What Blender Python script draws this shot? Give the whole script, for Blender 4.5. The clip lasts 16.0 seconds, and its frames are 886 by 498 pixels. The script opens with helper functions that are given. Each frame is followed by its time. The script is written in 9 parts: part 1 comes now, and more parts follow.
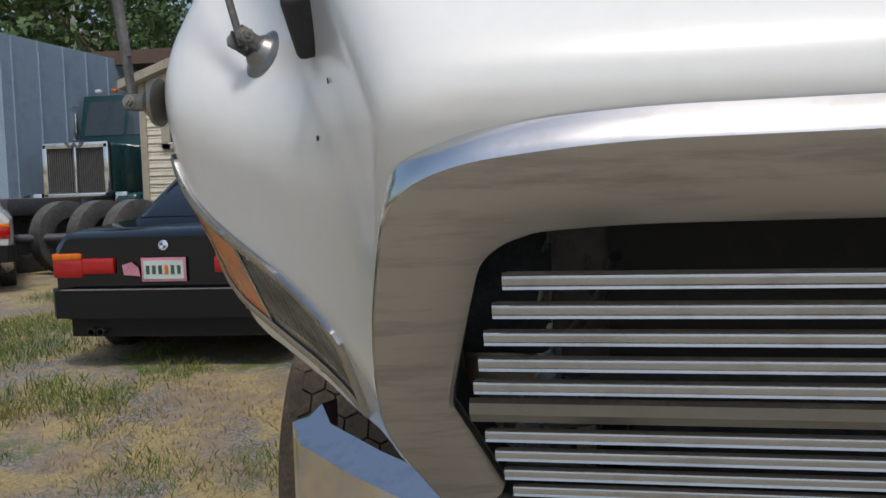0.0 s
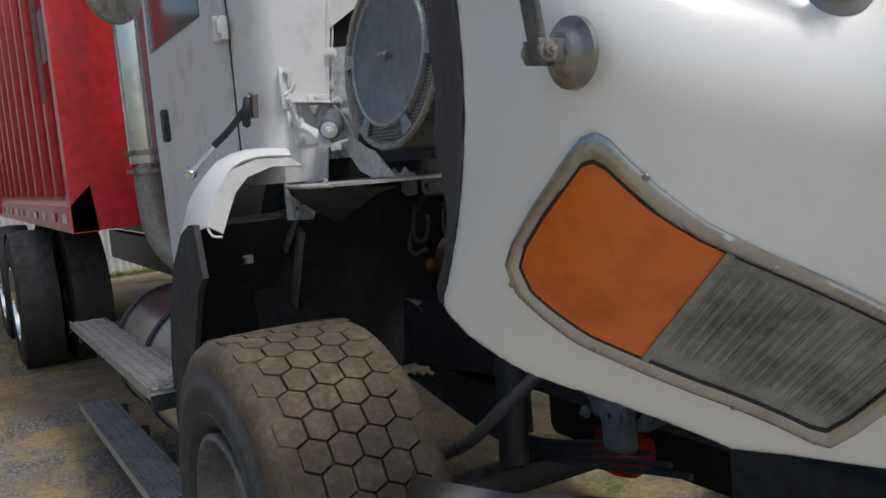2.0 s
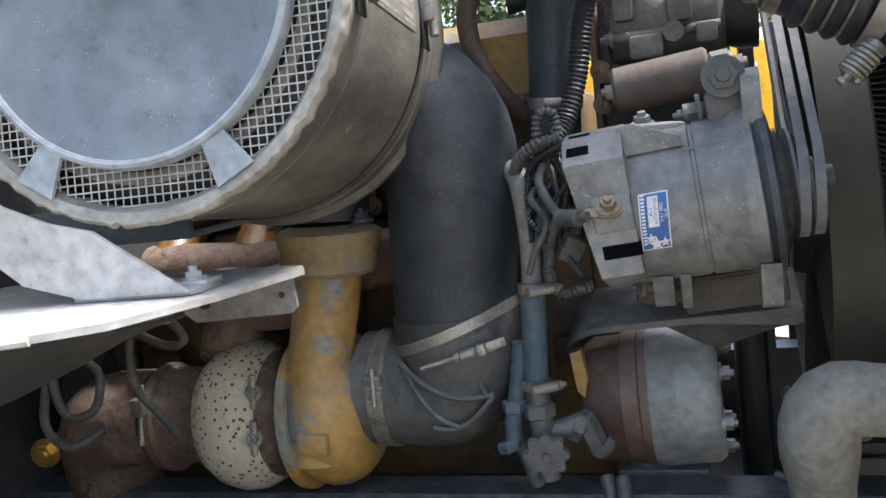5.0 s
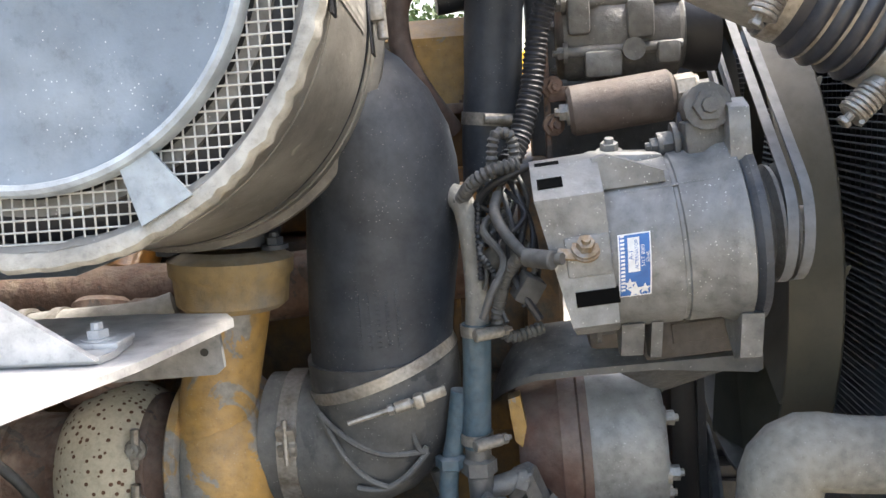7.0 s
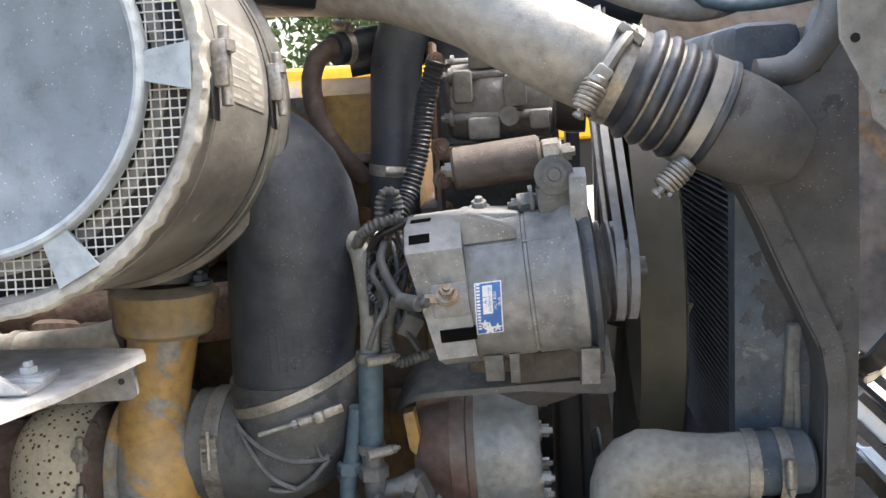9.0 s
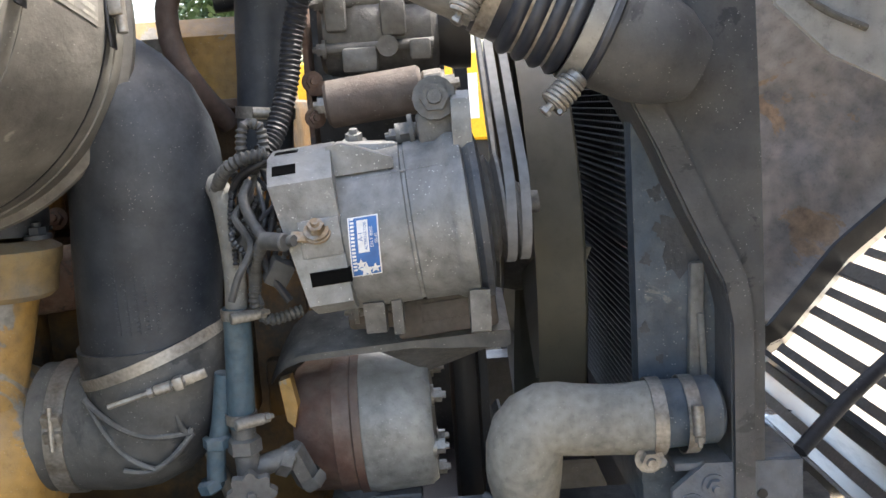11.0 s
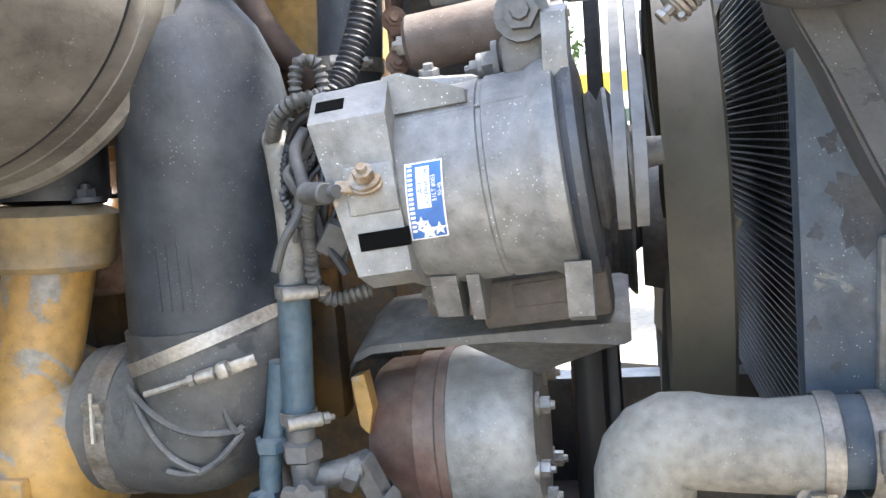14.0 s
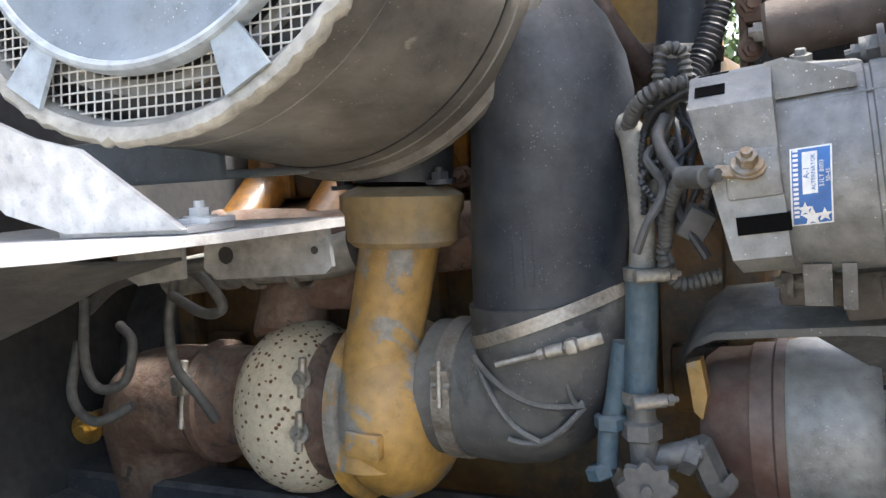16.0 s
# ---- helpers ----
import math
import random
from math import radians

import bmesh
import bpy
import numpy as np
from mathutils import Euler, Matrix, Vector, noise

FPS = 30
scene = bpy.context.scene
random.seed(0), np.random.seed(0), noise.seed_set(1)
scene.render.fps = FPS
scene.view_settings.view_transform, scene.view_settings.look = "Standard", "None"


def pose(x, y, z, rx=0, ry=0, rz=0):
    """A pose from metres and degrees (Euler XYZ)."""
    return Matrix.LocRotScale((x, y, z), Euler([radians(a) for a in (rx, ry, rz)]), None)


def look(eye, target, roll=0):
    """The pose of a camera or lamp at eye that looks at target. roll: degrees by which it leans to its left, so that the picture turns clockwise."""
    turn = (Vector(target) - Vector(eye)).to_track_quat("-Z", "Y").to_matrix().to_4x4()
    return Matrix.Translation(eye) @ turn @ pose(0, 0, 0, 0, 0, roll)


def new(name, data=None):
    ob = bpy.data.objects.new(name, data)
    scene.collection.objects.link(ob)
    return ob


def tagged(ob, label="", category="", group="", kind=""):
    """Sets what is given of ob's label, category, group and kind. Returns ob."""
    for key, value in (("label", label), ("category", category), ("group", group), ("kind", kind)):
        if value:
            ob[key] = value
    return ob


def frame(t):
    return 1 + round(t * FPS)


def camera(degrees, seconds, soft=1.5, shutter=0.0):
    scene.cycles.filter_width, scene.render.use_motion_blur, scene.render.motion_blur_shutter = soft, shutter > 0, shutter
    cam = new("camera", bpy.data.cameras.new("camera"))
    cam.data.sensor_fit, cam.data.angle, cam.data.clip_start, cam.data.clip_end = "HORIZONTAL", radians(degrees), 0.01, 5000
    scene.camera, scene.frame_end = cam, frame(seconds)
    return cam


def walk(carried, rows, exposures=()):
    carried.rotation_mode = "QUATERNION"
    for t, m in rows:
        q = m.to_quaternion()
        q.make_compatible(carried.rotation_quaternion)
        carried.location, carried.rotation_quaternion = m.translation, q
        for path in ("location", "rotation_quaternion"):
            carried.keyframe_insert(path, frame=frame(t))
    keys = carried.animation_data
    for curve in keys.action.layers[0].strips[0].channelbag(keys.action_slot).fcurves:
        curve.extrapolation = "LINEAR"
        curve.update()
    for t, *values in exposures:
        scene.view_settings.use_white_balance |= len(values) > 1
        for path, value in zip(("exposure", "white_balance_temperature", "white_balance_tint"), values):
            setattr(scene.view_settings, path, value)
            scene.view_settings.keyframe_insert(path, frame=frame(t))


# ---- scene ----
cam = camera(53.4, 16.0)
METRES, EYE, TILT, LEAN, TURN = 4.7, 1.65, -8.0, 0.0, 81.4
PATH = [
    (0, (3.052, -0.421, 1.499), (1.089, -0.778, 1.354), -1.6),
    (0.5, (2.907, -0.945, 1.517), (0.914, -0.936, 1.356), -0.5),
    (0.7, (2.885, -1.116, 1.528), (0.9, -0.933, 1.359), -1.1),
    (1, (2.819, -1.311, 1.546), (0.867, -0.916, 1.369), -1.9),
    (1.2, (2.708, -1.433, 1.531), (0.775, -0.952, 1.349), -3.6),
    (1.5, (2.51, -1.628, 1.571), (0.62, -1.0, 1.383), -5.1),
    (1.7, (2.405, -1.77, 1.574), (0.578, -0.984, 1.365), -4.9),
    (2, (2.318, -2.005, 1.565), (0.595, -1.012, 1.348), -5.0),
    (2.5, (2.043, -2.161, 1.579), (0.508, -0.897, 1.371), -7.0),
    (3, (1.633, -2.216, 1.598), (0.292, -0.751, 1.361), -8.1),
    (3.5, (1.33, -2.287, 1.62), (0.378, -0.549, 1.353), -6.6),
    (4, (1.088, -2.17, 1.629), (0.341, -0.333, 1.369), -6.3),
    (4.2, (0.992, -2.076, 1.647), (0.259, -0.234, 1.389), -6.9),
    (6.3, (0.562, -1.417, 1.647), (0.313, 0.547, 1.365), -4.5),
    (6.5, (0.553, -1.451, 1.669), (0.329, 0.514, 1.373), -4.5),
    (7, (0.541, -1.571, 1.698), (0.343, 0.392, 1.374), -4.1),
    (7.5, (0.643, -1.657, 1.711), (0.447, 0.306, 1.382), -3.8),
    (8, (0.754, -1.705, 1.775), (0.456, 0.244, 1.44), -4.3),
    (8.2, (0.766, -1.72, 1.791), (0.464, 0.229, 1.456), -4.1),
    (10.3, (0.594, -1.741, 1.776), (0.636, 0.225, 1.413), -3.3),
    (10.5, (0.616, -1.731, 1.747), (0.663, 0.235, 1.384), -3.4),
    (11, (0.74, -1.627, 1.666), (0.751, 0.347, 1.343), -4.0),
    (11.5, (0.836, -1.467, 1.611), (0.745, 0.505, 1.292), -5.2),
    (12, (0.855, -1.363, 1.559), (0.763, 0.615, 1.276), -5.5),
    (12.5, (0.88, -1.361, 1.55), (0.771, 0.618, 1.278), -5.7),
    (13, (0.883, -1.371, 1.555), (0.737, 0.607, 1.299), -5.3),
    (13.5, (0.853, -1.38, 1.545), (0.564, 0.584, 1.308), -5.2),
    (14, (0.836, -1.396, 1.551), (0.421, 0.548, 1.333), -4.7),
    (14.5, (0.816, -1.409, 1.553), (0.298, 0.513, 1.357), -3.9),
    (15, (0.781, -1.433, 1.563), (0.13, 0.45, 1.385), -4.3),
    (15.5, (0.747, -1.456, 1.566), (-0.003, 0.39, 1.392), -4.3),
    (16, (0.696, -1.476, 1.551), (-0.166, 0.319, 1.36), -4.0),
]
walk(cam, [(t, look(eye, target, roll)) for t, eye, target, roll in PATH],
     [(0.0, -0.42, 6250, 8), (1.0, -0.36, 6300, 8), (1.5, -0.46, 6250, 8), (2.0, -0.32, 6200, 8), (3.0, 0.34, 6100, 9), (4.2, 1.2, 6150, 9), (6.5, 2.55, 6750, 10), (8.2, 2.3, 6750, 10), (10.5, 2.35, 6700, 10), (12.5, 2.62, 6700, 10), (13.5, 2.84, 6550, 10),
      (14.0, 3.3, 6450, 10), (14.5, 3.46, 6450, 10), (15.0, 3.35, 6450, 10), (16.0, 2.5, 6500, 10)])

# ---- world and sun ----
SUN_AZ, SUN_EL = 18.0, 62.0
world = bpy.data.worlds.new("sky")
scene.world = world
world.use_nodes = True
wn = world.node_tree
sky = wn.nodes.new("ShaderNodeTexSky")
sky.sky_type, sky.sun_disc = "NISHITA", False
sky.sun_elevation, sky.sun_rotation = radians(SUN_EL), radians(90 - SUN_AZ)
sky.dust_density, sky.air_density = 4.0, 1.2
wn.links.new(sky.outputs[0], wn.nodes["Background"].inputs[0])
wn.nodes["Background"].inputs[1].default_value = 0.15
sun = new("sun", bpy.data.lights.new("sun", "SUN"))
sun.data.energy, sun.data.angle, sun.data.color = 2.1, radians(9.0), (1.0, 0.965, 0.92)
a, e = radians(SUN_AZ), radians(SUN_EL)
sun.matrix_world = look((20 * math.cos(e) * math.cos(a), 20 * math.cos(e) * math.sin(a), 20 * math.sin(e)), (0, 0, 0))

# ---- materials ----
MATS = {}


def mat(name, base, rough=0.5, metal=0.0, second=None, scale=6.0, mix=0.5, bump=0.0, bump_scale=60.0, dust=0.0,
        specks=0.0, spec=0.5, coat=0.0, vary=0.0, stretch=(1, 1, 1), grain=0.5, dust_col=(0.35, 0.34, 0.31), worn=None, worn_at=0.6, worn_scale=None, grime=0.0):
    """A procedural surface: two colours mixed by broad noise, fine grain, dust on upward faces, light specks, relief."""
    m = bpy.data.materials.new(name)
    m.use_nodes = True
    nt = m.node_tree
    N, K = nt.nodes, nt.links
    b = N["Principled BSDF"]
    b.inputs["Roughness"].default_value = rough
    b.inputs["Metallic"].default_value = metal
    b.inputs["Specular IOR Level"].default_value = spec
    b.inputs["Coat Weight"].default_value = coat
    b.inputs["Coat Roughness"].default_value = 0.08
    co = N.new("ShaderNodeTexCoord")
    mp = N.new("ShaderNodeMapping")
    mp.inputs["Scale"].default_value = stretch
    K.new(co.outputs["Object"], mp.inputs[0])

    def tex(sc, detail=4.0, r=0.6):
        t = N.new("ShaderNodeTexNoise")
        t.inputs["Scale"].default_value = sc
        t.inputs["Detail"].default_value = detail
        t.inputs["Roughness"].default_value = r
        K.new(mp.outputs[0], t.inputs["Vector"])
        return t

    def ramp(src, lo, hi):
        r = N.new("ShaderNodeMapRange")
        r.inputs["From Min"].default_value, r.inputs["From Max"].default_value = lo, hi
        K.new(src, r.inputs["Value"])
        return r.outputs[0]

    def blend(fac, one, two):
        x = N.new("ShaderNodeMix")
        x.data_type = "RGBA"
        if isinstance(fac, float):
            x.inputs[0].default_value = fac
        else:
            K.new(fac, x.inputs[0])
        for k, v in ((6, one), (7, two)):
            if isinstance(v, tuple):
                x.inputs[k].default_value = (*v, 1)
            else:
                K.new(v, x.inputs[k])
        return x.outputs[2]

    def times(src, v):
        q = N.new("ShaderNodeMath")
        q.operation = "MULTIPLY"
        q.inputs[1].default_value = v
        K.new(src, q.inputs[0])
        return q.outputs[0]

    second = second or tuple(c * 0.78 for c in base)
    broad = tex(scale, 6.0, 0.65)
    col = blend(ramp(broad.outputs[0], 0.62 - 0.24 * mix, 0.78 - 0.24 * mix), tuple(base), tuple(second))
    fine = tex(scale * 14, 5.0, 0.7)
    col = blend(times(ramp(fine.outputs[0], 0.44, 0.72), grain), col, tuple(c * 0.48 for c in base))
    rough_src = ramp(fine.outputs[0], -0.6, 1.6)
    if worn:
        w_ = tex(worn_scale or scale * 1.3, 8.0, 0.62)
        w_.inputs["Distortion"].default_value = 0.6
        col = blend(ramp(w_.outputs[0], worn_at, worn_at + 0.025), col, tuple(worn))
    if grime:
        g_ = tex(scale * 0.55, 7.0, 0.7)
        g_.inputs["Distortion"].default_value = 1.2
        col = blend(times(ramp(g_.outputs[0], 0.42, 0.68), grime), col, (0.035, 0.031, 0.027))
    if grime or dust:
        mo = tex(scale * 7, 6.0, 0.75)
        hm = N.new("ShaderNodeHueSaturation")
        lift = N.new("ShaderNodeMapRange")
        lift.inputs["From Min"].default_value, lift.inputs["From Max"].default_value = 0.32, 0.68
        lift.inputs["To Min"].default_value, lift.inputs["To Max"].default_value = 0.62, 1.34
        K.new(mo.outputs[0], lift.inputs["Value"])
        K.new(lift.outputs[0], hm.inputs["Value"])
        K.new(col, hm.inputs["Color"])
        col = hm.outputs[0]
    if vary:
        oi = N.new("ShaderNodeObjectInfo")
        hs = N.new("ShaderNodeHueSaturation")
        K.new(ramp(oi.outputs["Random"], -1.0 / vary, 1.0 + 1.0 / vary), hs.inputs["Value"])
        mr = hs.inputs["Value"].links[0].from_node
        mr.inputs["From Min"].default_value, mr.inputs["From Max"].default_value = 0, 1
        mr.inputs["To Min"].default_value, mr.inputs["To Max"].default_value = 1 - vary, 1 + vary
        K.new(col, hs.inputs["Color"])
        col = hs.outputs[0]
    if dust:
        g = N.new("ShaderNodeNewGeometry")
        sx = N.new("ShaderNodeSeparateXYZ")
        K.new(g.outputs["Normal"], sx.inputs[0])
        up = ramp(sx.outputs["Z"], -0.5, 1.0)
        q = N.new("ShaderNodeMath")
        q.operation = "MULTIPLY"
        K.new(up, q.inputs[0])
        K.new(ramp(tex(scale * 2.5, 6.0, 0.7).outputs[0], 0.3, 0.62), q.inputs[1])
        col = blend(times(q.outputs[0], dust), col, dust_col)
    if specks:
        v = N.new("ShaderNodeTexVoronoi")
        v.inputs["Scale"].default_value = 190
        K.new(mp.outputs[0], v.inputs["Vector"])
        sp = ramp(v.outputs["Distance"], 0.16, 0.06)
        w = N.new("ShaderNodeMath")
        w.operation = "MULTIPLY"
        K.new(sp, w.inputs[0])
        K.new(ramp(tex(30, 2).outputs[0], 0.46, 0.60), w.inputs[1])
        col = blend(times(w.outputs[0], specks), col, (0.75, 0.74, 0.7))
    K.new(col, b.inputs["Base Color"])
    rr = N.new("ShaderNodeMapRange")
    rr.inputs["To Min"].default_value, rr.inputs["To Max"].default_value = max(rough - 0.12, 0.02), min(rough + 0.15, 1)
    K.new(rough_src, rr.inputs["Value"])
    K.new(rr.outputs[0], b.inputs["Roughness"])
    if bump:
        bp = N.new("ShaderNodeBump")
        bp.inputs["Strength"].default_value = min(1.0, bump * 1.5)
        bp.inputs["Distance"].default_value = 0.004
        K.new(tex(bump_scale, 5.0, 0.65).outputs[0], bp.inputs["Height"])
        K.new(bp.outputs[0], b.inputs["Normal"])
    MATS[name] = m
    return m


WHITE = mat("white_paint", (0.80, 0.795, 0.775), 0.20, second=(0.765, 0.76, 0.74), scale=2.5, spec=0.5, coat=0.6, grain=0.05)
CABWHITE = mat("worn_white_paint", (0.73, 0.73, 0.725), 0.4, second=(0.58, 0.58, 0.57), scale=7, mix=0.4, bump=0.08, grain=0.1, worn=(0.42, 0.42, 0.41), worn_at=0.70, worn_scale=12)
SHELFWHITE = mat("dirty_white_sheet", (0.50, 0.495, 0.48), 0.5, second=(0.40, 0.395, 0.385), scale=8, mix=0.5, bump=0.2, grime=0.35, worn=(0.34, 0.35, 0.36), worn_at=0.64, worn_scale=10)
PRIMED = mat("undercoat_dark_grey", (0.032, 0.034, 0.037), 0.75, second=(0.06, 0.06, 0.058), scale=9, bump=0.25, dust=0.06)
HOODIN = mat("bare_fibreglass_brown", (0.34, 0.285, 0.235), 0.7, second=(0.22, 0.20, 0.185), scale=4, mix=0.6, bump=0.3, bump_scale=25, grime=0.45, worn=(0.30, 0.20, 0.12), worn_at=0.60, worn_scale=4)
RUBBER = mat("black_rubber", (0.008, 0.013, 0.022), 0.52, second=(0.026, 0.031, 0.038), scale=4, mix=0.5, bump=0.12, dust=0.4, dust_col=(0.29, 0.31, 0.33), specks=0.3, spec=0.4, worn=(0.075, 0.078, 0.08), worn_at=0.67, worn_scale=5)
SEAL = mat("black_edge_rubber", (0.020, 0.022, 0.027), 0.5, second=(0.034, 0.035, 0.04), scale=8, bump=0.25, specks=0.25, worn=(0.10, 0.10, 0.10), worn_at=0.70, worn_scale=14)
TYRE = mat("dusty_tyre_rubber", (0.112, 0.084, 0.058), 0.85, second=(0.18, 0.136, 0.093), scale=10, mix=0.6, bump=0.5, grime=0.3)
TYREDK = mat("tyre_sidewall", (0.035, 0.036, 0.038), 0.7, second=(0.07, 0.062, 0.055), scale=6, bump=0.2, dust=0.3)
FRAME = mat("frame_black_blue", (0.026, 0.034, 0.048), 0.45, second=(0.045, 0.051, 0.062), scale=10, bump=0.3, dust=0.30, specks=0.4, grime=0.3)
RADIATOR = mat("faded_blue_black_paint", (0.055, 0.082, 0.115), 0.5, second=(0.12, 0.145, 0.165), scale=7, mix=0.6, bump=0.25, dust=0.3, specks=0.7, worn=(0.19, 0.195, 0.19), worn_at=0.60, worn_scale=9, grime=0.3)
ALU = mat("dull_aluminium", (0.245, 0.25, 0.25), 0.5, metal=0.25, second=(0.135, 0.14, 0.142), scale=8, mix=0.6, bump=0.3, dust=0.5, specks=0.9, grime=0.6, worn=(0.34, 0.34, 0.33), worn_at=0.68, worn_scale=22)
ALUDK = mat("dark_cast_alloy", (0.12, 0.12, 0.12), 0.55, metal=0.2, second=(0.07, 0.07, 0.07), scale=14, bump=0.4, dust=0.45, specks=0.35, grime=0.4)
STEEL = mat("bolt_steel", (0.33, 0.31, 0.28), 0.45, metal=0.6, second=(0.2, 0.17, 0.14), scale=30, bump=0.2, dust=0.3)
CHROME = mat("chrome", (0.80, 0.80, 0.80), 0.10, metal=1.0, second=(0.68, 0.67, 0.65), scale=9, grain=0.05)
BARCHROME = mat("plated_grille_bar", (0.50, 0.50, 0.50), 0.14, metal=1.0, second=(0.42, 0.42, 0.41), scale=9, grain=0.08)
WORNCHROME = mat("worn_chrome", (0.28, 0.27, 0.25), 0.28, metal=0.9, second=(0.26, 0.25, 0.23), scale=20, grain=0.1)
BRUSHED = mat("brushed_stainless", (0.50, 0.475, 0.445), 0.30, metal=1.0, second=(0.37, 0.35, 0.33), scale=5, grain=0.05, stretch=(1, 1, 6))
BEZEL = mat("dull_stainless_bezel", (0.46, 0.45, 0.43), 0.24, metal=1.0, second=(0.34, 0.33, 0.31), scale=9, grain=0.06)
BLACKIN = mat("grille_black", (0.012, 0.012, 0.014), 0.5, second=(0.02, 0.02, 0.022), scale=10)
RED = mat("red_paint", (0.60, 0.022, 0.026), 0.32, second=(0.46, 0.018, 0.022), scale=3, dust=0.12, coat=0.3)
YELLOW = mat("yellow_engine_paint", (0.43, 0.245, 0.055), 0.5, second=(0.30, 0.19, 0.07), scale=9, mix=0.5, bump=0.25, dust=0.4, specks=0.3, worn=(0.23, 0.22, 0.20), worn_at=0.54, worn_scale=9, grime=0.35)
RUST = mat("rusty_iron", (0.12, 0.068, 0.048), 0.8, second=(0.20, 0.14, 0.10), scale=16, bump=0.6, dust=0.3, worn=(0.055, 0.04, 0.035), worn_at=0.58, worn_scale=20)
ACBODY = mat("dusty_beige_painted_steel", (0.20, 0.19, 0.17), 0.5, second=(0.105, 0.098, 0.088), scale=5, mix=0.65, bump=0.2, dust=0.3, specks=0.4, grime=0.75, worn=(0.34, 0.32, 0.27), worn_at=0.66, worn_scale=10, stretch=(1, 0.5, 1))
ACCOVER = mat("blue_grey_painted_cover", (0.135, 0.163, 0.19), 0.40, second=(0.18, 0.205, 0.225), scale=4, bump=0.1, specks=0.5, grime=0.25)
RIMPALE = mat("pale_worn_rim_paint", (0.30, 0.34, 0.37), 0.45, second=(0.20, 0.22, 0.24), scale=9, bump=0.15, grime=0.3)
LIPPALE = mat("chipped_pale_lip", (0.33, 0.315, 0.275), 0.6, second=(0.26, 0.245, 0.21), scale=14, bump=0.4, grime=0.5)
MESHWIRE = mat("pale_screen_wire", (0.50, 0.49, 0.46), 0.5, metal=0.2, second=(0.34, 0.33, 0.30), scale=9)
STEPALU = mat("bright_step_alloy", (0.52, 0.52, 0.51), 0.4, metal=0.4, second=(0.40, 0.40, 0.39), scale=9, grime=0.2)
HOSEGREY = mat("dusty_grey_hose", (0.17, 0.165, 0.15), 0.7, second=(0.24, 0.23, 0.20), scale=14, mix=0.6, bump=0.35, dust=0.5, specks=0.4, grime=0.4)
HOSEBLUE = mat("blue_silicone_hose", (0.035, 0.075, 0.105), 0.6, second=(0.06, 0.1, 0.125), scale=18, bump=0.3, dust=0.35)
SILVERPIPE = mat("dusty_alloy_pipe", (0.34, 0.33, 0.305), 0.5, metal=0.3, second=(0.25, 0.24, 0.22), scale=8, bump=0.2, dust=0.35, specks=0.5, grime=0.4)
BROWNHOSE = mat("rusty_brown_pipe", (0.085, 0.052, 0.04), 0.65, second=(0.13, 0.09, 0.07), scale=14, bump=0.3, dust=0.2)
WIREGREY = mat("grey_wire_loom", (0.052, 0.053, 0.054), 0.6, second=(0.10, 0.10, 0.095), scale=18, dust=0.22)
PUMPRED = mat("red_oxide_casting", (0.105, 0.05, 0.036), 0.55, second=(0.16, 0.105, 0.08), scale=9, bump=0.3, dust=0.3, grime=0.4, worn=(0.21, 0.15, 0.08), worn_at=0.66, worn_scale=12)
BELT = mat("grey_worn_belt", (0.17, 0.178, 0.19), 0.7, second=(0.12, 0.125, 0.13), scale=10, dust=0.3)
AMBER = mat("amber_plastic", (0.72, 0.155, 0.002), 0.12, second=(0.52, 0.092, 0.002), scale=5, mix=0.6, coat=0.35, grain=0.08)
# pale patches on the lamp glass stand in for highlights
LENS = mat("hazy_lamp_glass", (0.25, 0.255, 0.235), 0.10, second=(0.10, 0.105, 0.095), scale=4, mix=0.6, coat=1.0, grime=0.45, worn=(0.50, 0.51, 0.48), worn_at=0.69, worn_scale=9)
wv = LENS.node_tree.nodes.new("ShaderNodeTexWave")
wv.bands_direction = "Y"
wv.inputs["Scale"].default_value, wv.inputs["Distortion"].default_value = 62.0, 0.4
wv.inputs["Detail"].default_value = 1.0
lc = LENS.node_tree.nodes.new("ShaderNodeTexCoord")
lb = LENS.node_tree.nodes.new("ShaderNodeBump")
lb.inputs["Strength"].default_value, lb.inputs["Distance"].default_value = 0.45, 0.0025
LENS.node_tree.links.new(lc.outputs["Object"], wv.inputs["Vector"])
LENS.node_tree.links.new(wv.outputs["Fac"], lb.inputs["Height"])
LENS.node_tree.links.new(lb.outputs[0], LENS.node_tree.nodes["Principled BSDF"].inputs["Normal"])
GLASSDK = mat("dark_window_glass", (0.03, 0.04, 0.045), 0.06, second=(0.04, 0.05, 0.05), coat=0.5)
CARBLACK = mat("black_car_paint", (0.003, 0.004, 0.006), 0.12, second=(0.005, 0.006, 0.008), coat=0.35, spec=0.35)
CARTRIM = mat("black_bumper_plastic", (0.008, 0.009, 0.011), 0.4, spec=0.35)
TAILRED = mat("tail_lamp_red", (0.42, 0.008, 0.01), 0.15, coat=0.5)
PLATE = mat("plate_white_green", (0.6, 0.68, 0.66), 0.4)
PINK = mat("pink_sticker", (0.6, 0.25, 0.33), 0.4)
INK = mat("dark_ink", (0.05, 0.09, 0.06), 0.6)
SIDING = mat("cream_siding", (0.66, 0.60, 0.48), 0.5, second=(0.58, 0.53, 0.42), scale=2, vary=0.06)
TRIMC = mat("tan_trim", (0.40, 0.36, 0.28), 0.6)
SHEET = mat("weathered_galvanised_sheet", (0.56, 0.585, 0.60), 0.45, metal=0.2, second=(0.62, 0.57, 0.49), scale=1.6, mix=0.6, bump=0.2, stretch=(1, 1, 0.25), worn=(0.36, 0.25, 0.16), worn_at=0.66, worn_scale=3)
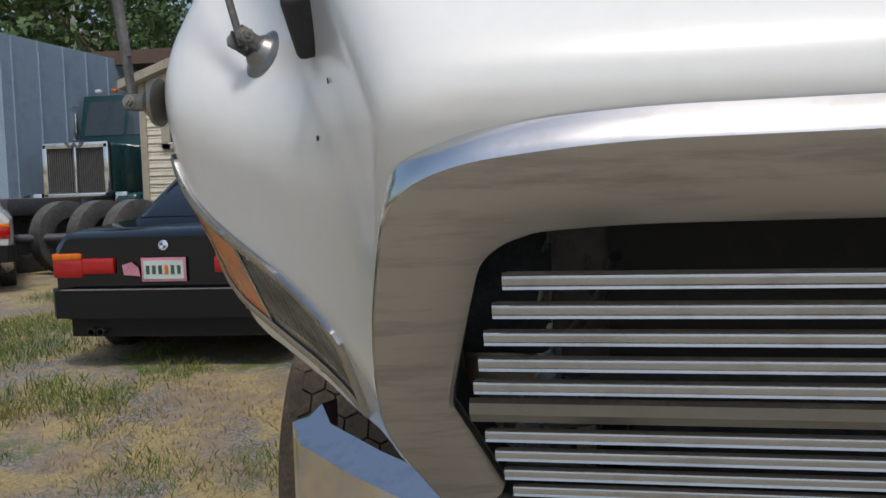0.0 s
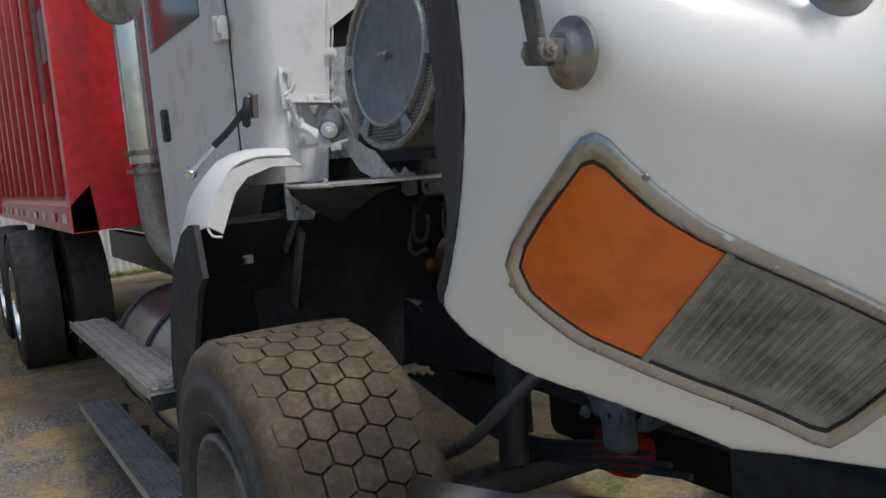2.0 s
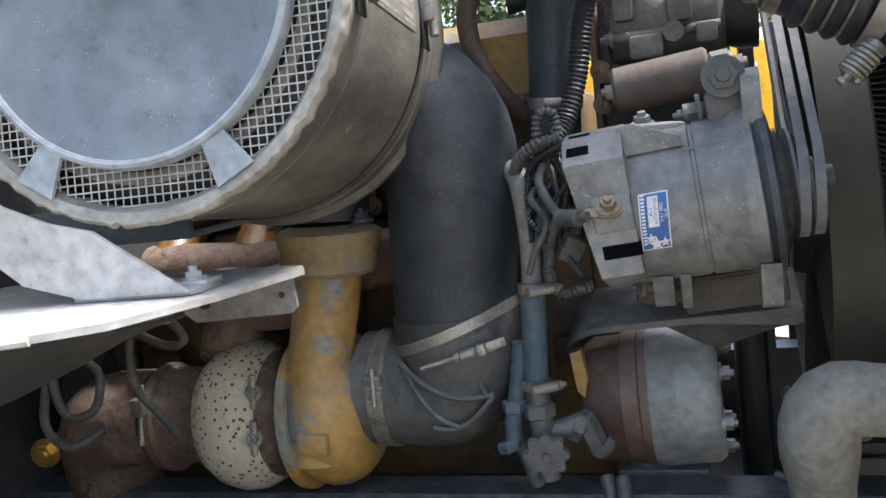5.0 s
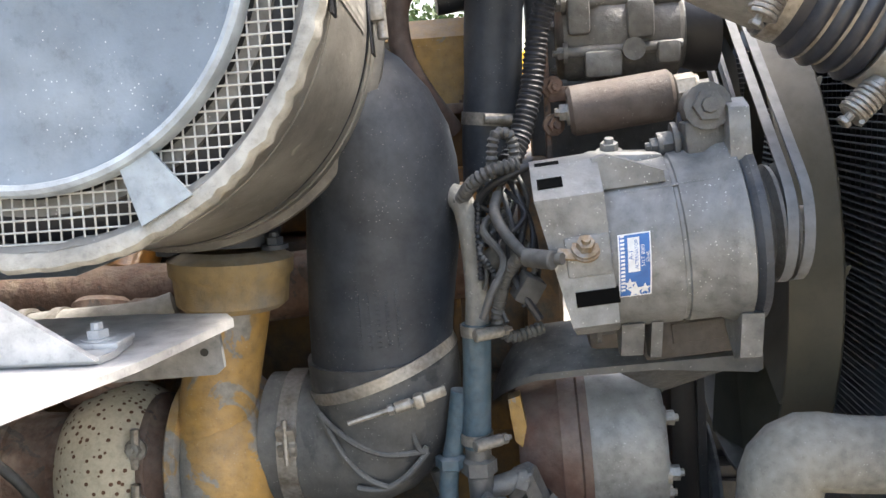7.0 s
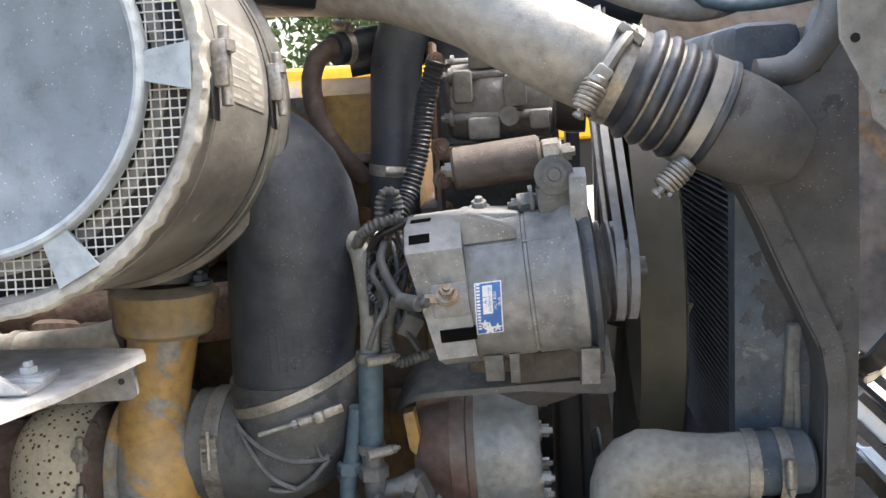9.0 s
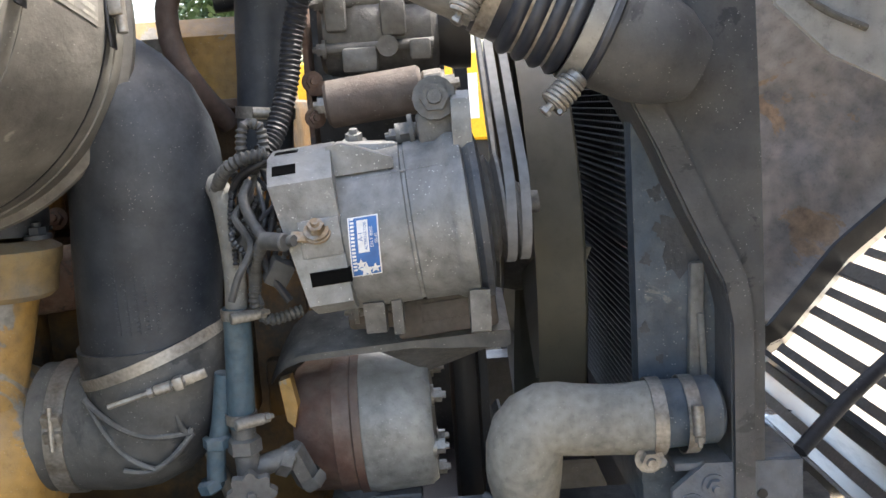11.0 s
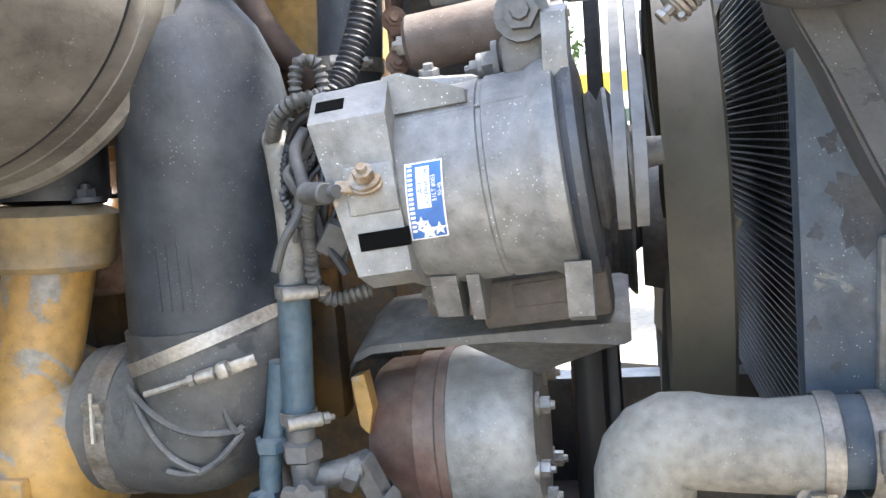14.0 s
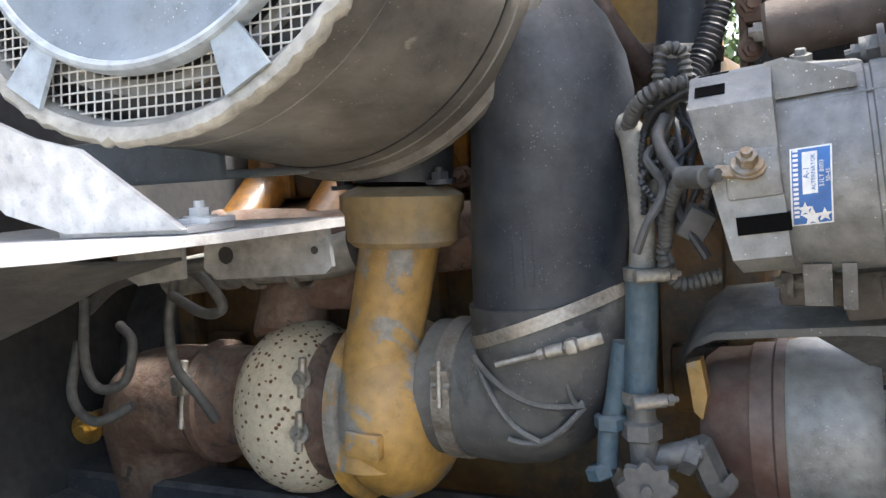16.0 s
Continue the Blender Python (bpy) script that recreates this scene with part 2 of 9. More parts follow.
RUSTSHEET = mat("rusted_sheet_edge", (0.28, 0.14, 0.07), 0.8, second=(0.42, 0.34, 0.26), scale=6, bump=0.4)
ROOFING = mat("brown_roof", (0.12, 0.075, 0.055), 0.8)
GREENTRUCK = mat("dark_green_truck_paint", (0.012, 0.05, 0.055), 0.25, coat=0.4)
TRAILER = mat("pale_blue_trailer_sheet", (0.28, 0.36, 0.45), 0.45, second=(0.24, 0.31, 0.40), scale=3)
LEAF = mat("leaf_green", (0.055, 0.105, 0.025), 0.6, second=(0.085, 0.13, 0.035), scale=3, vary=0.3)
BARK = mat("bark", (0.12, 0.09, 0.065), 0.9, bump=0.5)
YELLOWPLANT = mat("yellow_machine_paint", (0.75, 0.42, 0.01), 0.35)
BLUELABEL = mat("blue_label", (0.03, 0.13, 0.38), 0.4, second=(0.07, 0.18, 0.40))
WHITELABEL = mat("white_label", (0.72, 0.73, 0.73), 0.45, second=(0.66, 0.67, 0.67))
GREYLABEL = mat("grey_worn_decal", (0.25, 0.24, 0.215), 0.55, second=(0.18, 0.175, 0.16), scale=20)
DECALINE = mat("worn_decal_print", (0.40, 0.385, 0.345), 0.5, second=(0.24, 0.23, 0.21), scale=30, mix=0.7)

# ---- mesh helpers ----


def islands(bm):
    """Groups of faces that hang together, pieces that touch or overlap counted as one."""
    seen, out = set(), []
    for v in bm.verts:
        if v in seen:
            continue
        stack_, grp = [v], []
        seen.add(v)
        while stack_:
            q = stack_.pop()
            grp.append(q)
            for ed in q.link_edges:
                w = ed.other_vert(q)
                if w not in seen:
                    seen.add(w)
                    stack_.append(w)
        lo = Vector([min(q.co[i] for q in grp) - 0.0015 for i in range(3)])
        hi = Vector([max(q.co[i] for q in grp) + 0.0015 for i in range(3)])
        out.append([grp, lo, hi])
    merged = True
    while merged:
        merged = False
        for i in range(len(out)):
            for j in range(i + 1, len(out)):
                a_, b_ = out[i], out[j]
                if all(a_[1][k] <= b_[2][k] and b_[1][k] <= a_[2][k] for k in range(3)):
                    out[i] = [a_[0] + b_[0], Vector([min(a_[1][k], b_[1][k]) for k in range(3)]), Vector([max(a_[2][k], b_[2][k]) for k in range(3)])]
                    out.pop(j)
                    merged = True
                    break
            if merged:
                break
    return [g[0] for g in out]


def pieces(name, bm, material, parent=None, label="", smooth=True, sharp=40):
    """Like part(), with every separate piece of the mesh an object of its own."""
    made = []
    for grp in islands(bm):
        nb = bmesh.new()
        new_v = {v: nb.verts.new(v.co) for v in grp}
        for f in {f for v in grp for f in v.link_faces}:
            nb.faces.new([new_v[v] for v in f.verts])
        made.append(part(name, nb, material, parent, label, smooth, sharp))
    bm.free()
    return made[0]


def part(name, bm, material, parent=None, label="", smooth=True, sharp=40):
    bmesh.ops.recalc_face_normals(bm, faces=bm.faces)
    for f in bm.faces:
        f.smooth = smooth
    if smooth:
        lim = radians(sharp)
        for ed in bm.edges:
            if len(ed.link_faces) == 2 and ed.calc_face_angle(0.0) > lim:
                ed.smooth = False
    me = bpy.data.meshes.new(name)
    bm.to_mesh(me)
    bm.free()
    me.materials.append(material)
    ob = new(name, me)
    if parent is not None:
        ob.parent = parent
    if label:
        ob["label"] = label
    return ob


def thing(name, at=(0, 0, 0), label="", category="", group="", kind=""):
    return tagged(new(name), label, category, group, kind)


def box(bm, c, s, rot=None, bevel=0.0, seg=2):
    r = bmesh.ops.create_cube(bm, size=1.0)
    vs = r["verts"]
    bmesh.ops.scale(bm, vec=s, verts=vs)
    if bevel:
        eds = list({ed for v in vs for ed in v.link_edges})
        r = bmesh.ops.bevel(bm, geom=eds, offset=bevel, segments=seg, affect="EDGES", profile=0.5)
        vs = list({v for f in r["faces"] for v in f.verts} | {v for v in vs if v.is_valid})
    m = Matrix.Translation(c) @ (rot if rot is not None else Matrix())
    bmesh.ops.transform(bm, matrix=m, verts=vs)
    return bm


def rot(rx=0, ry=0, rz=0):
    return Euler((radians(rx), radians(ry), radians(rz))).to_matrix().to_4x4()


def along(d):
    """Turns the z axis to the direction d."""
    return Vector(d).to_track_quat("Z", "Y").to_matrix().to_4x4()


def lathe(bm, profile, origin, axis, n=32):
    """Revolves rows of (distance along the axis, radius)."""
    m = Matrix.Translation(origin) @ along(axis)
    rings = []
    for d, r in profile:
        if r < 1e-5:
            rings.append([bm.verts.new(m @ Vector((0, 0, d)))])
        else:
            rings.append([bm.verts.new(m @ Vector((r * math.cos(k * 2 * math.pi / n), r * math.sin(k * 2 * math.pi / n), d))) for k in range(n)])
    for p, q in zip(rings, rings[1:]):
        for k in range(n):
            j = (k + 1) % n
            if len(p) == 1 and len(q) == 1:
                continue
            if len(p) == 1:
                bm.faces.new((p[0], q[k], q[j]))
            elif len(q) == 1:
                bm.faces.new((p[k], p[j], q[0]))
            else:
                bm.faces.new((p[k], p[j], q[j], q[k]))
    return bm


def rod(bm, p, q, r, n=12, bevel=0.0):
    p, q = Vector(p), Vector(q)
    L = (q - p).length
    b = min(bevel or r * 0.15, L * 0.3)
    lathe(bm, [(0, 0), (0, r - b), (b, r), (L - b, r), (L, r - b), (L, 0)], p, q - p, n)
    return bm


def spline(pts, step=0.02):
    """A smooth line through the points, resampled."""
    P = [Vector(p) for p in pts]
    P = [2 * P[0] - P[1]] + P + [2 * P[-1] - P[-2]]
    out = []
    for i in range(1, len(P) - 2):
        n = max(2, int((P[i + 1] - P[i]).length / step))
        for k in range(n):
            t = k / n
            out.append(0.5 * ((2 * P[i]) + (P[i + 1] - P[i - 1]) * t + (2 * P[i - 1] - 5 * P[i] + 4 * P[i + 1] - P[i + 2]) * t * t
                              + (3 * P[i] - P[i - 1] - 3 * P[i + 1] + P[i + 2]) * t ** 3))
    out.append(P[-2])
    return out


def tube(bm, pts, r, n=16, step=0.02, smooth=True, caps=True, ripple=None):
    """A round tube along the points; r: a radius or one for each given point; ripple: (pitch, depth) of a corrugated tube."""
    if ripple:
        step = ripple[0] / 4
    line = spline(pts, step) if smooth else [Vector(p) for p in pts]
    total = [0.0]
    for p, q in zip(line, line[1:]):
        total.append(total[-1] + (q - p).length)
    rs = r if isinstance(r, (list, tuple)) else [r] * 2
    up = None
    rings = []
    for i, p in enumerate(line):
        d = (line[min(i + 1, len(line) - 1)] - line[max(i - 1, 0)]).normalized()
        if up is None:
            up = d.orthogonal().normalized()
        up = (up - d * up.dot(d)).normalized()
        side = d.cross(up)
        u = total[i] / max(total[-1], 1e-6) * (len(rs) - 1)
        k = min(int(u), len(rs) - 2)
        rad = rs[k] + (rs[k + 1] - rs[k]) * (u - k)
        if ripple:
            rad += ripple[1] * math.sin(total[i] / ripple[0] * 2 * math.pi)
        rings.append([bm.verts.new(p + rad * (math.cos(q * 2 * math.pi / n) * up + math.sin(q * 2 * math.pi / n) * side)) for q in range(n)])
    for a_, b_ in zip(rings, rings[1:]):
        for k in range(n):
            j = (k + 1) % n
            bm.faces.new((a_[k], a_[j], b_[j], b_[k]))
    if caps:
        bm.faces.new(rings[0][::-1])
        bm.faces.new(rings[-1])
    return bm


def prism(bm, pts, axis, lo, hi, m=None):
    """A flat outline (pairs) drawn out along an axis from lo to hi. The pairs are the two other axes in order."""
    def at(p, v):
        c = {"x": (v, p[0], p[1]), "y": (p[0], v, p[1]), "z": (p[0], p[1], v)}[axis]
        return (m @ Vector(c)) if m is not None else Vector(c)
    A = [bm.verts.new(at(p, lo)) for p in pts]
    B = [bm.verts.new(at(p, hi)) for p in pts]
    bm.faces.new(A)
    bm.faces.new(B[::-1])
    for k in range(len(pts)):
        j = (k + 1) % len(pts)
        bm.faces.new((A[k], B[k], B[j], A[j]))
    return bm


def bevelled(bm, offset=0.004, seg=2, angle=30):
    eds = [ed for ed in bm.edges if len(ed.link_faces) == 2 and ed.calc_face_angle(0.0) > radians(angle)]
    if eds:
        bmesh.ops.bevel(bm, geom=eds, offset=offset, segments=seg, affect="EDGES", profile=0.5)
    return bm


def rounded(w, h, r, n=6):
    """The outline of a rounded rectangle round the origin."""
    pts = []
    for cx, cy, a0 in ((w / 2 - r, h / 2 - r, 0), (-w / 2 + r, h / 2 - r, 90), (-w / 2 + r, -h / 2 + r, 180), (w / 2 - r, -h / 2 + r, 270)):
        for k in range(n + 1):
            t = radians(a0 + 90 * k / n)
            pts.append((cx + r * math.cos(t), cy + r * math.sin(t)))
    return pts


def hexbolt(bm, p, d, r=0.011, h=0.009, washer=True):
    m = Matrix.Translation(p) @ along(d)
    if washer:
        lathe(bm, [(-0.004, 0), (-0.004, r * 1.5), (0.002, r * 1.5), (0.002, 0)], p, d, 14)
    pts = [(r * math.cos(k * math.pi / 3), r * math.sin(k * math.pi / 3)) for k in range(6)]
    prism(bm, pts, "z", 0.001, h, m)
    lathe(bm, [(h, 0), (h, r * 0.55), (h + 0.006, r * 0.5), (h + 0.006, 0)], p, d, 8)
    return bm


def ring(bm, p, d, r_in, r_out, w, n=36):
    lathe(bm, [(-w / 2, r_in), (-w / 2, r_out), (w / 2, r_out), (w / 2, r_in), (-w / 2, r_in)], p, d, n)
    return bm


def clamp_band(name, p, d, r, w, parent, screw=(0, -1, 0), material=None):
    """A worm-drive hose clamp: a band and its screw housing."""
    bm = bmesh.new()
    ring(bm, p, d, r, r + 0.002, w)
    band = part(name, bm, material or STEEL, parent)
    bm = bmesh.new()
    s = Vector(screw).normalized()
    c = Vector(p) + s * (r + 0.009)
    t = Vector(d).normalized().cross(s)
    rod(bm, c - t * 0.02, c + t * 0.02, 0.008, 10)
    hexbolt(bm, c + t * 0.02, t, 0.007, 0.008, False)
    part("clamp_screw", bm, STEEL, band)
    return band


def surface(F, lo, hi, step, name="surface"):
    """A closed mesh of the zero level of F(x, y, z), negative inside, by naive surface nets on an even grid."""
    n = [int(round((h - l) / step)) + 1 for l, h in zip(lo, hi)]
    ax = [lo[i] + step * np.arange(n[i]) for i in range(3)]
    X, Y, Z = np.meshgrid(*ax, indexing="ij")
    V = F(X, Y, Z)
    inside = V < 0
    cell = np.zeros([k - 1 for k in n], int)
    pos, cnt = np.zeros([k - 1 for k in n] + [3]), np.zeros([k - 1 for k in n])
    corner = [(i, j, k) for i in (0, 1) for j in (0, 1) for k in (0, 1)]
    cut = lambda arr, c: arr[c[0]:n[0] - 1 + c[0], c[1]:n[1] - 1 + c[1], c[2]:n[2] - 1 + c[2]]
    for c in corner:
        for d in range(3):
            if c[d] == 0:
                o = tuple(1 if q == d else c[q] for q in range(3))
                va, vb = cut(V, c), cut(V, o)
                cross = (va < 0) != (vb < 0)
                t = np.where(cross, va / np.where(cross, va - vb, 1), 0)
                for q in range(3):
                    pos[..., q] += np.where(cross, c[q] + (t if q == d else 0), 0)
                cnt += cross
    active = cnt > 0
    ids = -np.ones(active.shape, int)
    ids[active] = np.arange(active.sum())
    I = np.argwhere(active)
    P = pos[active] / cnt[active][:, None]
    verts = np.array(lo) + step * (I + P)
    faces = []
    for d in range(3):
        e1, e2 = [(1, 2), (2, 0), (0, 1)][d]
        sl = [slice(1, n[q] - 1) for q in range(3)]
        sl[d] = slice(0, n[d] - 1)
        so = list(sl)
        so[d] = slice(1, n[d])
        A, B = inside[tuple(sl)], inside[tuple(so)]
        at = np.argwhere(A != B)
        flip = A[A != B]
        at = at + np.array([0 if q == d else 1 for q in range(3)])
        def cid(o1, o2):
            w = at.copy()
            w[:, e1] -= o1
            w[:, e2] -= o2
            return ids[w[:, 0], w[:, 1], w[:, 2]]
        q4 = np.stack([cid(1, 1), cid(0, 1), cid(0, 0), cid(1, 0)], 1)
        q4[~flip] = q4[~flip][:, ::-1]
        faces.append(q4)
    F4 = np.concatenate(faces)
    me = bpy.data.meshes.new(name)
    me.from_pydata(verts.tolist(), [], F4.tolist())
    me.polygons.foreach_set("use_smooth", np.ones(len(me.polygons), bool))
    me.update()
    return me


def smax(a_, b_, k):
    h = np.clip(0.5 + 0.5 * (a_ - b_) / k, 0, 1)
    return b_ + (a_ - b_) * h + k * h * (1 - h)


def smin(a_, b_, k):
    return -smax(-a_, -b_, k)

# ---- ground ----


def ground_z(x, y):
    k = min(max(-x / 3.0, 0.0), 1.0)
    k2 = min(max((-x - 3.0) / 4.0, 0.0), 1.0)
    return 0.26 * k * k * (3 - 2 * k) + 0.12 * k2


def ground_material():
    m = bpy.data.materials.new("gravel_and_dry_grass")
    m.use_nodes = True
    N, K = m.node_tree.nodes, m.node_tree.links
    b = N["Principled BSDF"]
    b.inputs["Roughness"].default_value = 0.95
    co = N.new("ShaderNodeTexCoord")

    def tex(sc, det=5.0, r=0.6):
        t = N.new("ShaderNodeTexNoise")
        t.inputs["Scale"].default_value, t.inputs["Detail"].default_value, t.inputs["Roughness"].default_value = sc, det, r
        K.new(co.outputs["Object"], t.inputs["Vector"])
        return t.outputs[0]

    def step(src, lo, hi):
        r = N.new("ShaderNodeMapRange")
        r.inputs["From Min"].default_value, r.inputs["From Max"].default_value = lo, hi
        K.new(src, r.inputs["Value"])
        return r.outputs[0]

    def blend(f, p, q):
        x = N.new("ShaderNodeMix")
        x.data_type = "RGBA"
        K.new(f, x.inputs[0])
        for k, v in ((6, p), (7, q)):
            if isinstance(v, tuple):
                x.inputs[k].default_value = (*v, 1)
            else:
                K.new(v, x.inputs[k])
        return x.outputs[2]

    vor = N.new("ShaderNodeTexVoronoi")
    vor.inputs["Scale"].default_value = 55
    K.new(co.outputs["Object"], vor.inputs["Vector"])
    grav = blend(step(vor.outputs["Distance"], 0.1, 0.7), (0.36, 0.34, 0.32), (0.13, 0.12, 0.115))
    dirt = blend(step(tex(9, 6), 0.3, 0.7), (0.32, 0.25, 0.17), (0.20, 0.155, 0.11))
    col = blend(step(tex(1.1, 5), 0.44, 0.56), grav, dirt)
    straw = blend(step(tex(40, 6), 0.3, 0.7), (0.46, 0.36, 0.18), (0.24, 0.185, 0.09))
    col = blend(step(tex(1.5, 7, 0.75), 0.47, 0.55), col, straw)
    turf = blend(step(tex(55, 6), 0.3, 0.7), (0.17, 0.20, 0.055), (0.085, 0.11, 0.03))
    col = blend(step(tex(0.9, 8, 0.75), 0.55, 0.62), col, turf)
    # pale trodden sand in front of and beyond the truck
    sx = N.new("ShaderNodeSeparateXYZ")
    K.new(co.outputs["Object"], sx.inputs[0])
    far = N.new("ShaderNodeMath")
    far.operation = "MAXIMUM"
    K.new(step(sx.outputs["X"], 0.8, 1.4), far.inputs[0])
    K.new(step(sx.outputs["Y"], 1.3, 2.4), far.inputs[1])
    sand = blend(step(tex(14, 6), 0.35, 0.7), (0.44, 0.40, 0.325), (0.33, 0.295, 0.235))
    col = blend(far.outputs[0], col, sand)
    K.new(col, b.inputs["Base Color"])
    bp = N.new("ShaderNodeBump")
    bp.inputs["Strength"].default_value, bp.inputs["Distance"].default_value = 0.8, 0.02
    K.new(tex(45, 6, 0.7), bp.inputs["Height"])
    K.new(bp.outputs[0], b.inputs["Normal"])
    return m


GROUND = ground_material()
bm = bmesh.new()
gx = [-400, -120, -60, -35] + [-24 + 0.5 * k for k in range(65)] + [10, 14, 22, 40, 100, 400]
gy = [-400, -100, -45, -24] + [-16 + 0.6 * k for k in range(55)] + [20, 28, 45, 100, 400]
grid = [[bm.verts.new((x, y, ground_z(x, y) + (0.02 * noise.noise(Vector((x * 0.8, y * 0.8, 0))) if abs(x) < 30 else 0))) for y in gy] for x in gx]
for i in range(len(gx) - 1):
    for j in range(len(gy) - 1):
        bm.faces.new((grid[i][j], grid[i + 1][j], grid[i + 1][j + 1], grid[i][j + 1]))
tagged(part("ground", bm, GROUND), "gravel yard with patches of dry and green grass", "ground", kind="structure")

# ---- tilted hood ----
HOOD_TILT = 46.0
HM = Matrix.Translation((1.5, 0, 1.0)) @ rot(0, HOOD_TILT, 0)


def hood_outer(x, y, z):
    """Signed distance of the closed hood's outer shape: two fender bulges blended into a narrow centre body."""
    a_ = np.abs(y)
    dA = (0.795 * (x + 0.177) + 0.607 * (a_ - 0.954) + 0.355 * np.maximum(0, z - 0.3)) / 1.03
    dB = a_ - 1.279
    dT = (z - 0.588 + 0.20 * (a_ - 0.85)) / 1.05
    fender = smax(smax(dA, dB, 0.13), dT, 0.10)
    half = 0.742 - 0.20 * np.maximum(0, z - 0.33)
    body = smax(smax(x - 0.072, (a_ - half - 0.436 * (0.08 - x)) / 1.09, 0.05), (z - 0.925 + 0.06 * x), 0.09)
    return smin(fender, body, 0.13)


def hood_shape(x, y, z):
    a_ = np.abs(y)
    d = hood_outer(x, y, z)
    d = np.maximum(d, -(d + 0.028))
    bottom = (-0.105 - 0.03 * np.clip((-x - 0.3) / 0.2, 0, 1) + np.maximum(0, 0.9 * (x + 0.15)) - z) / 1.1
    d = smax(d, bottom, 0.022)
    arch = 0.70 - np.sqrt((x + 1.25) ** 2 + (z + 0.25) ** 2)
    d = np.where(a_ > 0.72, smax(d, arch, 0.016), d)
    mouth = np.maximum(np.maximum(a_ - 0.665 + 0.2 * np.maximum(0, z - 0.33), z - 0.80), -0.12 - x)
    d = np.maximum(d, -mouth)
    return d


def hood_hit(phi, z, off=0.0, o=(-0.6, -0.7)):
    """The point of the hood's outer skin at a height, in the direction phi (degrees) seen from inside the fender."""
    c, s = math.cos(radians(phi)), -math.sin(radians(phi))
    lo, hi = 0.0, 1.2
    for _ in range(40):
        r = (lo + hi) / 2
        if hood_outer(o[0] + r * c, o[1] + r * s, z) < 0:
            lo = r
        else:
            hi = r
    p = Vector((o[0] + lo * c, o[1] + lo * s, z))
    h = 1e-3
    n = Vector([float(hood_outer(*(p + d)) - hood_outer(*(p - d))) for d in (Vector((h, 0, 0)), Vector((0, h, 0)), Vector((0, 0, h)))]).normalized()
    return p + n * off


hood = thing("truck_hood", label="white truck hood tilted forward on its hinge", category="hood")
hood.matrix_world = HM
me = surface(hood_shape, (-1.34, -1.31, -0.34), (0.12, 1.31, 1.06), 0.0135, "shell")
fc = np.zeros(len(me.polygons) * 3)
me.polygons.foreach_get("center", fc)
fc = fc.reshape(-1, 3)
me.materials.append(WHITE)
me.materials.append(HOODIN)
me.polygons.foreach_set("material_index", (hood_outer(fc[:, 0], fc[:, 1], fc[:, 2]) < -0.012).astype(np.int32))
shell = new("shell", me)
shell.parent = hood


def lamp_outline(k, inset):
    """One point (direction, height) of the headlamp bezel's outline, k from 0 to 1 round it."""
    c = [(15.6, 0.075), (15.0, 0.255), (15.5, 0.28), (17.5, 0.293), (34, 0.298), (50, 0.304), (57.5, 0.311), (65, 0.327), (74.2, 0.349), (76.2, 0.346), (77.2, 0.33), (78.3, 0.19), (78.4, 0.11), (77.6, 0.068), (74, 0.038), (62, 0.014), (50, 0.005), (40, 0.002), (18.5, 0.010), (16.4, 0.020)]
    n = len(c)
    u = k * n
    i = int(u) % n
    t = u - int(u)
    p, q = c[i], c[(i + 1) % n]
    ph, z = p[0] + (q[0] - p[0]) * t, p[1] + (q[1] - p[1]) * t
    cx, cz = 47.0, 0.160
    return cx + (ph - cx) * (1 - inset * 0.075), cz + (z - cz) * (1 - inset * 0.19)


def skin_ring(bm, in_a, in_b, off_a, off_b, n=120):
    rings = [[] for _ in range(6)]
    for k in range(n):
        for ring_, (ins, off) in zip(rings, ((in_a, -0.004), (in_a, off_a * 0.6), (in_a * 0.75 + in_b * 0.25, off_a), (in_a * 0.35 + in_b * 0.65, off_a), (in_b, off_b * 0.6), (in_b, -0.02))):
            ph, z = lamp_outline(k / n, ins)
            ring_.append(bm.verts.new(hood_hit(ph, z, off)))
    for r1, r2 in zip(rings, rings[1:]):
        for k in range(n):
            j = (k + 1) % n
            bm.faces.new((r1[k], r1[j], r2[j], r2[k]))
    return bm


def skin_patch(bm, ph0, ph1, zlo, zhi, off, nu=24, nv=8, slant=0.0):
    g = []
    for i in range(nu + 1):
        row = []
        for j in range(nv + 1):
            v = j / nv
            ph = ph0 + (ph1 - ph0) * i / nu + slant * (v - 0.5)
            row.append(bm.verts.new(hood_hit(ph, zlo(ph) + (zhi(ph) - zlo(ph)) * v, off)))
        g.append(row)
    for i in range(nu):
        for j in range(nv):
            bm.faces.new((g[i][j], g[i + 1][j], g[i + 1][j + 1], g[i][j + 1]))
    return bm


lamp = part("headlamp", skin_ring(bmesh.new(), 0.0, 0.86, 0.012, 0.009, 190), BEZEL, hood, "headlamp in a stainless steel bezel", sharp=50)
zl = lambda ph: 0.022 + 0.0018 * max(0, ph - 58)
zh = lambda ph: 0.284 + max(0, ph - 54) * 0.0021
part("headlight_lens", skin_patch(bmesh.new(), 16.6, 51.5, zl, zh, 0.002), LENS, lamp, "hazy fluted glass")
part("corner_lens", skin_patch(bmesh.new(), 52, 76.2, zl, zh, 0.004), AMBER, lamp, "amber plastic side marker lens")

# grille


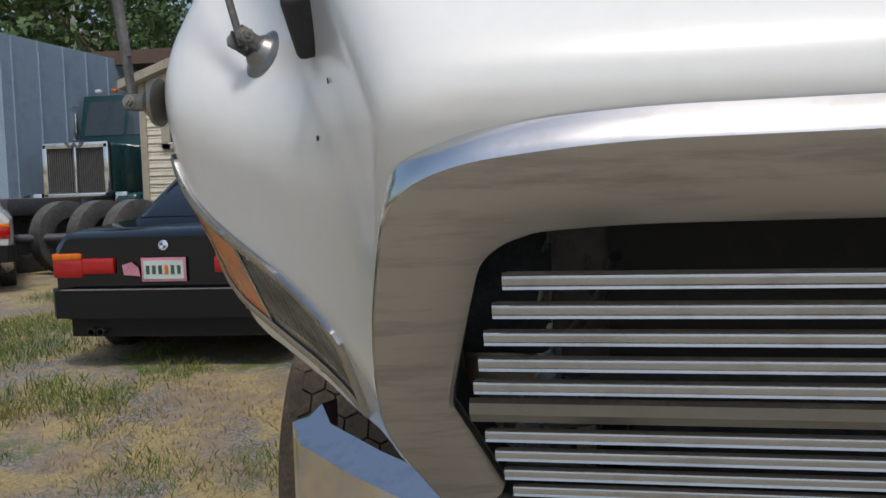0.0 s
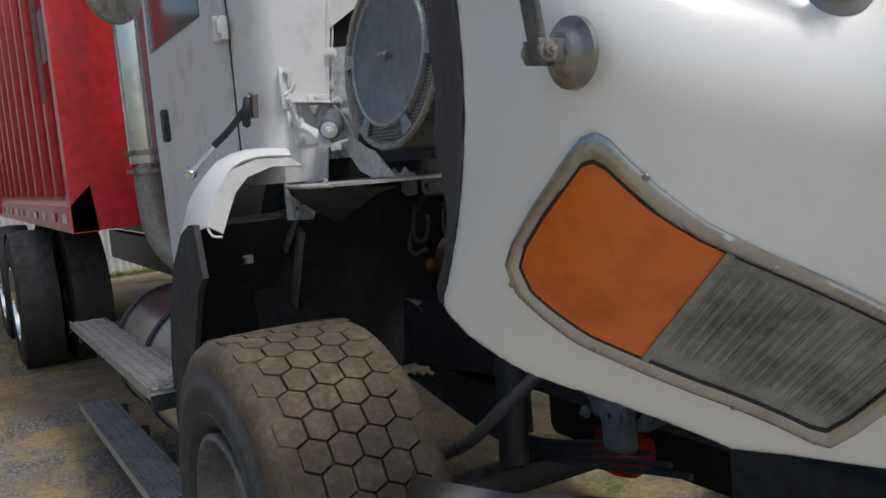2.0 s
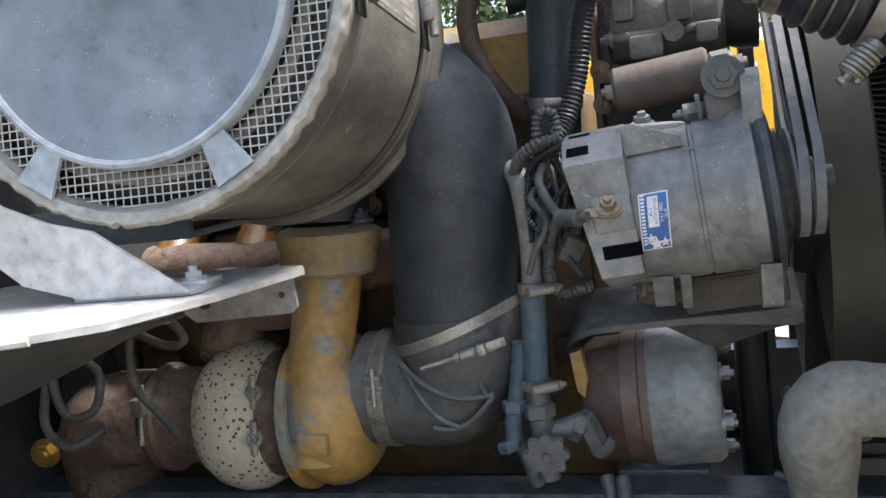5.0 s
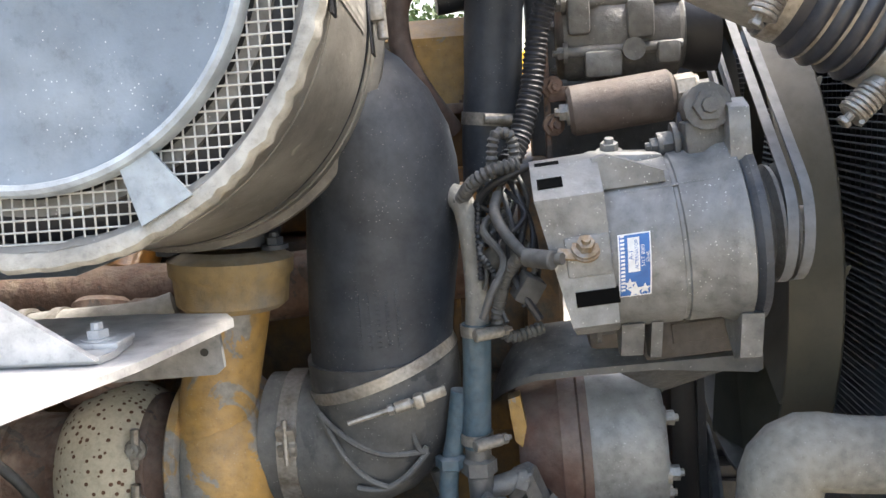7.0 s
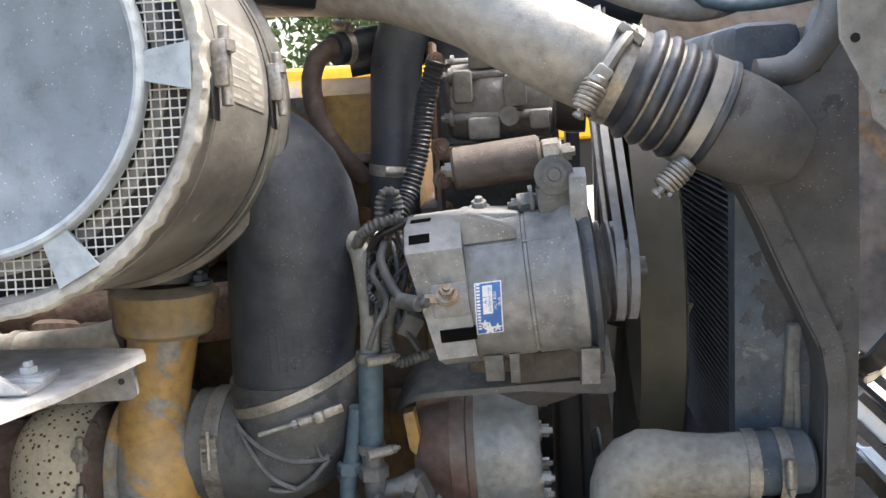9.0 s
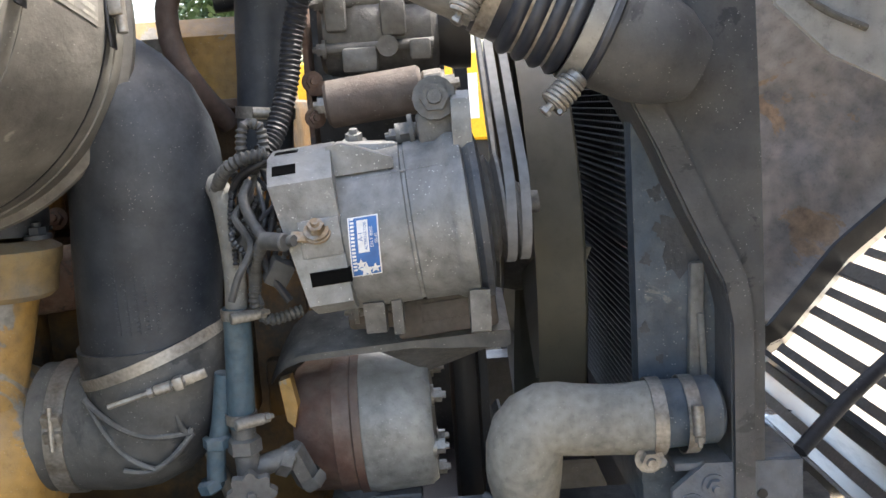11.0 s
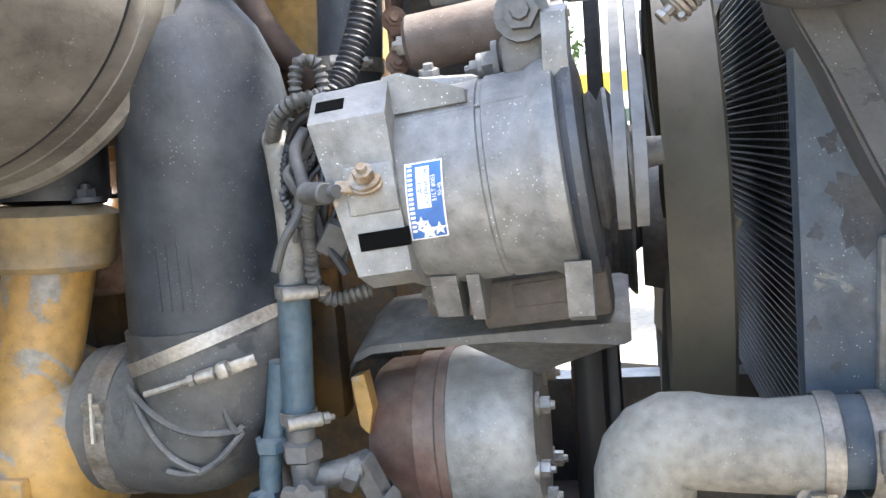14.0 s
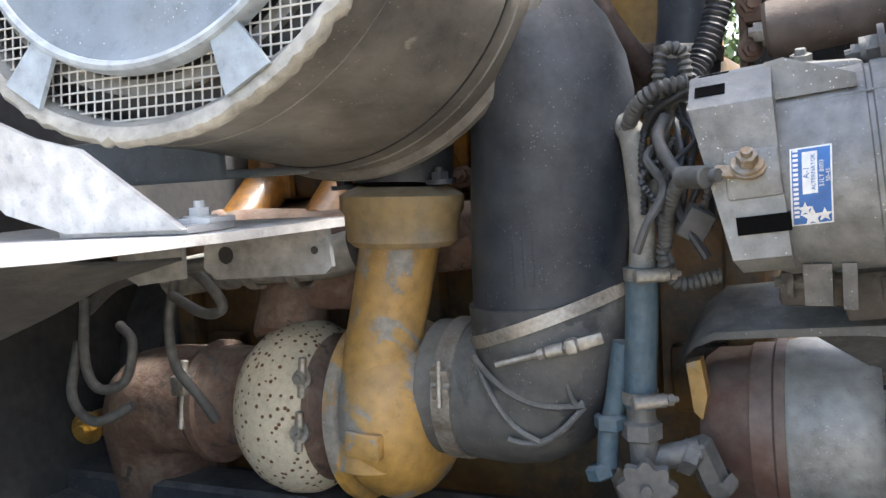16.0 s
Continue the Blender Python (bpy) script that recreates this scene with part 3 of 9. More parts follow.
RIM_OUT = [(0, 0.893), (-0.35, 0.888), (-0.51, 0.872), (-0.585, 0.852), (-0.632, 0.82), (-0.660, 0.772), (-0.686, 0.685), (-0.714, 0.572), (-0.737, 0.45), (-0.750, 0.33), (-0.746, 0.25), (-0.724, 0.145), (-0.681, -0.03), (-0.655, -0.10), (0, -0.10)]
RIM_IN = [(0, 0.752), (-0.344, 0.748), (-0.473, 0.739), (-0.507, 0.729), (-0.535, 0.712), (-0.560, 0.679), (-0.577, 0.62), (-0.592, 0.56), (-0.611, 0.48), (-0.634, 0.375), (-0.630, 0.33), (-0.612, 0.24), (-0.585, 0.10), (-0.57, 0.03), (0, 0.03)]


def rim_line(k, n=6):
    """Half outline (y, z) of the surround, k of the way from its outer to its inner edge, rounded off by a spline."""
    pts = [Vector((a_[0] + (b_[0] - a_[0]) * k, a_[1] + (b_[1] - a_[1]) * k, 0)) for a_, b_ in zip(RIM_OUT, RIM_IN)]
    out = [pts[0]]
    for i in range(len(pts) - 1):
        p0, p1, p2, p3 = pts[max(i - 1, 0)], pts[i], pts[i + 1], pts[min(i + 2, len(pts) - 1)]
        straight = i in (0, len(pts) - 2)
        for q in range(1, n + 1):
            t = q / n
            if straight:
                out.append(p1.lerp(p2, t))
            else:
                out.append(0.5 * (2 * p1 + (p2 - p0) * t + (2 * p0 - 5 * p1 + 4 * p2 - p3) * t * t + (3 * p1 - p0 - 3 * p2 + p3) * t ** 3))
    return [(p.x, p.y) for p in out]


def half_band(bm, steps):
    """A band swept round the surround; steps: (how far from outer to inner edge, x)."""
    for sgn in (1, -1):
        rows = [[bm.verts.new((x, sgn * p[0], p[1])) for p in rim_line(k)] for k, x in steps]
        for r1, r2 in zip(rows, rows[1:]):
            for q in range(len(r1) - 1):
                f_ = (r1[q], r1[q + 1], r2[q + 1], r2[q])
                bm.faces.new(f_ if sgn > 0 else f_[::-1])
    bmesh.ops.remove_doubles(bm, verts=bm.verts, dist=1e-5)
    return bm


grille = part("grille", half_band(bmesh.new(), [(0.052, 0.104), (0.07, 0.1055), (0.5, 0.103), (0.95, 0.098), (1.0, 0.093), (1.0, 0.075)]), BRUSHED, hood, "brushed stainless grille surround", sharp=35)
part("chrome_lip", half_band(bmesh.new(), [(0.0, 0.066), (0.006, 0.078), (0.016, 0.091), (0.034, 0.1), (0.052, 0.1045)]), CHROME, grille, "polished chrome lip", sharp=60)
part("inner_flange", half_band(bmesh.new(), [(0.98, 0.080), (1.02, 0.078), (1.035, 0.055), (1.035, 0.025), (0.93, 0.022)]), BLACKIN, grille, "black inner flange")
# brown of the dull bar backs also holds light bounced off the sand
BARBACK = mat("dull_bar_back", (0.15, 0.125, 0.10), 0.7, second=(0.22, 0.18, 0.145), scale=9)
BARS = [(0.641, 0.538), (0.582, 0.556), (0.522, 0.573), (0.460, 0.587), (0.400, 0.601), (0.331, 0.614), (0.259, 0.600), (0.196, 0.591), (0.130, 0.583), (0.068, 0.574), (0.006, 0.566), (-0.055, 0.556)]
for k, (z, hw) in enumerate(BARS):
    thick = k == 5
    h, d = (0.046, 0.018) if thick else (0.024, 0.013)
    b = bmesh.new()
    prof = [(0.095 - d, -h / 2), (0.086, -h / 2), (0.094, -h / 2 + 0.004), (0.0965, -h * 0.12), (0.0905, 0.0), (0.0945, h * 0.14), (0.091, h / 2 - 0.003), (0.086, h / 2), (0.095 - d, h / 2)]
    if thick:
        prof = [(0.095 - d, -h / 2), (0.085, -h / 2), (0.097, -h / 4), (0.098, h / 4), (0.086, h / 2), (0.095 - d, h / 2)]
    prism(b, [(p[0], p[1] + z) for p in prof], "y", -hw, hw)
    bar = part("grille_bar", bevelled(b, 0.0015, 1), BARCHROME if not thick else WORNCHROME, grille, "" if k else "chrome bar")
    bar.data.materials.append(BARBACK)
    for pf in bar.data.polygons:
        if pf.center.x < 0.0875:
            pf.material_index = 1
    b = bmesh.new()
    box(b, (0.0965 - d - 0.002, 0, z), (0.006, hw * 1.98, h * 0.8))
    part("bar_back", b, BARBACK, bar, "dull brown back")

# ---- front bumper ----
bumper = thing("front_bumper", label="chromed steel front bumper below the hood", category="bumper")
bm = bmesh.new()
line = [(0.74, -1.235), (0.80, -1.262), (1.00, -1.17), (1.22, -0.97), (1.45, -0.72), (1.62, -0.35), (1.66, 0.0)]
line += [(x, -y) for x, y in line[:-1][::-1]]
back = [(x - 0.07, y * 0.95) for x, y in line]
prism(bm, line + back[::-1], "z", 0.50, 0.90)
for v in bm.verts:
    if v.co.z > 0.85 and any(abs(v.co.x - x) + abs(v.co.y - y) < 1e-4 for x, y in line):
        v.co.z -= 0.035
part("bumper_bar", bevelled(bm, 0.03, 5), CHROME, bumper, "chromed bar with dull reflections")
bm = bmesh.new()
for s_ in (-1, 1):
    box(bm, (1.28, s_ * 0.42, 0.74), (0.75, 0.09, 0.2))
pieces("bumper_bracket", bm, FRAME, bumper)

# ---- wheels ----


def hexblock(bm, c, ux, uy, un, w, h, depth):
    pts = [(-0.5, 0), (-0.30, 0.5), (0.30, 0.5), (0.5, 0), (0.30, -0.5), (-0.30, -0.5)]
    A = [bm.verts.new(c + ux * (p[0] * w) + uy * (p[1] * h)) for p in pts]
    B = [bm.verts.new(c + ux * (p[0] * w * 0.95) + uy * (p[1] * h * 0.95) + un * depth) for p in pts]
    bm.faces.new(B)
    for k in range(6):
        j = (k + 1) % 6
        bm.faces.new((A[k], A[j], B[j], B[k]))


def truck_wheel(name, c, out, R=0.565, W=0.45, label="", group="front wheels", hexes=True):
    """A truck tyre on a disc wheel; out: -1 or 1, the side that faces outwards."""
    c = Vector(c)
    y = Vector((0, out, 0))
    bm = bmesh.new()
    h = W / 2
    k = R / 0.565
    prof = [(-h * 0.7, 0.29 * k), (-h * 0.98, 0.34 * k), (-h * 1.04, 0.42 * k), (-h * 0.99, 0.50 * k), (-h * 0.86, R - 0.025), (-h * 0.5, R - 0.015), (0, R - 0.014), (h * 0.5, R - 0.015), (h * 0.86, R - 0.025),
            (h * 0.95, R - 0.06), (h * 0.985, 0.49 * k), (h * 1.025, 0.455 * k), (h * 1.05, 0.445 * k), (h * 1.04, 0.42 * k), (h * 1.0, 0.37 * k), (h * 1.02, 0.365 * k), (h * 0.98, 0.34 * k), (h * 0.7, 0.29 * k), (-h * 0.7, 0.29 * k)]
    lathe(bm, prof, c, y, 72)
    tyre = part(name, bm, TYREDK, chassis, label)
    bm = bmesh.new()
    if hexes:
        L, H = 0.090, 0.076
        n = int(round(2 * math.pi * R / (1.6 * L)))
        L = 2 * math.pi * R / n / 1.6
        for r in range(-4, 5):
            v = r * H / 2
            for q in range(n):
                t = 2 * math.pi * (q + 0.5 * (r % 2)) / n
                d = Vector((math.cos(t), 0, math.sin(t)))
                tang = Vector((-math.sin(t), 0, math.cos(t)))
                drop = 0.005 * (abs(v) / h) ** 2
                hexblock(bm, c + y * v + d * (R - 0.017 - drop), tang, y, d, L * 0.965, H * 0.955, 0.016)
        sh = bmesh.new()
        for sg in (-1, 1):
            lathe(sh, [(sg * h * u, R - d_) for u, d_ in ((0.665, 0.02), (0.67, 0.004), (0.74, 0.004), (0.82, 0.008), (0.90, 0.018), (0.955, 0.036), (0.985, 0.058), (0.99, 0.078), (0.93, 0.08))], c, y, 96)
        pieces("shoulder", sh, TYRE, tyre, "worn plain shoulder")
    else:
        for r in range(-3, 4):
            lathe(bm, [(r * W * 0.135 - 0.022, R - 0.014), (r * W * 0.135 - 0.02, R - abs(r) * 0.003), (r * W * 0.135 + 0.02, R - abs(r) * 0.003), (r * W * 0.135 + 0.022, R - 0.014)], c, y, 72)
    part("tread", bm, TYRE if hexes else TYREDK, tyre, "hexagonal tread blocks" if hexes else "", smooth=False)
    bm = bmesh.new()
    if hexes:
        prof = [(h * 0.75, 0.30), (h * 0.98, 0.305), (h * 1.0, 0.29), (h * 0.8, 0.27), (h * 0.55, 0.255), (h * 0.42, 0.2), (h * 0.5, 0.13), (h * 0.52, 0.0)]
    else:
        prof = [(h * 0.9, 0.27), (h * 1.0, 0.275), (h * 1.0, 0.26), (h * 0.6, 0.25), (-h * 0.2, 0.24), (-h * 0.5, 0.2), (-h * 0.5, 0.0)]
    lathe(bm, prof, c, y, 48)
    rim = part("rim", bm, ALU if hexes else CHROME, tyre, "dusty silver steel disc" if hexes else "polished disc")
    bm = bmesh.new()
    lathe(bm, [(h * 0.3, 0.085), (h * 0.85, 0.08), (h * 0.95, 0.06), (h * 0.95, 0)], c, y, 24)
    for k_ in range(10):
        t = 2 * math.pi * k_ / 10
        hexbolt(bm, c + y * (h * 0.5) + Vector((0.145 * math.cos(t), 0, 0.145 * math.sin(t))), y, 0.016, 0.02)
    part("hub", bm, STEEL, tyre)
    return tyre


chassis = thing("truck_chassis", label="dump truck chassis with steel rails, axles and dusty wheels", category="truck chassis")
for sg in (-1, 1):
    truck_wheel("wheel", (0.01, sg * 1.20, 0.56), sg, R=0.56, label="wide front truck wheel with dusty hexagonal tread blocks")
    for x in (-4.75, -6.1):
        truck_wheel("wheel", (x, sg * 1.42, 0.74), sg, R=0.53, W=0.26, label="outer rear truck wheel with polished disc", group="rear wheels", hexes=False)
        truck_wheel("wheel", (x, sg * 1.08, 0.74), sg, R=0.53, W=0.26, label="inner rear truck wheel of a dual pair", group="rear wheels", hexes=False)

# ---- hood fittings ----
bm = bmesh.new()
rows = []
for k in range(31):
    t = radians(10.5 + 69.5 * k / 30)
    cx, cz = -1.25 + 0.70 * math.cos(t), -0.25 + 0.70 * math.sin(t)
    dx, dz = -math.cos(t), -math.sin(t)
    w = 0.028 + 0.107 * min(1, k / 10) + (0.006 * math.sin(k * 0.9) if k > 2 else 0)
    wob = 0.004 * math.sin(k * 2.1)
    yo = -1.275 if k < 26 else -1.275 + 0.012 * (k - 26)
    rows.append([bm.verts.new(p) for p in ((cx - dx * 0.012, yo - 0.004 + wob, cz - dz * 0.012), (cx + dx * 0.03, yo + 0.012, cz + dz * 0.03), (cx + dx * w * 0.6, yo + 0.018, cz + dz * w * 0.6),
                                           (cx + dx * w, yo + 0.030, cz + dz * w), (cx + dx * (w - 0.010), yo + 0.040, cz + dz * (w - 0.010)), (cx + dx * w * 0.5, yo + 0.034, cz + dz * w * 0.5), (cx - dx * 0.02, yo + 0.02, cz - dz * 0.02))])
for r1, r2 in zip(rows, rows[1:]):
    for k in range(7):
        j = (k + 1) % 7
        bm.faces.new((r1[k], r1[j], r2[j], r2[k]))
bm.faces.new(rows[0])
bm.faces.new(rows[-1][::-1])
seal = part("edge_rubber", bm, SEAL, hood, "wide black rubber strip round the wheel opening")


def rod_foot(name, p, n, tip, label):
    """A domed foot with a clevis, a bolt and a flattened rod that rises from it; p, n on the hood's skin."""
    n = Vector(n).normalized()
    p = Vector(p)
    tip = Vector(tip)
    bm = bmesh.new()
    lathe(bm, [(-0.004, 0), (-0.004, 0.047), (0.004, 0.046), (0.009, 0.036), (0.012, 0.031), (0.020, 0.027), (0.027, 0.017), (0.030, 0)], p, n, 40)
    t = part(name, bm, WORNCHROME, hood, label)
    d = (tip - p).normalized()
    side = n.cross(d).normalized()
    c = p + n * 0.045
    bm = bmesh.new()
    m = Matrix((side.to_4d(), n.cross(side).to_4d(), n.to_4d(), (0, 0, 0, 1))).transposed()
    for q in range(4):
        m[3][q] = 0.0 if q < 3 else 1.0
    m.translation = c
    for sg in (-1, 1):
        box(bm, m @ Vector((sg * 0.014, 0, -0.004)), (0.005, 0.03, 0.048), m.to_3x3().to_4x4(), bevel=0.002)
    box(bm, m @ Vector((0, 0, -0.022)), (0.033, 0.03, 0.006), m.to_3x3().to_4x4(), bevel=0.002)
    part("clevis", bm, ALUDK, t, "grey steel clevis")
    bm = bmesh.new()
    hexbolt(bm, c + side * 0.017 + n * 0.008, side, 0.009, 0.008)
    part("bolt", bm, STEEL, t)
    bm = bmesh.new()
    hexbolt(bm, c - side * 0.017 + n * 0.008, -side, 0.009, 0.008)
    part("nut", bm, STEEL, t)
    bm = bmesh.new()
    L = (tip - c).length
    mm = Matrix.Translation(c + n * 0.008) @ along(tip - c)
    prism(bm, rounded(0.011, 0.030, 0.005, 3), "z", -0.012, 0.10, mm)
    rod(bm, mm @ Vector((0, 0, 0.09)), mm @ Vector((0, 0, L)), 0.0105, 12)
    part("arm", bm, ALUDK, t, "grey tubular arm")
    return t


def skin_normal(p):
    h = 1e-3
    return Vector([float(hood_outer(*(p + d)) - hood_outer(*(p - d))) for d in (Vector((h, 0, 0)), Vector((0, h, 0)), Vector((0, 0, h)))]).normalized()


def skin_top(x, y, off=0.0):
    """The point of the hood's skin above (x, y)."""
    lo, hi = 0.3, 1.2
    for _ in range(40):
        z = (lo + hi) / 2
        if hood_outer(x, y, z) < 0:
            lo = z
        else:
            hi = z
    return Vector((x, y, lo + off))


p1 = skin_top(-0.457, -0.986)
f1 = rod_foot("mirror_bracket", p1, skin_normal(p1), p1 + Vector((-0.42, -0.18, 0.42)), "chrome foot and arm of a hood mirror on white paint")
p2 = Vector((-0.538, -1.278, 0.416))
f2 = rod_foot("mirror_bracket", p2, (0, -1, 0.05), p2 + Vector((-0.45, -0.12, 0.42)), "chrome foot and arm of a hood mirror on white paint")
bm = bmesh.new()
q = Vector((-0.301, -0.835, 0.745))
box(bm, q, (0.03, 0.05, 0.10), rot(0, -8, 20), bevel=0.011, seg=3)
part("hood_handle", bm, SEAL, hood, "small black rubber handle")
for p in (Vector((-0.193, -0.802, 0.727)), Vector((-0.198, -0.826, 0.619))):
    bm = bmesh.new()
    for _ in range(4):
        p = p - skin_normal(p) * (float(hood_outer(*p)) - 0.0012)
    lathe(bm, [(0, 0), (0, 0.0042), (0.001, 0.0042), (0.001, 0)], p, skin_normal(p), 10)
    part("screw_hole", bm, BLACKIN, hood, "small drilled hole")

part("lens_gasket", skin_ring(bmesh.new(), 0.84, 1.04, 0.0055, 0.0055, 160), BLACKIN, lamp, "black gap round the lenses")
# screws round the headlamp bezel
for k, ph, z in ((0, 67.5, 0.334), (1, 75.0, 0.052), (2, 21, 0.286), (3, 45, 0.291), (4, 60, 0.024), (5, 33, 0.012)):
    bm = bmesh.new()
    p = hood_hit(ph, z, 0.012)
    lathe(bm, [(0, 0.0055), (0.0022, 0.004), (0.0025, 0)], p, skin_normal(p), 12)
    part("screw", bm, STEEL, lamp)
# flutes and reflector behind the glass
bm = bmesh.new()
for k in range(60):
    ph = 16.5 + 34.0 * k / 59
    a0, a1 = hood_hit(ph, zl(ph) + 0.05, 0.0025), hood_hit(ph, zh(ph) - 0.03, 0.0025)
    if k % 3 != 2:
        rod(bm, a0, a1, 0.0009, 5)
tagged(part("flute", bm, LENS, lamp, "moulded glass flutes"), kind="stuff")
bm = bmesh.new()
skin_patch(bm, 50.9, 52.3, zl, zh, 0.006, 2, 6)
part("lens_joint", bm, LENS, lamp)

# ---- cab ----
cab = thing("truck_cab", label="white steel truck cab with worn brushed-on paint", category="truck cab")
bm = bmesh.new()
prism(bm, [(-0.30, 1.60), (-0.30, 2.60), (-0.75, 3.2), (-1.62, 3.2), (-1.66, 1.12), (-1.20, 1.12), (-0.62, 1.62)], "y", -1.09, 1.09)
part("cab_shell", bevelled(bm, 0.03, 3), CABWHITE, cab)
bm = bmesh.new()
prism(bm, [(-0.505, 1.60), (-0.495, 2.05), (-0.46, 2.6), (-1.56, 2.6), (-1.60, 1.70), (-1.56, 1.10), (-1.16, 1.10), (-0.80, 1.46)], "y", -1.118, -1.09)
door = part("cab_door", bevelled(bm, 0.010, 3), CABWHITE, cab, "white door with a pressed lower panel")
bm = bmesh.new()
prism(bm, [(-0.60, 1.52), (-1.55, 1.46), (-1.53, 1.13), (-1.17, 1.13), (-0.82, 1.45)], "y", -1.123, -1.112)
part("lower_panel", bevelled(bm, 0.004, 2), CABWHITE, door)
bm = bmesh.new()
prism(bm, [(p[0] * 0.9 - 1.381, p[1] * 0.9 + 1.771) for p in rounded(0.085, 0.145, 0.025)], "y", -1.135, -1.115)
hd = part("door_handle", bevelled(bm, 0.004, 2), SEAL, door, "black recessed pull handle")
bm = bmesh.new()
box(bm, (-1.375, -1.137, 1.771), (0.028, 0.012, 0.085), bevel=0.004)
part("paddle", bm, ALUDK, hd)
bm = bmesh.new()
prism(bm, [(-0.75, 2.10), (-0.72, 2.6), (-1.5, 2.6), (-1.53, 2.08)], "y", -1.121, -1.115)
part("door_glass", bm, GLASSDK, door, "dark side window")
bm = bmesh.new()
box(bm, (-0.488, -1.1065, 1.98), (0.007, 0.004, 0.80), rot(0, 1.2, 0))
part("door_gap", bm, BLACKIN, cab, "dark gap along the door edge", smooth=False)
bm = bmesh.new()
box(bm, (-0.62, -1.121, 1.50), (0.36, 0.004, 0.006), rot(0, 3, 0))
part("panel_crease", bm, CABWHITE, cab, smooth=False)
for z in (2.015, 1.30):
    bm = bmesh.new()
    box(bm, (-0.50, -1.13, z), (0.10, 0.025, 0.075), bevel=0.005)
    rod(bm, (-0.492, -1.145, z - 0.04), (-0.492, -1.145, z + 0.04), 0.012, 12)
    box(bm, (-0.462, -1.143, z + 0.005), (0.025, 0.02, 0.045), bevel=0.003)
    part("door_hinge", bm, CABWHITE, cab, "painted steel strap hinge")
# cowl side: outer skin in front of the door, wrapping inwards to a bolted edge
WORNPLATE = mat("chipped_blue_grey_primer", (0.50, 0.53, 0.56), 0.5, second=(0.66, 0.67, 0.67), scale=9, mix=0.6, bump=0.2, grime=0.25, worn=(0.30, 0.34, 0.38), worn_at=0.60, worn_scale=9)
bm = bmesh.new()
for (z0, e0), (z1, e1) in (((1.515, -0.936), (1.80, -0.902)), ((1.80, -0.902), (2.62, -0.800))):
    rows = []
    for z, e in ((z0, e0), (z1, e1)):
        line = [(-0.50, -1.105), (-0.36, -1.105), (-0.29, -1.092), (-0.255, -1.068), (-0.238, -1.048), (-0.234, -1.03), (-0.222, -1.015), (-0.215, e), (-0.235, e + 0.004), (-0.255, -1.0), (-0.30, -1.07), (-0.50, -1.09)]
        rows.append([bm.verts.new((x, y, z)) for x, y in line])
    n = len(rows[0])
    for k in range(n):
        bm.faces.new((rows[0][k], rows[0][(k + 1) % n], rows[1][(k + 1) % n], rows[1][k]))
bmesh.ops.recalc_face_normals(bm, faces=bm.faces)
part("cowl_side", bm, CABWHITE, cab, "white cowl side panel", sharp=60)
bm = bmesh.new()
bead = [Vector((-0.212 + 0.004 * noise.noise(Vector((k, 3, 0))), (-0.936 + 0.034 * k / 8 if k < 8 else -0.902 + 0.012 * (k - 8) / 3) + 0.004 * noise.noise(Vector((k * 1.7, 0, 0))), 1.515 + 0.036 * k)) for k in range(16)]
tube(bm, bead, [0.006 + 0.003 * noise.noise(Vector((k * 2.3, 9, 0))) for k in range(16)], 8)
tube(bm, [p + Vector((-0.018, 0.022, 0)) for p in bead[3:]], [0.004 + 0.002 * noise.noise(Vector((k * 3.1, 4, 0))) for k in range(13)], 8)
part("cowl_edge", bm, CABWHITE, cab, "thickly painted uneven edge")
bm = bmesh.new()
prism(bm, [(-0.93, 1.575), (-0.82, 1.575), (-0.79, 1.72), (-0.745, 1.83), (-0.74, 1.925), (-0.875, 1.915), (-0.90, 1.80)], "x", -0.243, -0.232)
part("cowl_plate", bevelled(bm, 0.003, 1), WORNPLATE, cab, "chipped blue grey plate behind the cowl edge")
bm = bmesh.new()
prism(bm, [(-0.90, 1.955), (-0.76, 2.05), (-0.60, 2.12), (-0.60, 2.62), (-0.83, 2.62)], "x", -0.240, -0.222)
part("cowl_top", bevelled(bm, 0.003, 1), CABWHITE, cab)
bm = bmesh.new()
prism(bm, [(-1.06, 1.40), (-0.98, 1.395), (-0.93, 1.52), (-1.06, 1.54)], "x", -0.262, -0.245)
part("cowl_foot", bevelled(bm, 0.003, 1), WORNPLATE, cab, "grimy lower end of the cowl side")
bm = bmesh.new()
box(bm, (-0.30, 0, 1.93), (0.03, 1.86, 0.90))
part("firewall", bm, PRIMED, cab, "dark firewall")
bm = bmesh.new()
box(bm, (-0.231, -1.030, 1.797), (0.010, 0.052, 0.122), rot(0, 0, 20), bevel=0.003)
box(bm, (-0.224, -1.018, 1.823), (0.008, 0.022, 0.050), rot(0, 8, 24), bevel=0.002)
box(bm, (-0.224, -1.020, 1.763), (0.008, 0.024, 0.046), rot(0, -6, 24), bevel=0.002)
box(bm, (-0.231, -1.022, 1.705), (0.008, 0.036, 0.046), rot(0, 0, 20), bevel=0.002)
tube(bm, [(-0.224, -1.045, 1.775), (-0.219, -1.02, 1.792), (-0.216, -1.008, 1.812)], 0.004, 6)
part("hinge_plate", bm, CABWHITE, cab, "painted hinge plate with bolts")
bm = bmesh.new()
for y, z in ((-1.030, 1.845), (-1.028, 1.765), (-1.022, 1.705)):
    hexbolt(bm, (-0.222, y, z), (1, -0.3, 0), 0.010, 0.009)
hexbolt(bm, (-0.205, -0.885, 1.895), (1, -0.4, 0), 0.013, 0.012)
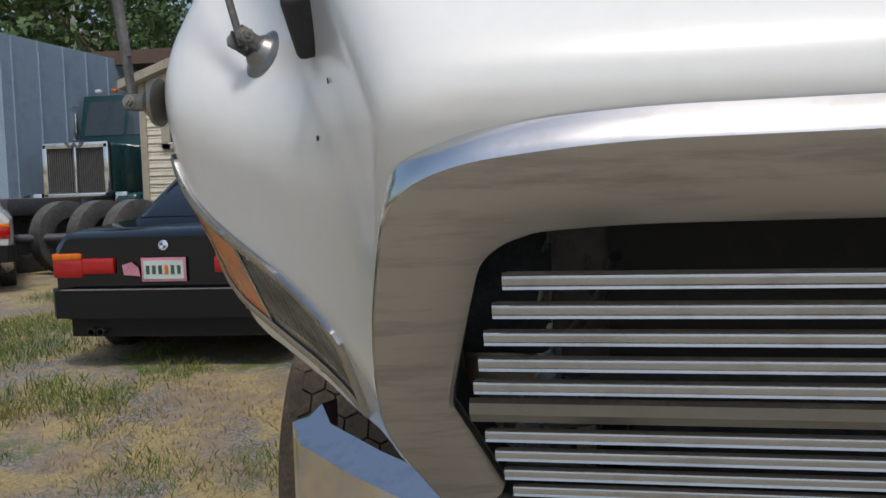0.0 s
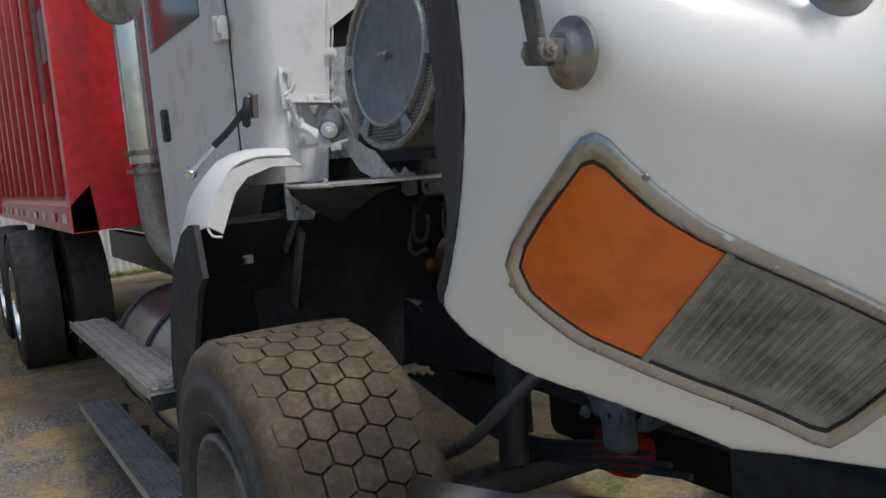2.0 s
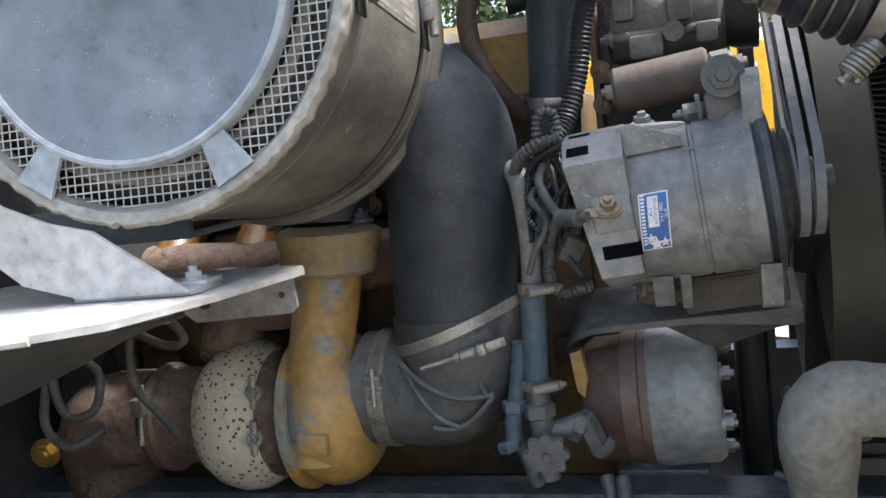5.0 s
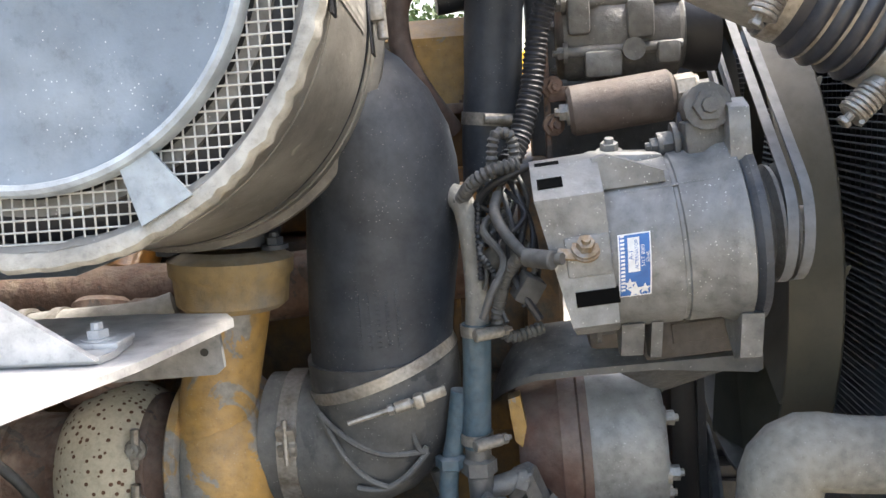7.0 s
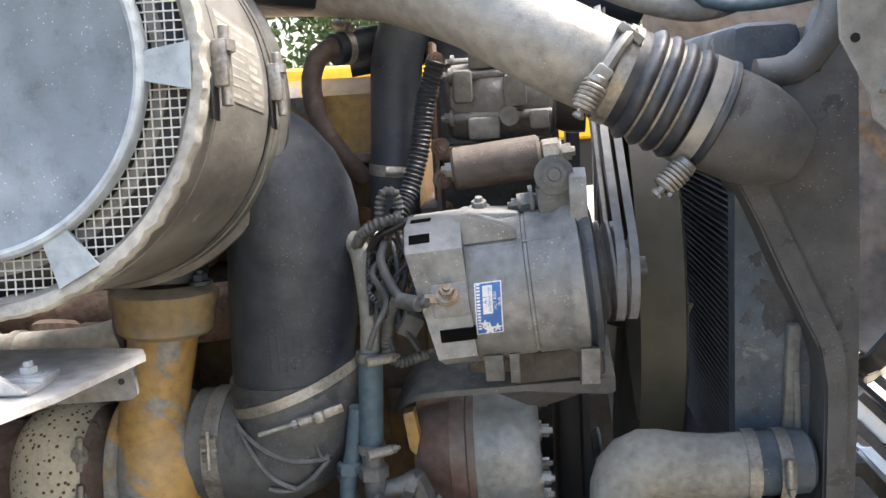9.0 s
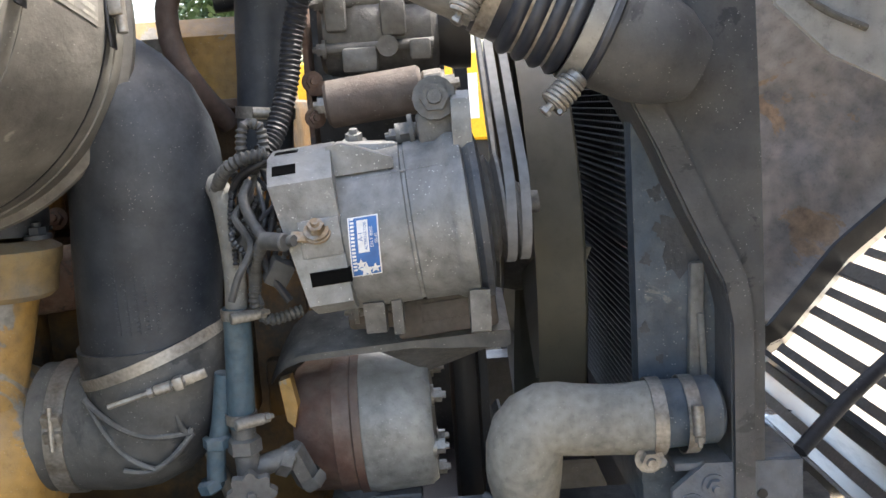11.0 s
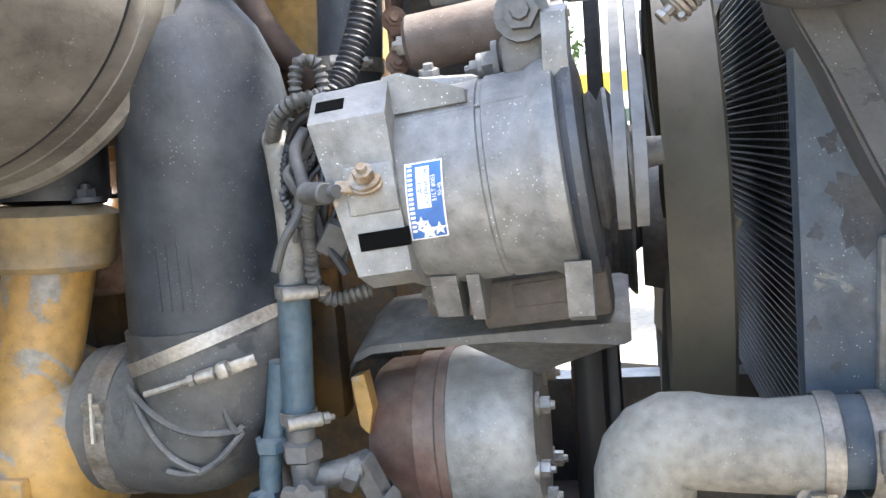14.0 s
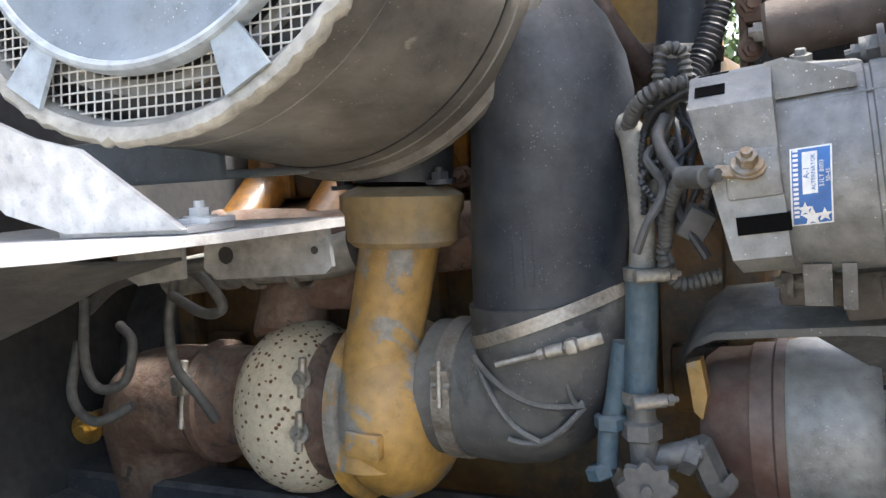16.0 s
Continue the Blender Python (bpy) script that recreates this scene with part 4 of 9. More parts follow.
for y, z in ((-0.893, 1.80), (-0.868, 1.752), (-0.85, 1.715), (-0.905, 1.67)):
    hexbolt(bm, (-0.226, y, z), (1, -0.4, 0), 0.010, 0.010)
pieces("cowl_bolt", bm, CABWHITE, cab)
# hood rest
rest = thing("hood_rest", label="white painted hood rest bracket with a grey rubber roller", category="bracket")
bm = bmesh.new()
box(bm, (-0.218, -0.985, 1.685), (0.008, 0.075, 0.124), bevel=0.002)
box(bm, (-0.196, -0.955, 1.748), (0.050, 0.135, 0.006), rot(-4, 0, 0), bevel=0.002)
box(bm, (-0.212, -0.935, 1.763), (0.006, 0.075, 0.022), bevel=0.002)
tube(bm, [(-0.205, -1.018, 1.745), (-0.196, -1.022, 1.72), (-0.192, -1.020, 1.70), (-0.196, -1.012, 1.682)], 0.006, 8)
part("rest_bracket", bevelled(bm, 0.001, 1), CABWHITE, rest, "folded white steel bracket")
bm = bmesh.new()
strip = [(-0.196, -1.016, 1.700), (-0.194, -1.012, 1.684), (-0.180, -1.000, 1.672), (-0.160, -0.990, 1.662), (-0.125, -0.972, 1.628), (-0.110, -0.962, 1.612), (-0.096, -0.950, 1.613), (-0.077, -0.925, 1.624)]
rows = [[bm.verts.new((x - 0.006, y - 0.010, z + 0.004)), bm.verts.new((x + 0.007, y + 0.012, z + 0.006)), bm.verts.new((x + 0.007, y + 0.012, z)), bm.verts.new((x - 0.006, y - 0.010, z - 0.003))] for x, y, z in strip]
for r1, r2 in zip(rows, rows[1:]):
    for k in range(4):
        bm.faces.new((r1[k], r1[(k + 1) % 4], r2[(k + 1) % 4], r2[k]))
for r in (rows[0], rows[-1]):
    bm.faces.new(r)
bmesh.ops.recalc_face_normals(bm, faces=bm.faces)
box(bm, (-0.088, -0.950, 1.610), (0.036, 0.007, 0.022), rot(0, -6, 35), bevel=0.002)
part("rest_strap", bm, CABWHITE, rest, "bent painted strap", sharp=25)
bm = bmesh.new()
rod(bm, (-0.160, -0.915, 1.696), (-0.088, -0.966, 1.660), 0.033, 28, 0.006)
part("roller", bm, ACCOVER, rest, "grey painted rubber roller")
bm = bmesh.new()
ring(bm, (-0.088, -0.966, 1.660), (0.77, -0.52, -0.36), 0.014, 0.025, 0.007, 28)
part("roller_washer", bm, CABWHITE, rest)
bm = bmesh.new()
hexbolt(bm, (-0.084, -0.969, 1.658), (0.77, -0.52, -0.36), 0.013, 0.014)
hexbolt(bm, (-0.212, -1.000, 1.645), (1, -0.3, 0), 0.009, 0.008)
hexbolt(bm, (-0.190, -0.965, 1.735), (0, 0, -1), 0.010, 0.014)
hexbolt(bm, (-0.207, -0.945, 1.765), (1, 0, 0), 0.006, 0.006)
pieces("rest_bolt", bm, CABWHITE, rest)
# rubber hood strap hanging on the cab
strap = thing("hood_strap", label="black rubber hood latch with steel end hanging on the cab side", category="latch")
bm = bmesh.new()
box(bm, (-0.205, -1.125, 1.755), (0.045, 0.02, 0.075), rot(0, 15, 0), bevel=0.006)
hexbolt(bm, (-0.21, -1.137, 1.775), (0, -1, 0), 0.008, 0.006)
part("anchor", bm, STEEL, strap, "steel anchor plate")
bm = bmesh.new()
tube(bm, [(-0.19, -1.145, 1.775), (-0.185, -1.155, 1.74), (-0.195, -1.155, 1.70), (-0.215, -1.15, 1.725)], 0.013, 10)
tube(bm, [(-0.21, -1.15, 1.745), (-0.25, -1.19, 1.69), (-0.285, -1.235, 1.645)], 0.011, 10)
part("rubber", bm, SEAL, strap, "black rubber strap")
bm = bmesh.new()
tube(bm, [(-0.285, -1.235, 1.645), (-0.315, -1.27, 1.605), (-0.347, -1.31, 1.562)], [0.008, 0.009, 0.015], 10)
box(bm, (-0.34, -1.30, 1.57), (0.03, 0.03, 0.03), rot(20, 30, 45), bevel=0.004)
part("hook", bm, CHROME, strap, "steel toggle end")
strap.location.x -= 0.065

SKIRTGREY = mat("overspray_grey_steel", (0.26, 0.265, 0.265), 0.5, second=(0.12, 0.122, 0.125), scale=9, mix=0.6, bump=0.2, grime=0.55)
# cab fender: a curved lip round the rear half of the wheel opening
fend = thing("cab_fender", label="white cab fender lip with dark underside and black mud flap", category="fender")
arc = [(-1.06, 1.590), (-1.16, 1.594), (-1.235, 1.570), (-1.275, 1.53), (-1.300, 1.475), (-1.325, 1.415)]

FENDER = [(-0.195, [(-1.05, 1.597), (-1.16, 1.601), (-1.235, 1.575), (-1.280, 1.51), (-1.325, 1.415)]), (-0.225, [(-1.05, 1.618), (-1.16, 1.618), (-1.245, 1.588), (-1.30, 1.51), (-1.338, 1.405)]),
          (-0.28, [(-1.05, 1.622), (-1.16, 1.626), (-1.255, 1.595), (-1.315, 1.52), (-1.352, 1.405)]), (-0.36, [(-1.05, 1.595), (-1.17, 1.59), (-1.27, 1.555), (-1.33, 1.48), (-1.36, 1.38)]),
          (-0.48, [(-1.05, 1.49), (-1.18, 1.48), (-1.28, 1.45), (-1.335, 1.38), (-1.362, 1.29)]), (-0.60, [(-1.05, 1.35), (-1.18, 1.34), (-1.285, 1.31), (-1.337, 1.24), (-1.362, 1.15)])]
bm = bmesh.new()
skin = []
for x, line in FENDER:
    fine_ = spline([Vector((x, y, z)) for y, z in line], 4)
    skin.append([bm.verts.new(p) for p in fine_])
for r1, r2 in zip(skin, skin[1:]):
    for k in range(len(r1) - 1):
        bm.faces.new((r1[k], r2[k], r2[k + 1], r1[k + 1]))
bmesh.ops.recalc_face_normals(bm, faces=bm.faces)
bmesh.ops.solidify(bm, geom=bm.faces[:], thickness=0.006)
part("fender_skin", bm, CABWHITE, fend)
bm = bmesh.new()
rows = []
for y, z in arc:
    rows.append([bm.verts.new((-0.190, y, z)), bm.verts.new((-0.187, y + 0.042, z - 0.026)), bm.verts.new((-0.197, y + 0.043, z - 0.029)), bm.verts.new((-0.200, y + 0.002, z - 0.005))])
for r1, r2 in zip(rows, rows[1:]):
    for k in range(4):
        j = (k + 1) % 4
        bm.faces.new((r1[k], r1[j], r2[j], r2[k]))
tube(bm, [(-0.20, -1.325, 1.415), (-0.19, -1.315, 1.385), (-0.175, -1.29, 1.38)], 0.004, 6)
part("lip", bm, CABWHITE, fend, "bent white flange")
bm = bmesh.new()
prism(bm, [(-0.205, 1.42), (-0.165, 1.27), (-0.235, 1.225), (-0.32, 1.10), (-0.42, 0.95), (-0.52, 0.78), (-0.60, 0.60), (-0.74, 0.60), (-0.70, 0.95), (-0.62, 1.14), (-0.50, 1.29), (-0.36, 1.39), (-0.26, 1.42)], "y", -1.362, -1.345)
part("mud_flap", bevelled(bm, 0.004, 1), PRIMED, fend, "black rubber mud flap")
bm = bmesh.new()
arcin = [(-0.10 - 0.62 * math.sin(radians(a_)), 0.60 + 0.84 * math.cos(radians(a_))) for a_ in range(16, 100, 7)]
arcout = [(p[0] - 0.02, p[1] + 0.02) for p in arcin]
prism(bm, arcin + arcout[::-1], "y", -1.34, -1.02)
part("inner_liner", bm, PRIMED, fend, "dark dusty wheel-well liner")
# wall widened beyond the wheel well to fill the bright gap with dark
bm = bmesh.new()
box(bm, (-0.60, -0.35, 1.22), (0.06, 1.5, 0.85), rot(0, -8, 0), bevel=0.02)
part("well_wall", bm, PRIMED, fend, "dark wall closing the wheel well and the gap behind the engine")

for p, q, w in (((-0.44, -1.02, 1.30), (-0.25, -1.01, 1.47), 0.050), ((-0.42, -1.04, 1.415), (-0.245, -1.02, 1.435), 0.016), ((-0.50, -0.98, 1.10), (-0.36, -0.98, 1.36), 0.045)):
    p, q = Vector(p), Vector(q)
    bm = bmesh.new()
    d_ = (q - p)
    box(bm, (p + q) / 2, (d_.length, 0.012, w), rot(0, -math.degrees(math.atan2(d_.z, d_.x)), 0), bevel=0.003)
    part("inner_brace", bm, SKIRTGREY, fend, "dim oversprayed inner brace")
bm = bmesh.new()
prism(bm, [(-0.50, 1.02), (-0.10, 1.10), (-0.02, 1.06), (0.05, 0.98), (0.05, 0.86), (-0.50, 0.80)], "y", -0.535, -0.52)
part("splash_plate", bevelled(bm, 0.003, 1), PRIMED, fend, "dark splash plate beside the frame")

# shelf between the firewall and the turbo
shelf = thing("inner_fender_shelf", label="bent sheet steel shelf with white overspray and a hanging skirt", category="panel")
bm = bmesh.new()
prism(bm, [(-0.225, -0.95), (-0.225, -1.062), (-0.12, -1.085), (0.02, -1.09), (0.11, -1.058), (0.165, -1.02), (0.215, -0.90), (0.25, -0.76), (0.235, -0.735), (0.15, -0.72), (-0.225, -0.72)], "z", 1.499, 1.507)
part("shelf_plate", bevelled(bm, 0.002, 1), SHELFWHITE, shelf)
bm = bmesh.new()
TOP = [(-0.222, -1.060), (-0.12, -1.082), (-0.02, -1.086), (0.06, -1.07), (0.11, -1.054), (0.16, -1.018)]
DROP = [0.100, 0.115, 0.085, 0.055, 0.030, 0.015]
rows = []
for (x, y), h in zip(TOP, DROP):
    rows.append([bm.verts.new((x + 0.01 * u * noise.noise(Vector((x * 30, u * 3, 0))), y + 0.11 * u * u + 0.02 * u + 0.008 * noise.noise(Vector((x * 25, u * 4, 2))), 1.499 - h * u)) for u in (0, 0.25, 0.5, 0.75, 1.0)])
for r1, r2 in zip(rows, rows[1:]):
    for k in range(4):
        bm.faces.new((r1[k], r1[k + 1], r2[k + 1], r2[k]))
bmesh.ops.recalc_face_normals(bm, faces=bm.faces)
bmesh.ops.solidify(bm, geom=bm.faces[:], thickness=0.003)
part("skirt", bm, PRIMED, shelf, "dark crumpled hanging skirt")
bm = bmesh.new()
tube(bm, [(-0.222, -1.064, 1.503), (-0.12, -1.087, 1.503), (0.02, -1.092, 1.503), (0.11, -1.060, 1.503)], 0.006, 8)
tube(bm, [(-0.20, -1.01, 1.508), (-0.16, -0.99, 1.513), (-0.10, -0.99, 1.515), (-0.02, -1.02, 1.511), (0.05, -1.06, 1.509)], [0.003, 0.005, 0.006, 0.005, 0.003], 8)
tube(bm, [(-0.224, -1.060, 1.500), (-0.230, -1.052, 1.45), (-0.242, -1.04, 1.40)], 0.004, 6)
part("curled_edge", bm, SHELFWHITE, shelf, "curled white painted edge")
bm = bmesh.new()
prism(bm, [(0.09, 1.499), (0.238, 1.499), (0.240, 1.462), (0.232, 1.455), (0.10, 1.450), (0.085, 1.462)], "y", -0.772, -0.766)
flap = part("flange_strip", bevelled(bm, 0.002, 1), SKIRTGREY, shelf, "grey oversprayed hanging flange")
bm = bmesh.new()
prism(bm, [(-0.02, 1.499), (0.065, 1.499), (0.062, 1.452), (0.0, 1.445), (-0.03, 1.46)], "y", -0.778, -0.772)
part("flange_strip", bevelled(bm, 0.002, 1), SKIRTGREY, shelf)
for x_, z_, r_ in ((0.115, 1.475, 0.009), (0.222, 1.478, 0.004)):
    bm = bmesh.new()
    lathe(bm, [(0, 0), (0, r_), (0.001, r_), (0.001, 0)], (x_, -0.772, z_), (0, -1, 0), 14)
    part("flange_hole", bm, BLACKIN, flap)
bm = bmesh.new()
for x, y in ((0.10, -0.862), (0.165, -0.862)):
    box(bm, (x, y, 1.5165), (0.05, 0.035, 0.005), bevel=0.001)
    hexbolt(bm, (x, y, 1.519), (0, 0, 1), 0.010, 0.009)
pieces("shelf_bolt", bm, SHELFWHITE, shelf)
arm = thing("fender_support_arm", label="white painted flat steel support arm bolted to the shelf", category="bracket")
bm = bmesh.new()
prism(bm, [(-0.23, 1.765), (-0.12, 1.708), (-0.085, 1.676), (-0.04, 1.624), (0.018, 1.600), (0.075, 1.586), (0.185, 1.512), (0.05, 1.512), (-0.025, 1.532), (-0.068, 1.566), (-0.122, 1.606), (-0.23, 1.68)], "y", -0.909, -0.902)
prism(bm, [(0.035, -0.903), (0.185, -0.903), (0.19, -0.885), (0.185, -0.840), (0.05, -0.840)], "z", 1.508, 1.514)
part("arm_plate", bevelled(bm, 0.002, 1), SHELFWHITE, arm)
bm = bmesh.new()
hexbolt(bm, (-0.135, -0.910, 1.69), (0, -1, 0), 0.011, 0.01)
hexbolt(bm, (-0.19, -0.910, 1.715), (0, -1, 0), 0.011, 0.01)
pieces("arm_bolt", bm, SHELFWHITE, arm)

# exhaust stack, mirror, tank, steps
stack = thing("exhaust_stack", label="upright chromed exhaust stack behind the cab", category="exhaust pipe")
bm = bmesh.new()
rod(bm, (-1.80, -1.12, 1.62), (-1.80, -1.12, 3.4), 0.085, 40)
part("heat_shield", bm, CHROME, stack, "chrome heat shield")
bm = bmesh.new()
tube(bm, [(-1.80, -1.12, 1.64), (-1.80, -1.12, 1.45), (-1.79, -1.10, 1.30), (-1.72, -1.02, 1.18), (-1.60, -0.85, 1.12)], 0.07, 28)
part("exhaust_bend", bm, SILVERPIPE, stack, "dull aluminised bend")
for z in (1.68, 1.60):
    bm = bmesh.new()
    ring(bm, (-1.80, -1.12, z), (0, 0, 1), 0.084, 0.092, 0.025)
    box(bm, (-1.76, -1.21, z), (0.05, 0.025, 0.02), bevel=0.003)
    part("stack_clamp", bm, STEEL, stack)
mir = thing("convex_mirror", label="round convex mirror on a wire arm beside the cab", category="mirror")
MC = Vector((-0.42, -1.46, 2.115))
bm = bmesh.new()
lathe(bm, [(-0.03, 0), (-0.025, 0.06), (-0.01, 0.093), (0.0, 0.097), (0.006, 0.095), (0.004, 0.09)], MC, (-0.9, -0.4, 0), 40)
part("mirror_shell", bm, STEEL, mir, "grey steel shell seen from behind")
bm = bmesh.new()
lathe(bm, [(0.004, 0.091), (0.012, 0.05), (0.015, 0)], MC, (-0.9, -0.4, 0), 40)
part("mirror_glass", bm, CHROME, mir, "convex glass")
bm = bmesh.new()
tube(bm, [MC + Vector((0.02, 0, -0.01)), (-0.38, -1.40, 2.09), (-0.40, -1.33, 2.13), (-0.45, -1.25, 2.13), (-0.48, -1.10, 2.12)], 0.008, 8)
tube(bm, [(-0.45, -1.45, 2.2), (-0.46, -1.40, 2.6), (-0.5, -1.1, 2.75)], 0.011, 8)
part("mirror_arm", bm, STEEL, mir)
tank = thing("fuel_tank", label="polished round aluminium fuel tank under the cab", category="fuel tank")
bm = bmesh.new()
lathe(bm, [(0, 0), (0.01, 0.25), (0.04, 0.30), (0.07, 0.315), (1.45, 0.315), (1.48, 0.30), (1.51, 0.25), (1.52, 0)], (-0.72, -1.00, 0.72), (-1, 0, 0), 48)
part("tank_shell", bm, BRUSHED, tank)
for x in (-0.85, -1.5, -2.1):
    bm = bmesh.new()
    ring(bm, (x, -1.0, 0.72), (1, 0, 0), 0.316, 0.324, 0.045)
    part("tank_strap", bm, SEAL, tank, "black strap")
bm = bmesh.new()
lathe(bm, [(0, 0.055), (0.03, 0.055), (0.045, 0.045), (0.045, 0)], (-1.0, -1.08, 1.025), (0, -0.2, 1), 24)
box(bm, (-1.0, -1.085, 1.075), (0.07, 0.012, 0.018), bevel=0.003)
part("filler_cap", bm, STEEL, tank)
for z, x0, x1 in ((0.865, -0.68, -2.55), (0.42, -0.85, -2.6)):
    step = thing("cab_step", label="perforated aluminium step plate beside the fuel tank", category="step", group="cab steps")
    bm = bmesh.new()
    L = x0 - x1
    box(bm, ((x0 + x1) / 2, -1.37, z - 0.02), (L, 0.16, 0.004))
    box(bm, ((x0 + x1) / 2, -1.451, z - 0.012), (L, 0.004, 0.04))
    nx = int(L / 0.034)
    for i in range(nx):
        for j in range(4):
            x = x0 - 0.02 - i * 0.034 - (0.017 if j % 2 else 0)
            yv = -1.30 - j * 0.04
            lathe(bm, [(-0.006, 0.013), (0.0, 0.0125), (0.0, 0.019), (-0.006, 0.021)], (x, yv, z), (0, 0, 1), 8)
    tagged(part("tread_plate", bm, STEPALU, step, "punched tread"), kind="stuff")
    bm = bmesh.new()
    for i in range(nx - 1):
        for j in range(3):
            box(bm, (x0 - 0.035 - i * 0.034 - (0.017 if j % 2 == 0 else 0), -1.32 - j * 0.04, z - 0.003), (0.016, 0.014, 0.004))
    tagged(part("plate_web", bm, STEPALU, step, smooth=False), kind="stuff")
    bm = bmesh.new()
    for k in range(4):
        box(bm, (x0 - 0.1 - k * (L - 0.2) / 3, -1.33, z - 0.06), (0.03, 0.2, 0.08), bevel=0.005)
    pieces("step_bracket", bm, FRAME, step)

# ---- dump bed ----
bed = thing("dump_body", label="red steel dump body with vertical ribs", category="dump body")
bm = bmesh.new()
prism(bm, [(-2.36, 1.33), (-2.32, 3.3), (-7.4, 3.3), (-7.4, 1.33)], "y", -1.30, 1.30)
part("body_box", bm, RED, bed, smooth=False)
bm = bmesh.new()
prism(bm, [(-1.405, 1.325), (-1.405, 1.46), (-1.30, 1.56), (-1.28, 1.325)], "x", -7.4, -2.34)
part("bottom_rail", bevelled(bm, 0.008, 2), RED, bed)
bm = bmesh.new()
prism(bm, [(-2.34, -1.40), (-2.34, 1.40), (-2.46, 1.40), (-2.46, -1.40)], "z", 1.33, 3.3)
part("front_post", bevelled(bm, 0.01, 2), RED, bed)
for k in range(9):
    bm = bmesh.new()
    box(bm, (-2.95 - 0.5 * k, -1.345, 2.4), (0.10, 0.09, 1.78), bevel=0.008)
    part("rib", bm, RED, bed)
for z in (1.95, 2.6):
    bm = bmesh.new()
    box(bm, (-4.9, -1.32, z), (4.9, 0.05, 0.05), bevel=0.006)
    part("side_rail", bm, RED, bed)
bm = bmesh.new()
box(bm, (-2.75, -1.408, 2.45), (0.012, 0.02, 0.9))
box(bm, (-2.60, -1.395, 2.32), (0.16, 0.006, 0.26))
pieces("marker_plate", bm, GREYLABEL, bed, "worn white marker plate", smooth=False)
for k in range(10):
    bm = bmesh.new()
    box(bm, (-2.55 - 0.46 * k, -1.410, 1.395), (0.16, 0.005, 0.045))
    part("reflector", bm, WHITELABEL if k % 2 == 0 else TAILRED, bed, smooth=False)
bm = bmesh.new()
box(bm, (-7.0, -1.38, 1.42), (0.09, 0.09, 0.14), bevel=0.01)
box(bm, (-7.42, -1.36, 2.4), (0.05, 0.08, 2.0), bevel=0.01)
pieces("tail_latch", bm, RED, bed)
bm = bmesh.new()
box(bm, (-4.6, 0, 1.22), (5.0, 0.9, 0.22))
part("sub_frame", bm, FRAME, bed, "dark steel sub-frame")
# ---- chassis parts ----
for sgn in (-1, 1):
    bm = bmesh.new()
    y0, y1 = sgn * 0.44, sgn * 0.36
    i0 = y0 - sgn * 0.01
    prism(bm, [(y0, 0.80), (y0, 1.067), (y0 - sgn * 0.008, 1.075), (y1, 1.075), (y1, 1.065), (i0, 1.06), (i0, 0.81), (y1, 0.81), (y1, 0.80)], "x", -7.2, 1.28)
    rail = part("frame_rail", bevelled(bm, 0.002, 1), FRAME, chassis, "dark painted steel channel")
    for k, (x, z) in enumerate(((-0.05, 0.956), (0.17, 0.96), (0.27, 0.99), (0.29, 0.95), (0.45, 0.98), (0.46, 0.93), (0.93, 0.95), (1.03, 0.96), (-0.2, 0.99), (-0.3, 0.93), (0.12, 0.9), (0.38, 0.9))):
        bm = bmesh.new()
        lathe(bm, [(-0.001, 0), (-0.001, 0.0105), (0.0015, 0.0105), (0.0015, 0)], (x, y0, z), (0, sgn, 0), 14)
        part("bolt_hole", bm, BLACKIN, rail)
    for k, (x, z) in enumerate(((-0.19, 0.993), (-0.62, 0.98), (-0.45, 0.94), (0.03, 1.0))):
        bm = bmesh.new()
        hexbolt(bm, (x, y0, z), (0, sgn, 0), 0.015, 0.012)
        part("rail_bolt", bm, FRAME, rail)
    if sgn < 0:
        bm = bmesh.new()
        tube(bm, [(-0.20, -0.45, 0.99), (-0.14, -0.465, 0.96), (-0.05, -0.47, 0.90), (0.02, -0.475, 0.84)], 0.006, 8)
        part("brake_line", bm, FRAME, rail)
        bm = bmesh.new()
        prism(bm, [(-0.58, 1.05), (-0.45, 1.03), (-0.33, 0.96), (-0.30, 0.84), (-0.60, 0.80)], "y", -0.54, -0.44)
        part("side_bracket", bevelled(bm, 0.008, 2), FRAME, rail)

bm = bmesh.new()
box(bm, (1.14, 0, 0.93), (0.14, 0.74, 0.22), bevel=0.01)
box(bm, (1.20, 0, 1.08), (0.05, 0.90, 0.07), bevel=0.01)
part("front_crossmember", bm, FRAME, chassis)
spack = part("spring_pack", tube(bmesh.new(), [(-0.62, -0.40, 0.80), (-0.35, -0.40, 0.755), (-0.04, -0.40, 0.735)], 0.006, 6), FRAME, chassis, "dusty dark leaf spring pack")
for k in range(7):
    bm = bmesh.new()
    x0, z0 = -0.62 + 0.05 * k, 0.79 - 0.021 * k
    rows = [[bm.verts.new((x0 + (-0.03 - x0) * u, y, z0 - 0.03 * math.sin(1.5 * u) + h)) for y, h in ((-0.445, 0), (-0.365, 0), (-0.365, -0.018), (-0.445, -0.018))] for u in (0, 0.33, 0.66, 1)]
    for r1, r2 in zip(rows, rows[1:]):
        for j in range(4):
            bm.faces.new((r1[j], r1[(j + 1) % 4], r2[(j + 1) % 4], r2[j]))
    bm.faces.new(rows[0])
    bm.faces.new(rows[-1])
    bmesh.ops.recalc_face_normals(bm, faces=bm.faces)
    part("leaf", bm, FRAME, spack, smooth=False)
bm = bmesh.new()
box(bm, (0.0, 0, 0.50), (0.10, 1.9, 0.10), bevel=0.02)
